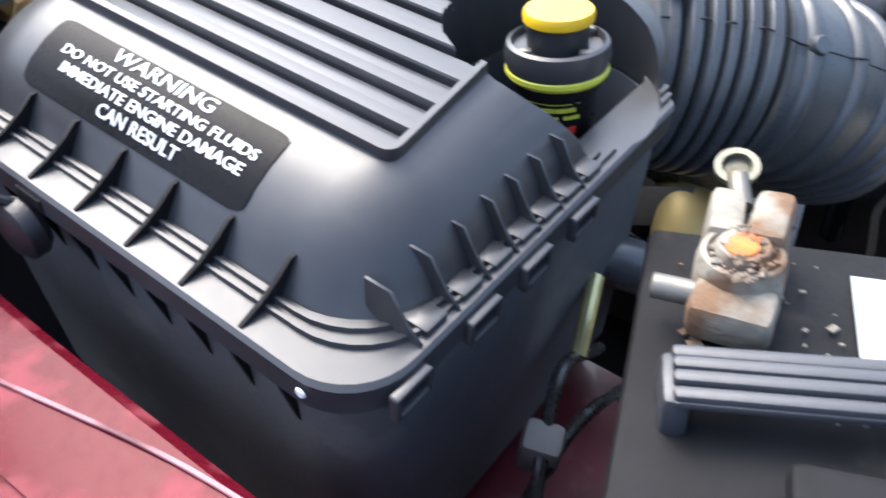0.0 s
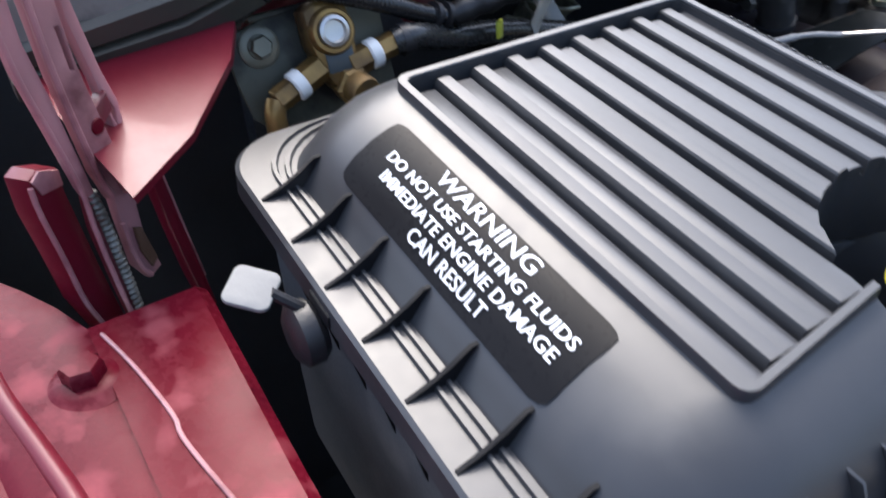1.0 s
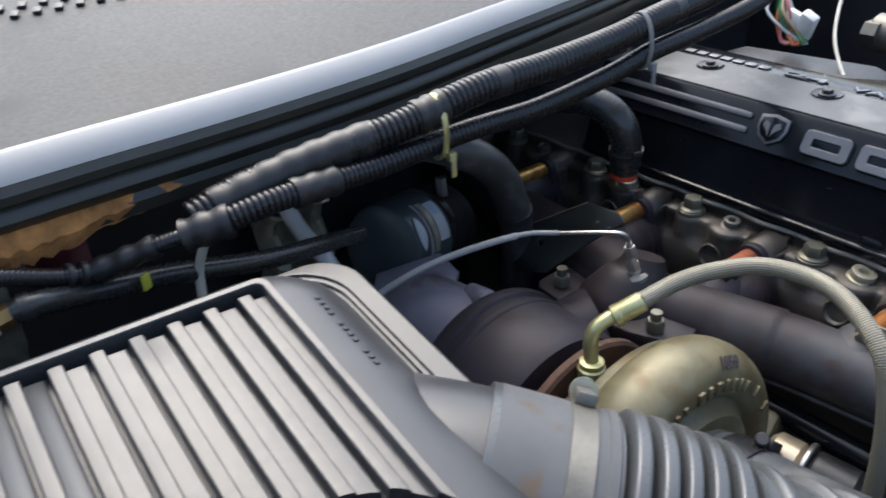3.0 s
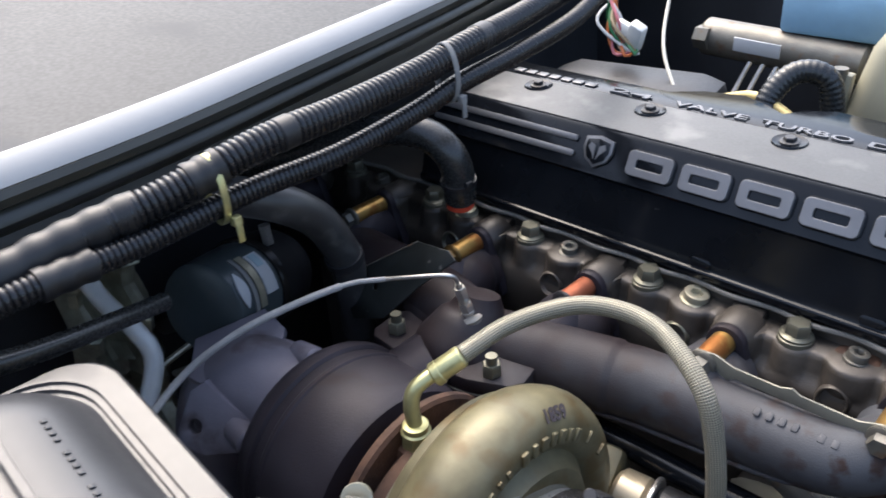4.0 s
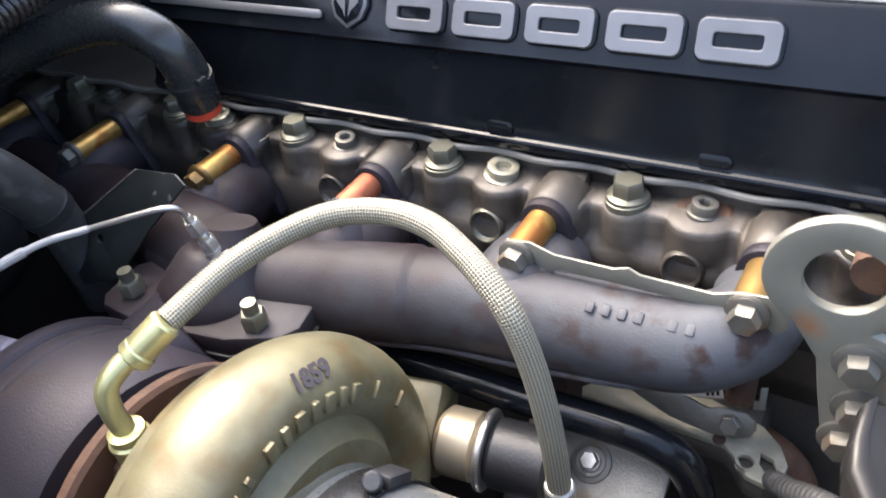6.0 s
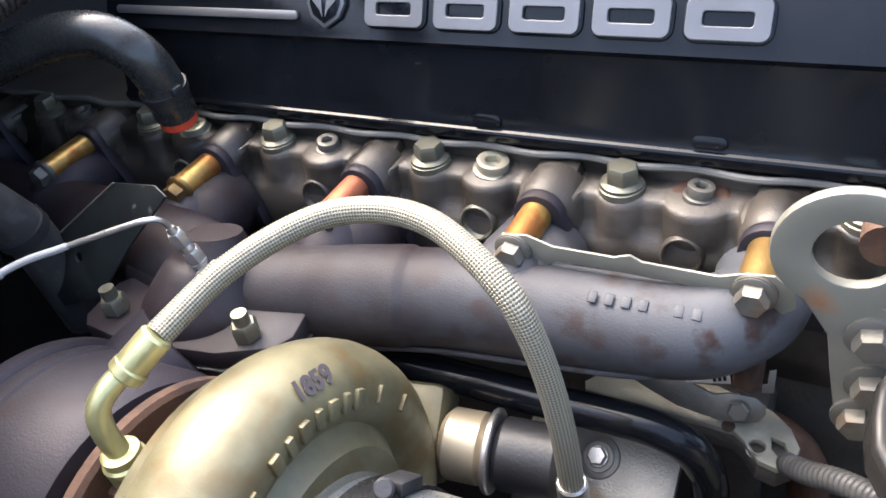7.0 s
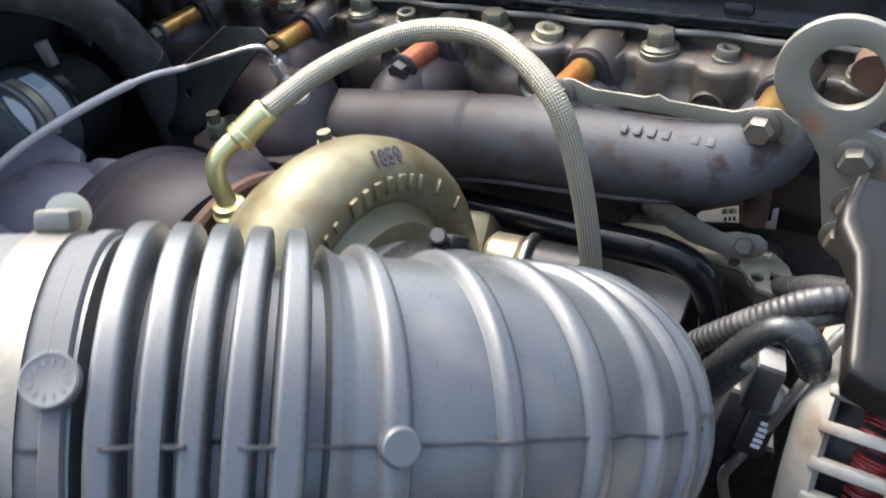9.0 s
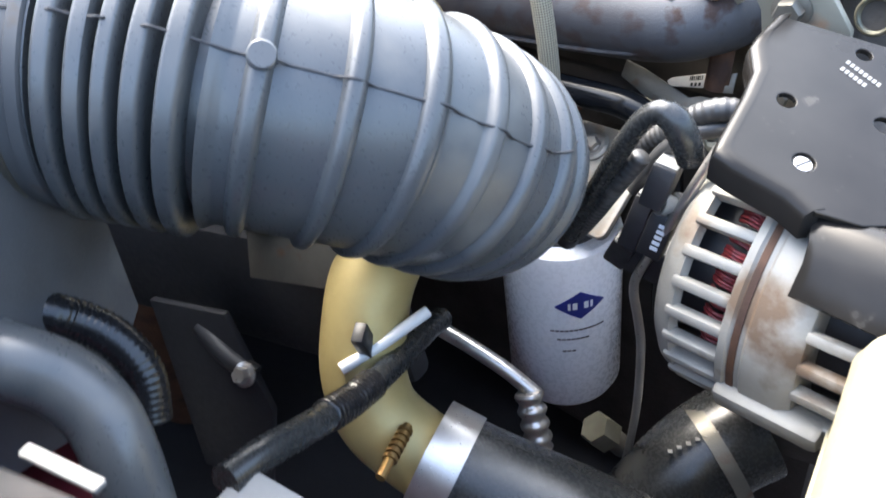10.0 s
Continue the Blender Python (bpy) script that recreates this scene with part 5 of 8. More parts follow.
def build_turbo():
    t = thing("turbocharger", (-0.32, 0.60, 0.96), "turbocharger with a gold-tinted compressor housing and dark turbine", "turbocharger")
    c = Vector((-0.2500, 0.6140, 1.0720))

    def tube_of(k):
        grow = max(0.0, k - 0.49) / 0.51
        return 0.0205 + 0.010 * grow, 0.0755 + 0.010 * grow

    s = Shape()
    rings = []
    n = 72
    for i in range(n + 1):
        a = radians(-125 + 330 * i / n)
        k = i / n
        minor, major = tube_of(k)
        dy, dz = math.sin(a), math.cos(a)
        ring = []
        for j in range(24):
            b = 2 * math.pi * j / 24
            r = major + minor * math.cos(b)
            ring.append((c.x + 1.25 * minor * math.sin(b), c.y + dy * r, c.z + dz * r))
        rings.append(ring)
    s.loft(rings)
    part("compressor_housing", s, ALLOY_GOLD, t, "gold-tinted cast compressor housing")
    back = axis_pose((-0.282, 0.611, 1.072), (1, 0, 0.0))
    part("back_rim", Shape().lathe([(0.040, 0.0), (0.0795, 0.0005), (0.0825, 0.003), (0.0835, 0.008), (0.0845, 0.015), (0.0860, 0.022), (0.0850, 0.030), (0.070, 0.034)], back, 72), ALLOY_GOLD, t)
    part("band_clamp", Shape().lathe([(0.040, -0.004), (0.0745, -0.004), (0.0770, -0.002), (0.0770, 0.003), (0.0745, 0.005), (0.040, 0.005)], axis_pose((-0.314, 0.605, 1.062), (1, 0, 0)), 64), RUST, t, "rust-brown band behind the compressor")
    m = axis_pose((-0.285, 0.600, 1.066), (1, 0, 0.03))
    s = Shape().lathe([(0.070, 0.0), (0.076, 0.010), (0.076, 0.030), (0.068, 0.050), (0.0625, 0.058), (0.060, 0.066), (0.0525, 0.069), (0.0525, 0.090), (0.047, 0.090), (0.044, 0.04)], m, 56)
    part("front_web", Shape().lathe([(0.088, 0.0), (0.083, 0.012), (0.074, 0.0185), (0.064, 0.0215), (0.057, 0.030), (0.050, 0.031)], axis_pose((-0.250, 0.612, 1.071), (1, 0, 0.0)), 64), ALLOY_GOLD, t)
    part("inlet_neck", s, ALLOY_DULL, t)
    m = axis_pose((-0.362, 0.602, 1.055), (1, 0, 0))
    s = Shape().lathe([(0.060, 0), (0.070, 0.004), (0.071, 0.014), (0.058, 0.018), (0.045, 0.030), (0.044, 0.046), (0.060, 0.052), (0.070, 0.060), (0.070, 0.080)], m, 48)
    part("bearing_housing", s, RUST, t, "rust-brown bearing housing")
    s = Shape()
    s.box((0.026, 0.026, 0.05), pose(-0.303, 0.597, 1.098), 0.006)
    part("oil_boss", s, RUST, t)
    # turbine side
    s = Shape()
    c2 = Vector((-0.405, 0.605, 1.040))
    rings = []
    for i in range(49):
        a = radians(-170 + 340 * i / 48)
        k = i / 48
        minor = 0.030 + 0.010 * k
        ring = []
        for j in range(20):
            b = 2 * math.pi * j / 20
            r = 0.050 + minor * math.cos(b)
            ring.append((c2.x + 1.15 * minor * math.sin(b), c2.y + math.sin(a) * r, c2.z + math.cos(a) * r))
        rings.append(ring)
    s.loft(rings)
    s.tube([(-0.400, 0.640, 1.060), (-0.388, 0.672, 1.070), (-0.376, 0.695, 1.080)], 0.040, 24, 0.006)
    part("turbine_housing", s, IRON_DARK, t, "purple-black heat-stained turbine housing")
    am = axis_pose(tuple(c2 + Vector((0.0, 0.0, 0.010))), (1, 0, 0))
    s = Shape().lathe([(0.046, -0.052), (0.056, -0.051), (0.060, -0.047), (0.060, -0.037), (0.064, -0.032), (0.074, -0.022), (0.0805, -0.008), (0.082, 0.004), (0.0815, 0.060), (0.078, 0.069), (0.060, 0.074)], am, 60)
    part("housing_drum", s, IRON_DARK, t, sharp=35)
    part("drum_bead", Shape().lathe([(0.0815, 0.006), (0.0832, 0.008), (0.0832, 0.011), (0.0815, 0.013)], am, 60), IRON_DARK, t)
    part("clamp_ring", Shape().lathe([(0.0740, -0.0215), (0.0790, -0.0200), (0.0825, -0.0150), (0.0838, -0.0110), (0.0838, -0.0040), (0.0815, -0.0020)], am, 60), IRON_DARK, t)
    for deg in (-62, 8, 78):
        a = radians(deg)
        p = c2 + Vector((-0.049, 0.0625 * math.sin(a), 0.010 + 0.0625 * math.cos(a)))
        s = Shape().rod(p + Vector((-0.002, 0, 0)), p + Vector((0.024, 0.004 * math.sin(a), 0.004 * math.cos(a))), 0.0105, seg=20, bevel=0.002)
        part("housing_lug", s, IRON_GREY, t)
        s = Shape()
        hex_head(s, axis_pose(tuple(p + Vector((-0.002, 0, 0))), (-1, 0, 0), 15), 0.0115, 0.006, 0.0)
        part("lug_bolt", s, IRON_DARK, t)
    # exhaust outlet elbow with its two flanges
    s = Shape().tube([(-0.430, 0.602, 1.056), (-0.452, 0.597, 1.076), (-0.474, 0.589, 1.086), (-0.496, 0.579, 1.078), (-0.512, 0.571, 1.050), (-0.522, 0.566, 1.000), (-0.528, 0.565, 0.93)], lambda d: 0.050 - 0.010 * min(1, d / 0.05), 36, 0.005)
    part("outlet_elbow", s, IRON_GREY, t)
    right, up = Vector((0.836, 0.549, 0)), Vector((-0.30, 0.35, 0.888))
    s = Shape().plate([(-0.0145, -0.006), (-0.004, 0.028), (0.008, 0.036), (0.050, 0.004), (0.044, -0.016), (0.010, -0.022), (-0.010, -0.017)], 0.011, basis((-0.484, 0.536, 1.076), right, up), [circle(0.0058, 16)], 0.002)
    part("outlet_flange", s, IRON_GREY, t)
    s = Shape().plate([(-0.030, -0.020), (-0.026, 0.014), (0.030, 0.034), (0.046, 0.012), (0.040, -0.012), (-0.010, -0.036)], 0.010, basis((-0.500, 0.580, 1.108), (0.62, 0.78, 0.02), (-0.70, 0.45, 0.35)), (), 0.002)
    part("upper_flange", s, IRON_GREY, t)
    # discharge flange and actuator bracket
    s = Shape().box((0.038, 0.054, 0.034), pose(-0.246, 0.718, 1.034, 35, 0, 10), 0.006)
    part("discharge_lug", s, ALLOY_GOLD, t)
    a = thing("wastegate_actuator", (-0.20, 0.726, 1.00), "gold and black wastegate canister beside the compressor", "actuator")
    p, q = Vector((-0.226, 0.716, 1.036)), Vector((-0.160, 0.726, 1.033))
    d = (q - p).normalized()
    part("gold_half", Shape().rod(p, p + d * 0.026, 0.0200, seg=32, bevel=0.004), CHAMPAGNE, a)
    part("crimp_ring", Shape().rod(p + d * 0.026, p + d * 0.030, 0.0235, seg=32, bevel=0.001), STEEL, a)
    part("black_half", Shape().rod(p + d * 0.030, q, 0.0200, seg=32, bevel=0.004), PLASTIC_DARK, a)
    s = Shape().box((0.024, 0.012, 0.02), pose(-0.183, 0.765, 1.035, 0, 0, 20), 0.002)
    part("rusty_bracket", s, RUST, a)
    # raised brand lettering becomes plain bars, the inked number stays
    def on_volute(ang, tilt, lift=0.0):
        aa, b = radians(ang), radians(tilt)
        k = (ang + 125) / 330
        minor, major = tube_of(k)
        r = major + (minor + lift) * math.cos(b)
        pos = Vector((c.x + 1.25 * (minor + lift) * math.sin(b), c.y + math.sin(aa) * r, c.z + math.cos(aa) * r))
        out = Vector((math.sin(b), math.sin(aa) * math.cos(b), math.cos(aa) * math.cos(b)))
        tang = Vector((0, math.cos(aa), -math.sin(aa)))
        return basis(pos, tang, out.cross(tang))

    for i in range(7):
        part("raised_bar", Shape().box((0.0058 - 0.0016 * (i % 2), 0.0092, 0.0030), on_volute(-2 + 7.0 * i, 89, 0.0003), 0.0009), ALLOY_GOLD, t)
    for ang in (52, 68):
        part("raised_bar", Shape().box((0.0030, 0.0088, 0.0028), on_volute(ang, 86, 0.0003), 0.0009), ALLOY_GOLD, t)
    for i in range(3):
        part("raised_bar", Shape().box((0.0034, 0.0056, 0.0024), on_volute(-25 + 6 * i, 88, 0.0003), 0.0006), ALLOY_GOLD, t)
    part("stamped_number", Shape().writing("1859", 0.0120, on_volute(22, 50, 0.0006), 0.0002, 1.0, bold=0.00045), DARK_INK, t, "dark ink number")


def build_oil_hose():
    t = thing("oil_feed_hose", (-0.301, 0.597, 1.13), "braided steel oil feed hose with yellow zinc fittings", "hose")
    arc = [(-0.2925, 0.6315, 1.1780), (-0.2860, 0.6665, 1.1835), (-0.272, 0.693, 1.188), (-0.253, 0.711, 1.1915), (-0.228, 0.7195, 1.1920), (-0.205, 0.718, 1.1905), (-0.1850, 0.711, 1.1855), (-0.1695, 0.7045, 1.1780), (-0.1585, 0.7005, 1.1660), (-0.1515, 0.7000, 1.1420), (-0.1470, 0.7000, 1.1120), (-0.1450, 0.7005, 1.0800), (-0.1450, 0.702, 1.04)]
    part("braided_sheath", Shape().tube(arc, 0.0062, 22, 0.0025), BRAID, t, "silver-beige braided sheath")
    s = Shape().tube([(-0.3015, 0.5965, 1.138), (-0.3035, 0.5965, 1.152), (-0.304, 0.600, 1.163), (-0.3015, 0.609, 1.169), (-0.2985, 0.618, 1.1705)], 0.0052, 18, 0.002)
    part("elbow", s, ZINC_YELLOW, t)
    s = Shape().rod((-0.2995, 0.615, 1.170), (-0.2895, 0.6305, 1.1805), 0.0074, seg=20, bevel=0.0012)
    s.rod((-0.3000, 0.6140, 1.1690), (-0.2970, 0.6185, 1.172), 0.0082, seg=20, bevel=0.001)
    part("ferrule", s, ZINC_YELLOW, t)
    m = Matrix.Translation((-0.3015, 0.5965, 1.122))
    s = Shape()
    hex_head(s, m, 0.0165, 0.011, 0.0)
    s.lathe([(0.0098, 0.011), (0.0098, 0.013), (0.0085, 0.014), (0.0085, 0.018), (0.006, 0.019)], m, 22)
    part("union_nut", s, ZINC_YELLOW, t)
    part("end_crimp", Shape().rod((-0.1450, 0.7015, 1.058), (-0.1450, 0.7025, 1.030), 0.0078, seg=20, bevel=0.001), STEEL, t)


build_head()
build_cover()
build_manifold()
build_turbo()
build_oil_hose()


# ---- hoses and wiring by the cowl ----
def build_looms():
    a_pts = [(-0.405, 0.391, 1.277), (-0.400, 0.43, 1.283), (-0.403, 0.50, 1.281), (-0.405, 0.573, 1.284), (-0.404, 0.64, 1.284), (-0.402, 0.71, 1.292), (-0.399, 0.757, 1.302), (-0.398, 0.82, 1.308), (-0.40, 0.90, 1.318), (-0.43, 1.0, 1.33), (-0.48, 1.12, 1.33)]
    b_pts = [(-0.420, 0.385, 1.278), (-0.420, 0.43, 1.288), (-0.408, 0.519, 1.300), (-0.404, 0.584, 1.311), (-0.404, 0.65, 1.313), (-0.404, 0.717, 1.318), (-0.405, 0.77, 1.325), (-0.415, 0.85, 1.329), (-0.435, 0.95, 1.335), (-0.48, 1.07, 1.34)]
    t = thing("cable_loom", (-0.40, 0.6, 1.27), "thinner black corrugated cable loom along the cowl", "cable loom", group="looms along the cowl")
    part("conduit", Shape().tube(a_pts, loom_radius(0.0073, 0.0036, 0.13), 16, 0.00045), LOOM, t, sharp=80)
    part("tape_wrap", Shape().tube([(-0.4005, 0.440, 1.2828), (-0.4013, 0.456, 1.2824), (-0.402, 0.470, 1.2820)], lambda d: 0.0092 + 0.0005 * math.sin(d * 500), 16, 0.002), TAPE, t)
    t2 = thing("cable_loom", (-0.41, 0.6, 1.30), "thicker black corrugated cable loom with taped joints", "cable loom", group="looms along the cowl")
    part("conduit", Shape().tube(b_pts, loom_radius(0.0100, 0.0044, 0.12), 18, 0.00055), LOOM, t2, sharp=80)
    part("taped_sleeve", Shape().tube([(-0.420, 0.40, 1.281), (-0.417, 0.45, 1.291), (-0.411, 0.505, 1.298)], lambda d: 0.0112 + 0.0005 * math.sin(d * 400), 18, 0.002), TAPE, t2)
    for p, q in (((-0.4035, 0.596, 1.3118), (-0.4035, 0.608, 1.3125)), ((-0.4065, 0.782, 1.3262), (-0.4085, 0.796, 1.3268))):
        part("tape_wrap", Shape().rod(p, q, 0.0108, seg=20, bevel=0.0008), TAPE, t2)
    part("black_tape", Shape().tube([(-0.4068, 0.535, 1.3028), (-0.4058, 0.545, 1.3045), (-0.405, 0.556, 1.3065)], lambda d: 0.0114 + 0.0006 * math.sin(d * 700), 18, 0.002), TAPE, t2)
    # ties hold both looms
    for c, mat in (((-0.4045, 0.553, 1.2945), ZINC_YELLOW), ((-0.4025, 0.749, 1.312), GREY_TAB)):
        z = thing("zip_tie", c, "plastic zip tie round both cable looms", "zip tie", group="zip ties")
        c = Vector(c)
        s = Shape()
        out = [(0.0115 * math.cos(a), 0.0225 * math.sin(a)) for a in np.radians(np.arange(0, 360, 15))]
        inn = [(x * 0.89, y * 0.93) for x, y in out]
        s.plate(out, 0.0045, basis(c + Vector((0.001, -0.002, 0)), (1, 0, 0.1), (-0.12, 0, 1)), [inn], 0.0003)
        part("strap", s, mat, z)
        part("lock_head", Shape().box((0.005, 0.006, 0.006), Matrix.Translation(c + Vector((0.011, 0, -0.019))), 0.0008), mat, z)
        part("tail", Shape().box((0.0014, 0.0042, 0.014), Matrix.Translation(c + Vector((0.013, 0, -0.026))), 0.0004), mat, z)
    # branch to the brass valve
    t = thing("branch_loom", (-0.44, 0.32, 1.25), "thin black taped branch loom leading to the brass valve", "cable loom")
    part("conduit", Shape().tube([(-0.405, 0.391, 1.277), (-0.418, 0.368, 1.2705), (-0.432, 0.345, 1.2615), (-0.438, 0.330, 1.2570), (-0.436, 0.312, 1.2625), (-0.432, 0.290, 1.2732), (-0.430, 0.2708, 1.2819), (-0.430, 0.2467, 1.2914), (-0.431, 0.2287, 1.2957), (-0.436, 0.2185, 1.292), (-0.442, 0.2095, 1.284), (-0.450, 0.198, 1.268)], loom_radius(0.0050, 0.0026, 0.1), 14, 0.0007), LOOM, t, sharp=80)
    part("tape_joint", Shape().tube([(-0.420, 0.364, 1.2695), (-0.429, 0.350, 1.2635), (-0.436, 0.338, 1.2590), (-0.438, 0.330, 1.2572)], lambda d: 0.0066 + 0.0007 * math.sin(d * 420), 14, 0.002), TAPE, t)
    for y, x, z in ((0.3255, -0.4378, 1.2585), (0.318, -0.4370, 1.2606)):
        part("clip_ring", Shape().lathe([(0.0050, -0.0016), (0.0070, -0.0016), (0.0070, 0.0016), (0.0050, 0.0016)], axis_pose((x, y, z), (0.12, -0.92, 0.30)), 18), PLASTIC_DARK, t)
    part("tape_joint", Shape().tube([(-0.402, 0.402, 1.279), (-0.408, 0.388, 1.276), (-0.413, 0.378, 1.273)], lambda d: 0.0098 + 0.0008 * math.sin(d * 500), 14, 0.002), TAPE, t)
    part("tag", Shape().box((0.002, 0.006, 0.010), pose(-0.428, 0.355, 1.2455, 0, 0, 30), 0.0005), YELLOW_GREEN, t, "small yellow-green tag")
    single("vacuum_tube", Shape().tube([(-0.432, 0.398, 1.262), (-0.436, 0.393, 1.248), (-0.441, 0.390, 1.232), (-0.440, 0.388, 1.21), (-0.436, 0.386, 1.18)], 0.0030, 10, 0.003), CREAM_HOSE, "thin cream vacuum tube hanging below the looms", "tube")
    # insulation
    s = Shape()
    rnd = random.Random(4)
    rings = []
    for i in range(22):
        k = i / 21
        x, y = -0.4475 - 0.012 * k, 0.283 + 0.112 * k
        lo = 1.280 - 0.013 * (1 - k) ** 0.7 * (0.7 + 0.6 * rnd.random())
        rings.append([(x + 0.002 + 0.002 * rnd.random(), y, 1.291), (x + 0.004 + 0.003 * rnd.random(), y + 0.002 * rnd.random(), (lo + 1.291) / 2), (x + 0.001, y, lo), (x - 0.006, y, lo + 0.003), (x - 0.006, y, 1.291)])
    s.loft(rings)
    single("insulation", s, ORANGE_FOAM, "torn orange fibre insulation below the weatherstrip", "insulation", sharp=20)


def build_valve():
    t = thing("brass_valve", (-0.44, 0.24, 1.20), "brass hose valve with hexagon fittings on a steel plate", "valve")
    out = [(-0.0415, 0.0135), (-0.0405, -0.008), (-0.0375, -0.0275), (-0.030, -0.035), (0.040, -0.040), (0.043, -0.030), (0.043, 0.008), (0.036, 0.0185), (0.0012, 0.0195), (-0.020, 0.0185)]
    pm = basis((-0.450, 0.238, 1.252), (0.05, 1, 0.02), (-0.30, 0, 0.95))
    part("backing_plate", Shape().plate(out, 0.0035, pm, (), 0.001), PLATE_GREEN, t)
    part("plate_fold", Shape().box((0.060, 0.0035, 0.010), pm @ Matrix.Translation((0.004, 0.0195, -0.002)), 0.001), PLATE_GREEN, t)
    s = Shape().lathe([(0.0105, 0.0035), (0.0105, 0.0048), (0.0085, 0.0056)], pm @ Matrix.Translation((-0.0248, 0.006, 0)), 26)
    hex_head(s, pm @ pose(-0.0248, 0.006, 0.005, 0, 0, 10), 0.0100, 0.006, 0.0062)
    part("plate_bolt", s, BOLT_OLIVE, t)
    m = pm @ Matrix.Translation((0.0080, 0.0055, 0.0035))
    part("valve_body", Shape().plate([(-0.0115, 0.012), (-0.006, 0.0155), (0.006, 0.0155), (0.0115, 0.012), (0.0125, 0.0), (0.0110, -0.016), (0.0090, -0.026), (-0.004, -0.028), (-0.0090, -0.018), (-0.0120, -0.004)], 0.017, m, (), 0.003), BRASS, t)
    part("cap_ring", Shape().lathe([(0.0118, 0.015), (0.0118, 0.0195), (0.0105, 0.0215), (0.0088, 0.0215), (0.0084, 0.019), (0, 0.019)], m, 32), BRASS, t)
    part("sight_disc", Shape().lathe([(0.0078, 0.0185), (0.0076, 0.0230), (0.0058, 0.0236), (0.0050, 0.0216), (0, 0.0212)], m, 28), STEEL, t, "polished steel ring and disc")
    part("name_plate", Shape().plate(round_rect(0.0074, 0.0062, 0.0012, 4, 0.0012, -0.0140), 0.0008, m @ Matrix.Translation((0, 0, 0.0168)), (), 0.0002), CAN_TEAL, t, "grey-green name plate")
    for a, b in (((0.000, -0.010), (-0.0275, -0.0205)), ((0.014, -0.0135), (0.0425, -0.0085))):
        p, q = pm @ Vector((*a, 0.016)), pm @ Vector((*b, 0.016))
        d = (q - p)
        part("fitting", Shape().rod(p, p + d * 0.42, 0.0072, seg=6, bevel=0.0006), BRASS, t)
        part("collar", Shape().rod(p + d * 0.40, p + d * 0.63, 0.0078, seg=22, bevel=0.001), WHITE_PLASTIC, t, "white plastic collar")
        part("fitting_end", Shape().rod(p + d * 0.62, q, 0.0064, seg=6, bevel=0.0006), BRASS, t)
    um = axis_pose(pm @ Vector((0.0125, -0.0205, 0.012)), pm.to_3x3() @ Vector((0.16, -0.42, 0.9)))
    s = Shape()
    hex_head(s, um, 0.0185, 0.009, 0.0)
    s.lathe([(0.0086, 0.009), (0.0086, 0.0165), (0.0078, 0.0180), (0.0, 0.0180)], um, 26)
    part("lower_union", s, BRASS, t)
    s = Shape().tube([pm @ Vector((-0.0270, -0.0203, 0.016)), pm @ Vector((-0.0300, -0.0280, 0.016)), pm @ Vector((-0.0310, -0.058, 0.010))], 0.0055, 12, 0.003)
    part("down_pipe", s, BRASS, t)
    settle(t, 0.0036, 0.0072, 0.0068)
    h = thing("heater_hose", (-0.45, 0.40, 1.20), "black rubber hose from the brass valve", "hose")
    p = pm @ Vector((0.0420, -0.0086, 0.016)) + Vector((0.0036, 0.0072, 0.0068))
    part("hose", Shape().tube([p, p + Vector((0.001, 0.012, 0.0005)), (-0.440, 0.330, 1.2440), (-0.444, 0.372, 1.236), (-0.455, 0.44, 1.215), (-0.50, 0.54, 1.18)], 0.0070, 16, 0.004), RUBBER_BLACK, h)
    part("spring_clip", Shape().lathe([(0.0072, -0.003), (0.0082, -0.003), (0.0082, 0.003), (0.0072, 0.003)], axis_pose(p + Vector((0.0005, 0.006, 0.0003)), (0.08, 1, 0.04)), 20), PLASTIC_DARK, h)
    single("corner_cover", Shape().box((0.05, 0.03, 0.04), pose(-0.472, 0.292, 1.255, 20, 0, 0), 0.008), PLASTIC_DARK, "dark moulded cover behind the brass valve", "cover")


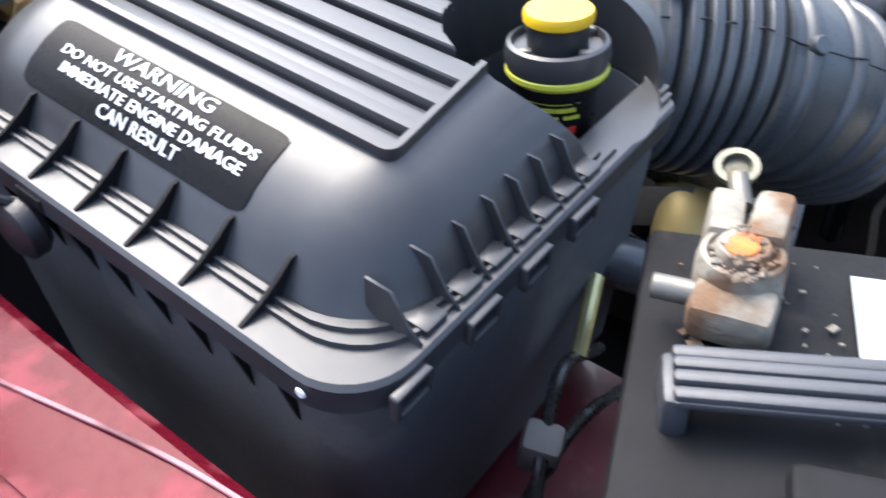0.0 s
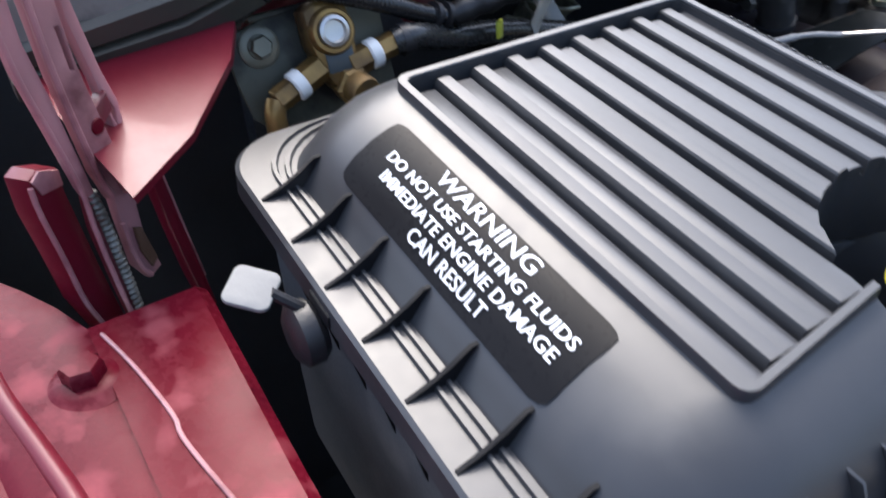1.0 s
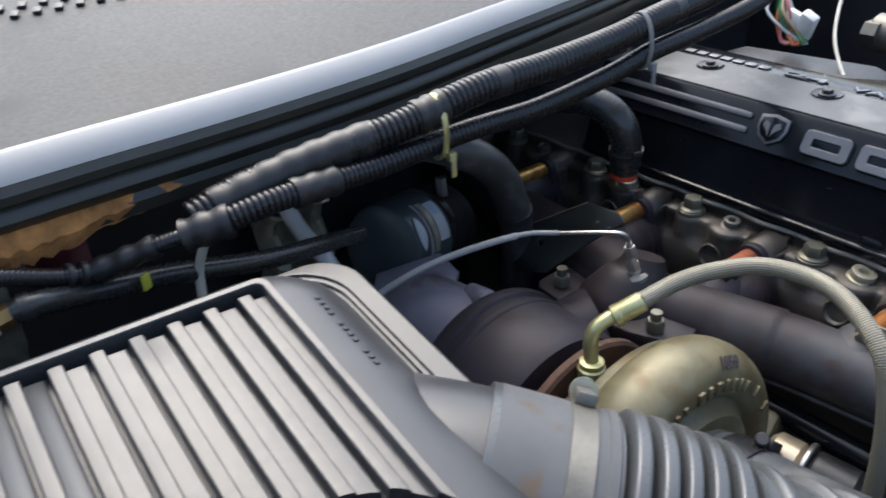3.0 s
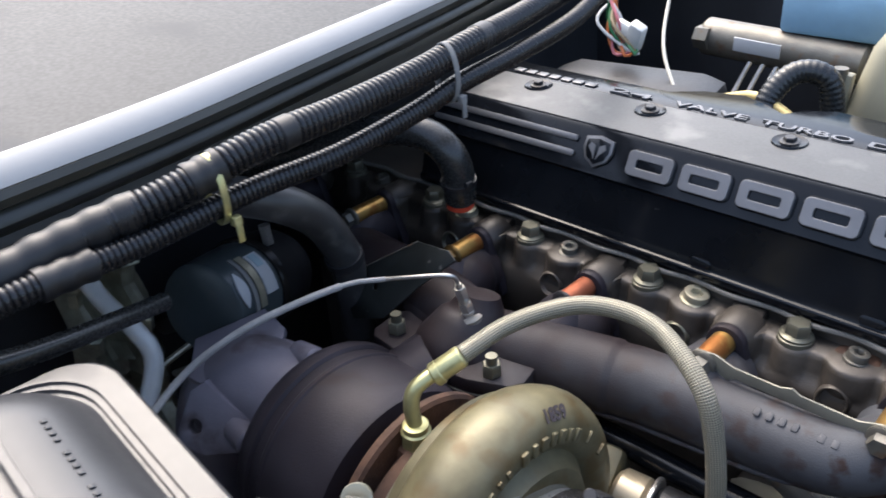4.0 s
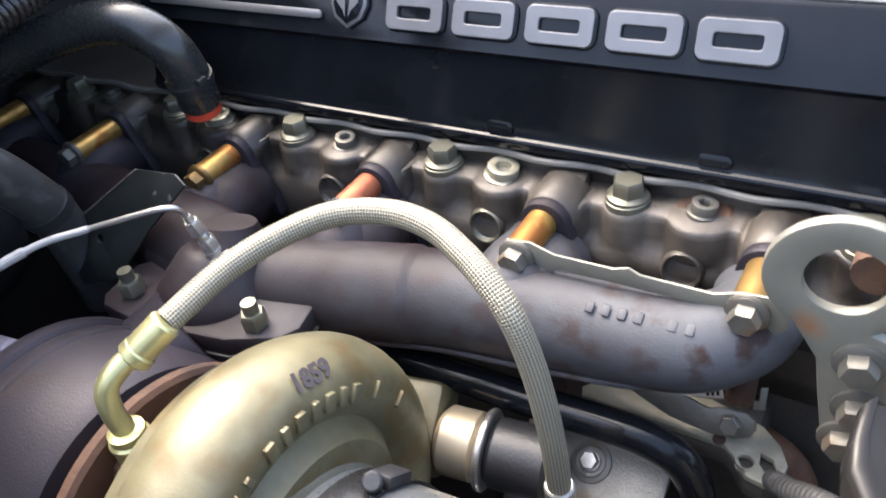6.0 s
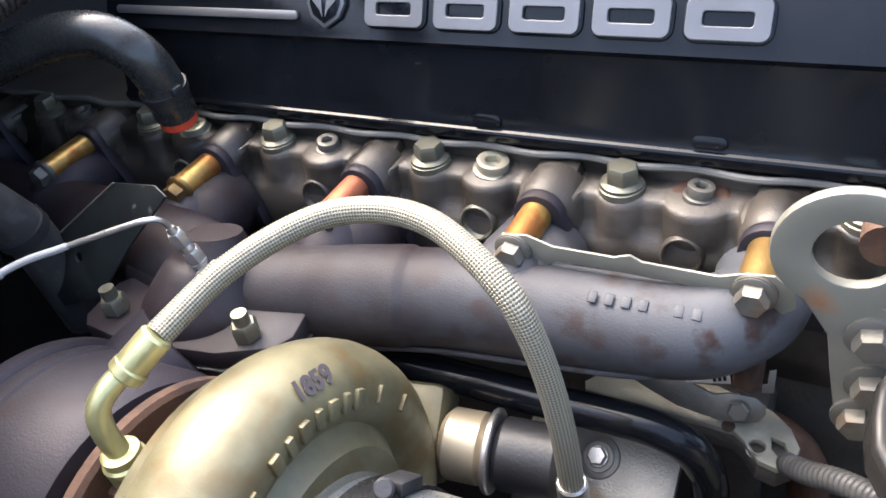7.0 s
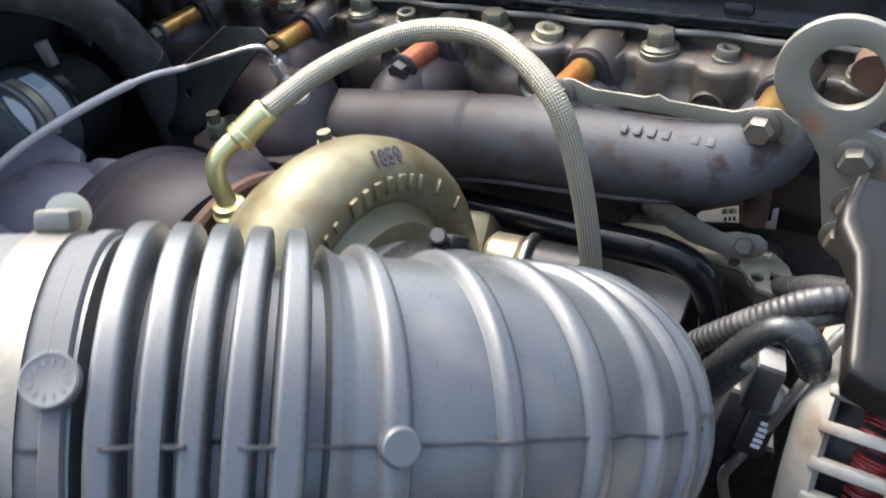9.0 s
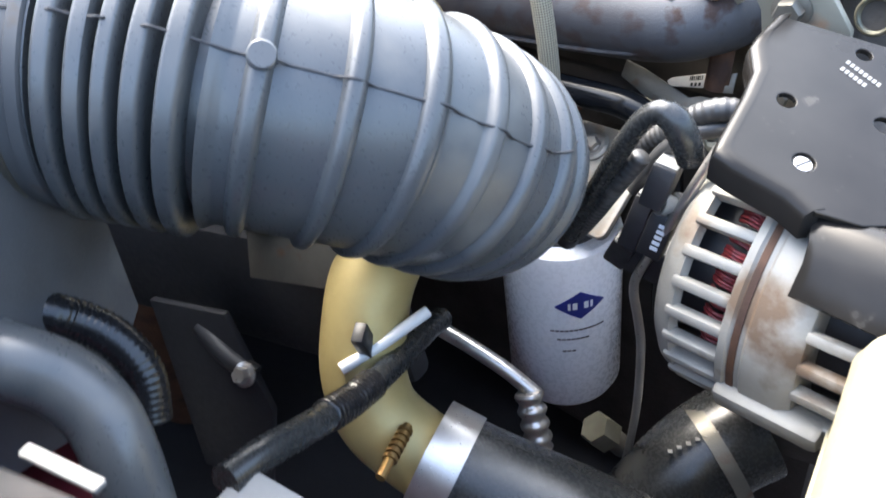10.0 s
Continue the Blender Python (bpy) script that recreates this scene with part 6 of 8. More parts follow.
def build_rear_parts():
    t = thing("coolant_hose", (-0.47, 0.82, 1.14), "thick black hose with a red ring at the head", "hose")
    part("hose", Shape().tube([(-0.4715, 0.823, 1.160), (-0.467, 0.818, 1.185), (-0.472, 0.813, 1.208), (-0.495, 0.806, 1.2235), (-0.53, 0.79, 1.224), (-0.58, 0.76, 1.21), (-0.66, 0.70, 1.18)], 0.0148, 24, 0.004), RUBBER_BLACK, t)
    part("red_ring", Shape().rod((-0.4725, 0.824, 1.151), (-0.4713, 0.8228, 1.1625), 0.0132, seg=26, bevel=0.001), RED_RING, t, "bright red plastic ring")
    s = Shape().lathe([(0.0152, -0.0025), (0.0165, -0.0025), (0.0165, 0.0025), (0.0152, 0.0025)], axis_pose((-0.4675, 0.8185, 1.180), (0.1, -0.2, 1)), 26)
    s.box((0.005, 0.008, 0.006), Matrix.Translation((-0.452, 0.815, 1.182)), 0.001)
    part("spring_clip", s, PLASTIC_DARK, t)
    t = thing("vent_hose", (-0.46, 0.68, 1.09), "bent black rubber hose dropping behind the turbocharger", "hose")
    # paler conduit colour brings the light on this black rubber hose
    part("hose", Shape().tube([(-0.56, 0.56, 1.235), (-0.51, 0.598, 1.240), (-0.484, 0.634, 1.228), (-0.482, 0.668, 1.200), (-0.488, 0.691, 1.163), (-0.493, 0.702, 1.132), (-0.50, 0.710, 1.06)], 0.0152, 24, 0.004), CONDUIT, t)
    part("clamp", Shape().lathe([(0.0158, -0.004), (0.017, -0.004), (0.017, 0.004), (0.0158, 0.004)], axis_pose((-0.4905, 0.697, 1.148), (0.15, -0.33, 1)), 26), PLASTIC_DARK, t)
    t = thing("heat_shield", (-0.45, 0.70, 1.10), "small black steel bracket with a bare edge beside the manifold", "bracket")
    hm = basis((-0.4373, 0.7354, 1.1635), (1, 0, 0), (0, 0.6, 1))
    out = [(0.0009, 0.0009), (0.0348, 0.0036), (0.0445, -0.0017), (0.0163, -0.034), (-0.0101, -0.0718), (-0.0426, -0.0847), (-0.0757, -0.0592)]
    part("plate", Shape().plate(out, 0.0020, hm, [circle(0.0030, 14, -0.030, -0.050)], 0.0006), CAN_DARK, t)
    part("bare_edge", Shape().rod(hm @ Vector((*out[0], 0.002)), hm @ Vector((*out[-1], 0.002)), 0.0006, seg=8), STEEL_DULL, t)
    # accumulator canister
    t = thing("accumulator", (-0.62, 0.65, 0.98), "black metal canister with a silver label and strap", "canister")
    way = Vector((-0.374, 0.904, -0.214)).normalized()
    m = axis_pose(tuple(Vector((-0.5685, 0.6415, 1.1152)) - way * 0.047), tuple(way))
    side = m.inverted().to_3x3() @ Vector((1.05, 0.0, 0.75))
    a0 = math.degrees(math.atan2(side.y, side.x))
    part("drum", Shape().lathe([(0.018, -0.0145), (0.036, -0.0140), (0.0392, -0.0125), (0.0400, -0.0100), (0.0420, 0.044), (0.030, 0.045)], m, 48), CAN_TEAL, t)
    part("rim", Shape().lathe([(0.0415, 0.0425), (0.0440, 0.0430), (0.0451, 0.0450), (0.0438, 0.0472), (0.0446, 0.0490), (0.0451, 0.0505), (0.0435, 0.0525), (0.041, 0.053)], m, 56), HAIR_STEEL, t)
    part("dome", Shape().lathe([(0.0425, 0.0520), (0.0430, 0.075), (0.041, 0.092), (0.034, 0.105), (0.020, 0.112), (0.0, 0.114)], m, 48), BATTERY, t)

    def patch(z0, z1, half, lift, shift=0.0, narrow=0.0):
        rr = []
        for r in (0.0409, 0.0409 + lift):
            ring = [(radians(a0 + shift + d), z0 + narrow * (d / half) ** 2) for d in np.linspace(-half, half, 7)]
            ring += [(radians(a0 + shift + d), z1 - narrow * (d / half) ** 2) for d in np.linspace(half, -half, 7)]
            rr.append([m @ Vector(((r + 0.00002 + 0.0000192 * z * 1000) * math.cos(a), (r + 0.00002 + 0.0000192 * z * 1000) * math.sin(a), z)) for a, z in ring])
        return Shape().join(rr[0] + rr[1], [(13 - i, 12 - i, i + 1, i) for i in range(6)] + [(i + 14, i + 15, 26 - i, 27 - i) for i in range(6)] + [(i, (i + 1) % 14, (i + 1) % 14 + 14, i + 14) for i in range(14)])

    part("silver_label", patch(0.0215, 0.0375, 27, 0.0008, -4), PAPER, t, "silver-white paper label")
    part("label_bar", patch(0.0250, 0.0340, 9, 0.0012, -20), PAPER_BLUE, t)
    part("strap", patch(0.0110, 0.0190, 34, 0.0012), PALE_STEEL, t)
    part("strap", patch(0.0040, 0.0085, 36, 0.0012), GREY_TAB, t)
    part("white_pad", patch(-0.0110, 0.0010, 22, 0.0012, 4, 0.0056), PAPER, t, "pale oval pad")
    arm = [(-0.560, 0.6353, 1.1196), (-0.560, 0.6255, 1.1053), (-0.560, 0.6060, 1.1000), (-0.560, 0.5870, 1.0955), (-0.560, 0.5554, 1.0886), (-0.560, 0.5450, 1.0858), (-0.560, 0.5418, 1.0927)]
    part("strap_arm", Shape().tube(arm, 0.0030, 10, 0.003), PALE_STEEL, t, "pale plated strap arm")
    part("switch", Shape().rod((-0.560, 0.668, 1.150), (-0.562, 0.668, 1.168), 0.0055, seg=6), STEEL, t)
    t = thing("flange_bolts", (-0.57, 0.58, 1.08), "black plastic clip and bracket behind the exhaust elbow", "bracket")
    part("clip", Shape().box((0.05, 0.022, 0.02), pose(-0.60, 0.588, 1.098, 20, -25, 20), 0.004), PLASTIC_DARK, t)
    part("rod", Shape().tube([(-0.585, 0.565, 1.055), (-0.565, 0.578, 1.068), (-0.548, 0.60, 1.088), (-0.555, 0.625, 1.105)], 0.003, 10, 0.003), STEEL_DULL, t)
    part("white_plug", Shape().rod((-0.572, 0.590, 1.094), (-0.556, 0.594, 1.098), 0.009, seg=16, bevel=0.001), GREY_TAB, t)
    t = thing("refrigerant_pipe", (-0.53, 0.52, 1.05), "bent bare aluminium pipe by the firewall", "pipe")
    part("pipe", Shape().tube([(-0.60, 0.515, 1.20), (-0.568, 0.520, 1.165), (-0.545, 0.529, 1.142), (-0.533, 0.533, 1.120), (-0.525, 0.52, 1.095), (-0.515, 0.49, 1.06), (-0.505, 0.46, 1.02)], 0.0075, 16, 0.003), BARE_ALUMINIUM, t)
    part("black_sleeve", Shape().tube([(-0.511, 0.478, 1.046), (-0.505, 0.46, 1.02), (-0.50, 0.44, 0.99)], 0.0105, 16, 0.004), RUBBER_BLACK, t)
    # crumpled foil shield
    rnd = random.Random(7)
    n = 16
    v = []
    for i in range(n):
        for j in range(n):
            y, z = 0.505 + 0.075 * i / (n - 1), 0.97 + 0.195 * j / (n - 1)
            v.append((-0.63 + 0.012 * rnd.random() + 0.02 * math.sin(i * 0.7) + 0.01 * math.sin(j * 1.3), y, z))
    v += [(x - 0.004, y, z) for x, y, z in v]
    f = [(i * n + j, (i + 1) * n + j, (i + 1) * n + j + 1, i * n + j + 1) for i in range(n - 1) for j in range(n - 1)]
    t = thing("foil_shield", (-0.63, 0.54, 0.97), "crumpled foil heat shield on the firewall", "heat shield")
    part("foil_sheet", Shape().join(v, f + [tuple(k + n * n for k in q[::-1]) for q in f]), FOIL, t, sharp=15)
    part("folded_edge", Shape().tube([v[i * n + n - 1] for i in range(n)], 0.0022, 8, 0.006), FOIL, t)
    part("bottom_edge", Shape().tube([v[i * n] for i in range(n)], 0.0022, 8, 0.006), FOIL, t)
    t = thing("downpipe", (-0.46, 0.5, 0.6), "rusty exhaust downpipe below the turbocharger", "exhaust pipe")
    part("pipe", Shape().tube([(-0.53, 0.57, 0.99), (-0.53, 0.56, 0.9), (-0.56, 0.55, 0.75), (-0.62, 0.56, 0.6)], 0.045, 24, 0.01), RUST, t)


def build_far_side():
    t = thing("wiring_plug", (-0.48, 1.1, 1.2), "white plug with coloured wires behind the valve cover", "connector")
    part("plug", Shape().box((0.018, 0.012, 0.034), pose(-0.464, 1.10, 1.246, 20, 25, 0), 0.003), WHITE_PLASTIC, t)
    part("plug", Shape().box((0.026, 0.010, 0.014), pose(-0.476, 1.10, 1.252, 0, 20, 0), 0.003), WHITE_PLASTIC, t)
    rnd = random.Random(2)
    for i in range(12):
        a = (-0.515 + 0.016 * rnd.random(), 1.10 + 0.03 * rnd.random(), 1.285)
        b = (-0.51 + 0.03 * rnd.random(), 1.09 + 0.02 * rnd.random(), 1.25 + 0.01 * rnd.random())
        c = (-0.485 + 0.03 * rnd.random(), 1.085 + 0.02 * rnd.random(), 1.225 + 0.006 * rnd.random())
        part("wire", Shape().tube([a, b, c, (-0.462, 1.10, 1.232)], 0.0018, 8, 0.005), WIRES[i % 5], t)
    t = thing("brake_cylinder", (-0.37, 1.25, 1.15), "grey brake master cylinder with a blue-capped reservoir", "master cylinder")
    part("bore", Shape().rod((-0.46, 1.25, 1.213), (-0.27, 1.25, 1.207), 0.022, seg=26, bevel=0.004), STEEL_DULL, t)
    part("end_boss", Shape().rod((-0.462, 1.235, 1.215), (-0.445, 1.235, 1.215), 0.014, seg=6), STEEL_DULL, t)
    part("reservoir", Shape().box((0.12, 0.06, 0.05), pose(-0.31, 1.27, 1.255), 0.008), BLUE_CAP, t, "pale blue reservoir")
    part("plate", Shape().box((0.055, 0.002, 0.016), pose(-0.385, 1.2275, 1.214, 5, 2, 0), 0.0005), PAPER, t)
    for k in range(3):
        x = -0.40 + 0.016 * k
        part("brake_line", Shape().tube([(x + 0.006, 1.238, 1.195), (x, 1.225, 1.17), (x - 0.006, 1.20, 1.13), (x - 0.01, 1.15, 1.05)], 0.0028, 10, 0.005), STEEL, t)
    t = thing("dipstick_cable", (-0.44, 1.1, 1.2), "thin pale cable behind the valve cover", "cable")
    part("cable", Shape().tube([(-0.47, 1.20, 1.34), (-0.455, 1.15, 1.28), (-0.43, 1.10, 1.24), (-0.39, 1.06, 1.21), (-0.36, 1.04, 1.19)], 0.0018, 10, 0.004), CREAM_HOSE, t)
    t = thing("breather_hose", (-0.28, 1.04, 1.15), "black convoluted hose and gold pipe behind the cover", "hose")
    part("hose", Shape().tube([(-0.285, 1.03, 1.19), (-0.29, 1.045, 1.225), (-0.275, 1.065, 1.248), (-0.25, 1.075, 1.243), (-0.24, 1.08, 1.20)], loom_radius(0.0105, 0.005, 0.05), 18, 0.0012), RUBBER_BLACK, t, sharp=80)
    part("gold_pipe", Shape().tube([(-0.34, 1.06, 1.212), (-0.31, 1.055, 1.222), (-0.285, 1.045, 1.222), (-0.255, 1.035, 1.21), (-0.24, 1.03, 1.19)], 0.0052, 14, 0.004), GOLD_PIPE, t)
    t = thing("coolant_tank", (-0.19, 1.12, 1.0), "off-white plastic tank across the engine bay", "tank")
    s = Shape()
    rings = []
    for z, x0, x1, y0, y1 in ((1.05, -0.247, -0.10, 1.105, 1.26), (1.20, -0.245, -0.115, 1.10, 1.25), (1.265, -0.232, -0.125, 1.105, 1.245), (1.285, -0.222, -0.135, 1.115, 1.235)):
        rings.append([(x, y, z) for x, y in round_rect((x1 - x0) / 2, (y1 - y0) / 2, 0.02, 5, (x0 + x1) / 2, (y0 + y1) / 2)])
    part("tank_body", s.loft(rings), CREAM, t)
    part("strap_bolt", Shape().rod((-0.252, 1.108, 1.225), (-0.252, 1.108, 1.245), 0.007, seg=12), STEEL_DULL, t)
    part("seam_flange", Shape().box((0.008, 0.012, 0.16), pose(-0.2485, 1.112, 1.16, 0, 3, 0), 0.002), CREAM, t)
    single("far_duct", Shape().box((0.12, 0.10, 0.10), pose(-0.06, 1.14, 1.16, 0, 10, 0), 0.02), PLASTIC_DARK, "dark plastic housing beside the tank", "housing")
    single("far_harness", Shape().box((0.20, 0.12, 0.10), pose(-0.45, 1.07, 1.165, 0, 0, 10), 0.03), PLASTIC_DARK, "dark covered wiring box behind the engine", "wiring box")


# ---- front of the engine ----
def build_lifting_eye():
    t = thing("lifting_eye", (-0.045, 0.772, 1.06), "grey steel lifting eye bolted to the engine", "lifting eye")
    m = basis((-0.045, 0.774, 1.1675), (1, 0.10, 0), (0, 0, 1))
    out = [(0.0305 * math.cos(a), 0.0300 * math.sin(a)) for a in np.radians(np.arange(-60, 241, 10))]
    out += [(-0.004, -0.045), (-0.001, -0.065), (0.004, -0.095), (0.012, -0.108), (0.045, -0.108), (0.045, -0.05), (0.034, -0.034)]
    part("plate", Shape().plate(out, 0.006, m, [circle(0.0165, 26, 0.002, 0.0)], 0.0012), ZINC_GREY, t)
    for u, v in ((0.013, -0.042), (0.016, -0.070), (0.013, -0.092)):
        s = Shape()
        hex_head(s, m @ pose(u, v, 0.006, 0, 0, 10), 0.014, 0.010, 0.011)
        part("plate_bolt", s, STEEL_DULL, t)
    part("rear_boss", Shape().rod((-0.033, 0.80, 1.165), (-0.033, 0.78, 1.165), 0.010, seg=18), RUST, t)


def build_side_bracket():
    t = thing("cooler_housing", (-0.13, 0.80, 0.90), "dirty cast alloy cooler housing below the manifold", "housing")
    part("casting", Shape().box((0.105, 0.055, 0.115), pose(-0.124, 0.822, 0.956), 0.008), IRON_BLOCK, t, "dark oily lower casting")
    top = [(-0.1685, 0.7815), (-0.1712, 0.788), (-0.166, 0.794), (-0.155, 0.798), (-0.10, 0.808), (-0.070, 0.8000), (-0.0585, 0.7905), (-0.0523, 0.779), (-0.0535, 0.769), (-0.0605, 0.7625), (-0.0705, 0.7645), (-0.0790, 0.7745), (-0.0850, 0.7792)]
    slots = [circle(0.0042, 16, -0.0725, 0.7735), [(-0.0665, 0.7815), (-0.0600, 0.7800), (-0.0570, 0.7735), (-0.0600, 0.7690), (-0.0655, 0.7745)]]
    part("gasket_plate", Shape().plate(top, 0.0045, pose(0, 0, 1.0255), slots, 0.0010), ALLOY_DULL, t, "dull grey flange plate with a holed ear")
    part("lower_flange", Shape().plate([(x * 0.985 - 0.0016, y * 0.99 + 0.0084) for x, y in top], 0.012, pose(0, 0, 1.0125), (), 0.0015), IRON_BLOCK, t)
    part("rust_mark", Shape().lathe([(0.0, 0.0002), (0.0036, 0.0002), (0.0036, -0.0004)], pose(-0.0885, 0.7815, 1.0301), 14), RUST, t)
    cm = basis((-0.1525, 0.7535, 1.0095), (1, 0, 0.02), (0, 0.85, 0.52))
    part("cover_plate", Shape().plate(round_rect(0.0445, 0.040, 0.006, 5, 0.0, -0.022), 0.006, cm @ Matrix.Translation((0, 0, -0.0085)), (), 0.0012), ALLOY, t)
    part("boss", Shape().lathe([(0.0125, -0.003), (0.0120, -0.001), (0.0095, 0.0), (0.0085, -0.0012), (0.0, -0.0012)], cm, 32), ALLOY, t)
    s = Shape()
    hex_head(s, cm @ pose(0, 0, -0.0012, 0, 0, 12), 0.0098, 0.006, 0.0062)
    part("boss_bolt", s, STEEL, t)
    out = [(-0.046, 0.014), (-0.030, 0.0115), (-0.022, 0.0095), (0.0075, 0.0022), (0.0143, 0.0052), (0.0277, 0.0066), (0.0330, 0.0035), (0.0341, -0.0010), (0.0318, -0.0058), (0.0250, -0.0092), (0.0120, -0.0110), (-0.010, -0.0095), (-0.027, -0.0045), (-0.046, 0.002)]
    sm = basis((-0.105, 0.786, 1.045), (1, 0, -0.05), (0, 0.5, 0.86))
    part("lower_strap", Shape().plate(out, 0.0022, sm, (), 0.0006), STEEL_DULL, t)
    s = Shape()
    hex_head(s, sm @ pose(0.0212, -0.0022, 0.0022, 0, 0, 20), 0.0098, 0.0048, 0.0058)
    part("strap_bolt", s, STEEL_DULL, t)
    part("stud_sleeve", Shape().rod((-0.0815, 0.797, 1.0900), (-0.0825, 0.7925, 1.0545), 0.0074, seg=22, bevel=0.0006), RUST, t)
    part("edge_clip", Shape().plate([(-0.003, -0.0065), (0.003, -0.0055), (0.003, 0.0075), (-0.0005, 0.0065), (-0.0005, -0.001), (-0.003, -0.0015)], 0.0012, basis((-0.0717, 0.790, 1.0618), (1, 0.1, 0), (0, 0.4, 0.9)), (), 0.0003), STEEL_DULL, t)
    tm = basis((-0.1035, 0.7905, 1.0548), (0.0236, 0.0071, 0.0041), (0.0, 0.86, 0.5))
    part("paper_tag", Shape().plate([(-0.0125, 0.0015), (-0.0095, 0.0040), (0.0125, 0.0060), (0.0125, -0.0055), (-0.0095, -0.0030)], 0.0005, tm), GREY_TAB, t, "paper tag with a bar code")
    for k in range(7):
        part("tag_bar", Shape().box((0.0007 + 0.0005 * (k % 3 == 1), 0.0036, 0.0003), tm @ Matrix.Translation((0.0030 + 0.0013 * k, 0.0026, 0.0007))), LABEL_BLACK, t)
    for k in range(3):
        part("tag_bar", Shape().box((0.0016, 0.0026, 0.0003), tm @ Matrix.Translation((0.0046 + 0.0026 * k, -0.0026, 0.0007))), LABEL_BLACK, t)
    t = thing("coolant_pipe", (-0.17, 0.775, 0.9), "black coolant pipe bending down below the manifold", "pipe")
    part("pipe", Shape().tube([(-0.36, 0.752, 1.044), (-0.30, 0.752, 1.046), (-0.24, 0.752, 1.048), (-0.1815, 0.752, 1.0483), (-0.140, 0.752, 1.0500), (-0.1200, 0.752, 1.0490), (-0.1035, 0.7525, 1.0420), (-0.0940, 0.753, 1.027), (-0.0905, 0.754, 1.004), (-0.090, 0.757, 0.95), (-0.090, 0.76, 0.88)], 0.0098, 20, 0.003), GLOSS_BLACK, t)
    t = thing("rusty_bracket", (-0.06, 0.80, 0.97), "rusty cast bracket by the lifting eye", "bracket")
    part("arm", Shape().tube([(-0.10, 0.822, 0.995), (-0.070, 0.818, 0.990), (-0.052, 0.816, 0.975), (-0.046, 0.815, 0.945)], 0.012, 14, 0.004), RUST, t)


def build_alternator():
    t = thing("alternator", (0.03, 0.685, 0.94), "pale cast alternator with slots showing red windings", "alternator")
    c = Vector((0.002, 0.690, 1.014))
    ax = axis_pose(c, (1, 0, 0))
    part("core", Shape().lathe([(0.030, -0.018), (0.052, -0.017), (0.052, 0.085), (0.03, 0.086)], ax, 40), PLASTIC_DARK, t)
    for k in range(36):
        a = 2 * math.pi * k / 36
        p = Vector((0, math.cos(a) * 0.0600, math.sin(a) * 0.0600)) + c
        out, side = Vector((0, math.cos(a), math.sin(a))), Vector((0, -math.sin(a), math.cos(a)))
        s = Shape()
        for h in range(5):
            q = p + side * (0.0017 * (h - 2)) + out * (0.0012 * (h % 2))
            s.tube([q + Vector((0.003, 0, 0)) - side * 0.0012, q + Vector((0.009, 0, 0)) + out * 0.0035, q + Vector((0.017, 0, 0)) + side * 0.0012], 0.00105, 6, 0.003)
        part("winding", s, RED_WIRE, t)
    part("rear_ring", Shape().lathe([(0.040, -0.026), (0.062, -0.024), (0.069, -0.018), (0.0715, -0.010), (0.066, -0.008), (0.060, -0.016), (0.040, -0.020)], ax, 56), ALLOY_WHITE, t)
    part("stator_band", Shape().lathe([(0.066, 0.017), (0.0745, 0.018), (0.0750, 0.022), (0.0735, 0.0235), (0.0735, 0.030), (0.0752, 0.0315), (0.0752, 0.050), (0.072, 0.056), (0.066, 0.057)], ax, 64), ALLOY_WHITE, t)
    part("rust_line", Shape().lathe([(0.0734, 0.0238), (0.0742, 0.0240), (0.0742, 0.0275), (0.0734, 0.0277)], ax, 64), RUST, t)
    part("front_ring", Shape().lathe([(0.066, 0.088), (0.074, 0.086), (0.070, 0.097), (0.055, 0.102), (0.03, 0.103)], ax, 56), ALLOY_WHITE, t)
    for k in range(27):
        a = 2 * math.pi * k / 27
        for x0, x1 in ((-0.013, 0.020), (0.055, 0.089)):
            m = Matrix.Translation(c + Vector(((x0 + x1) / 2, 0, 0))) @ pose(0, 0, 0, math.degrees(a), 0, 0) @ Matrix.Translation((0, 0, 0.0695))
            part("fin", Shape().box((x1 - x0, 0.0058, 0.008), m, 0.0016), ALLOY_WHITE, t)
    for a in (200, 265):
        m = Matrix.Translation(c) @ pose(0, 0, 0, a - 90, 0, 0)
        part("through_bolt_lug", Shape().box((0.055, 0.016, 0.014), m @ Matrix.Translation((0.046, 0, 0.074)), 0.004), ALLOY_WHITE, t)
    # rear electrics
    for p, sz in (((-0.0385, 0.656, 1.072), (0.013, 0.020, 0.024)), ((-0.0385, 0.656, 1.040), (0.014, 0.016, 0.026)), ((-0.052, 0.660, 1.043), (0.011, 0.024, 0.032)), ((-0.048, 0.668, 1.012), (0.030, 0.030, 0.018))):
        block = part("rear_block", Shape().box(sz, pose(*p, -14, 14, 12), 0.0015), PLASTIC_DARK, t)
        part("block_rim", Shape().box((sz[0] * 0.9, sz[1] * 0.9, 0.0016), pose(*p, -14, 14, 12) @ Matrix.Translation((0, 0, sz[2] / 2 + 0.0004)), 0.0006), GREY_TAB, block)
    s = Shape()
    bm = pose(-0.0385, 0.656, 1.040, -14, 14, 12) @ Matrix.Translation((0, -0.0082, 0))
    for k in range(5):
        s.box((0.0042, 0.0006, 0.0020), bm @ pose(0.0018, 0, 0.0075 - 0.0034 * k))
    part("printed_bars", s, WHITE_INK, t)
    s = Shape().lathe([(0.0072, 0), (0.0072, 0.003), (0.005, 0.004), (0.005, 0.008), (0.0065, 0.0085), (0.0065, 0.012)], axis_pose((-0.0305, 0.661, 1.0575), (-0.5, -0.75, 0.4)), 18)
    part("terminal_nut", s, ALLOY_WHITE, t)
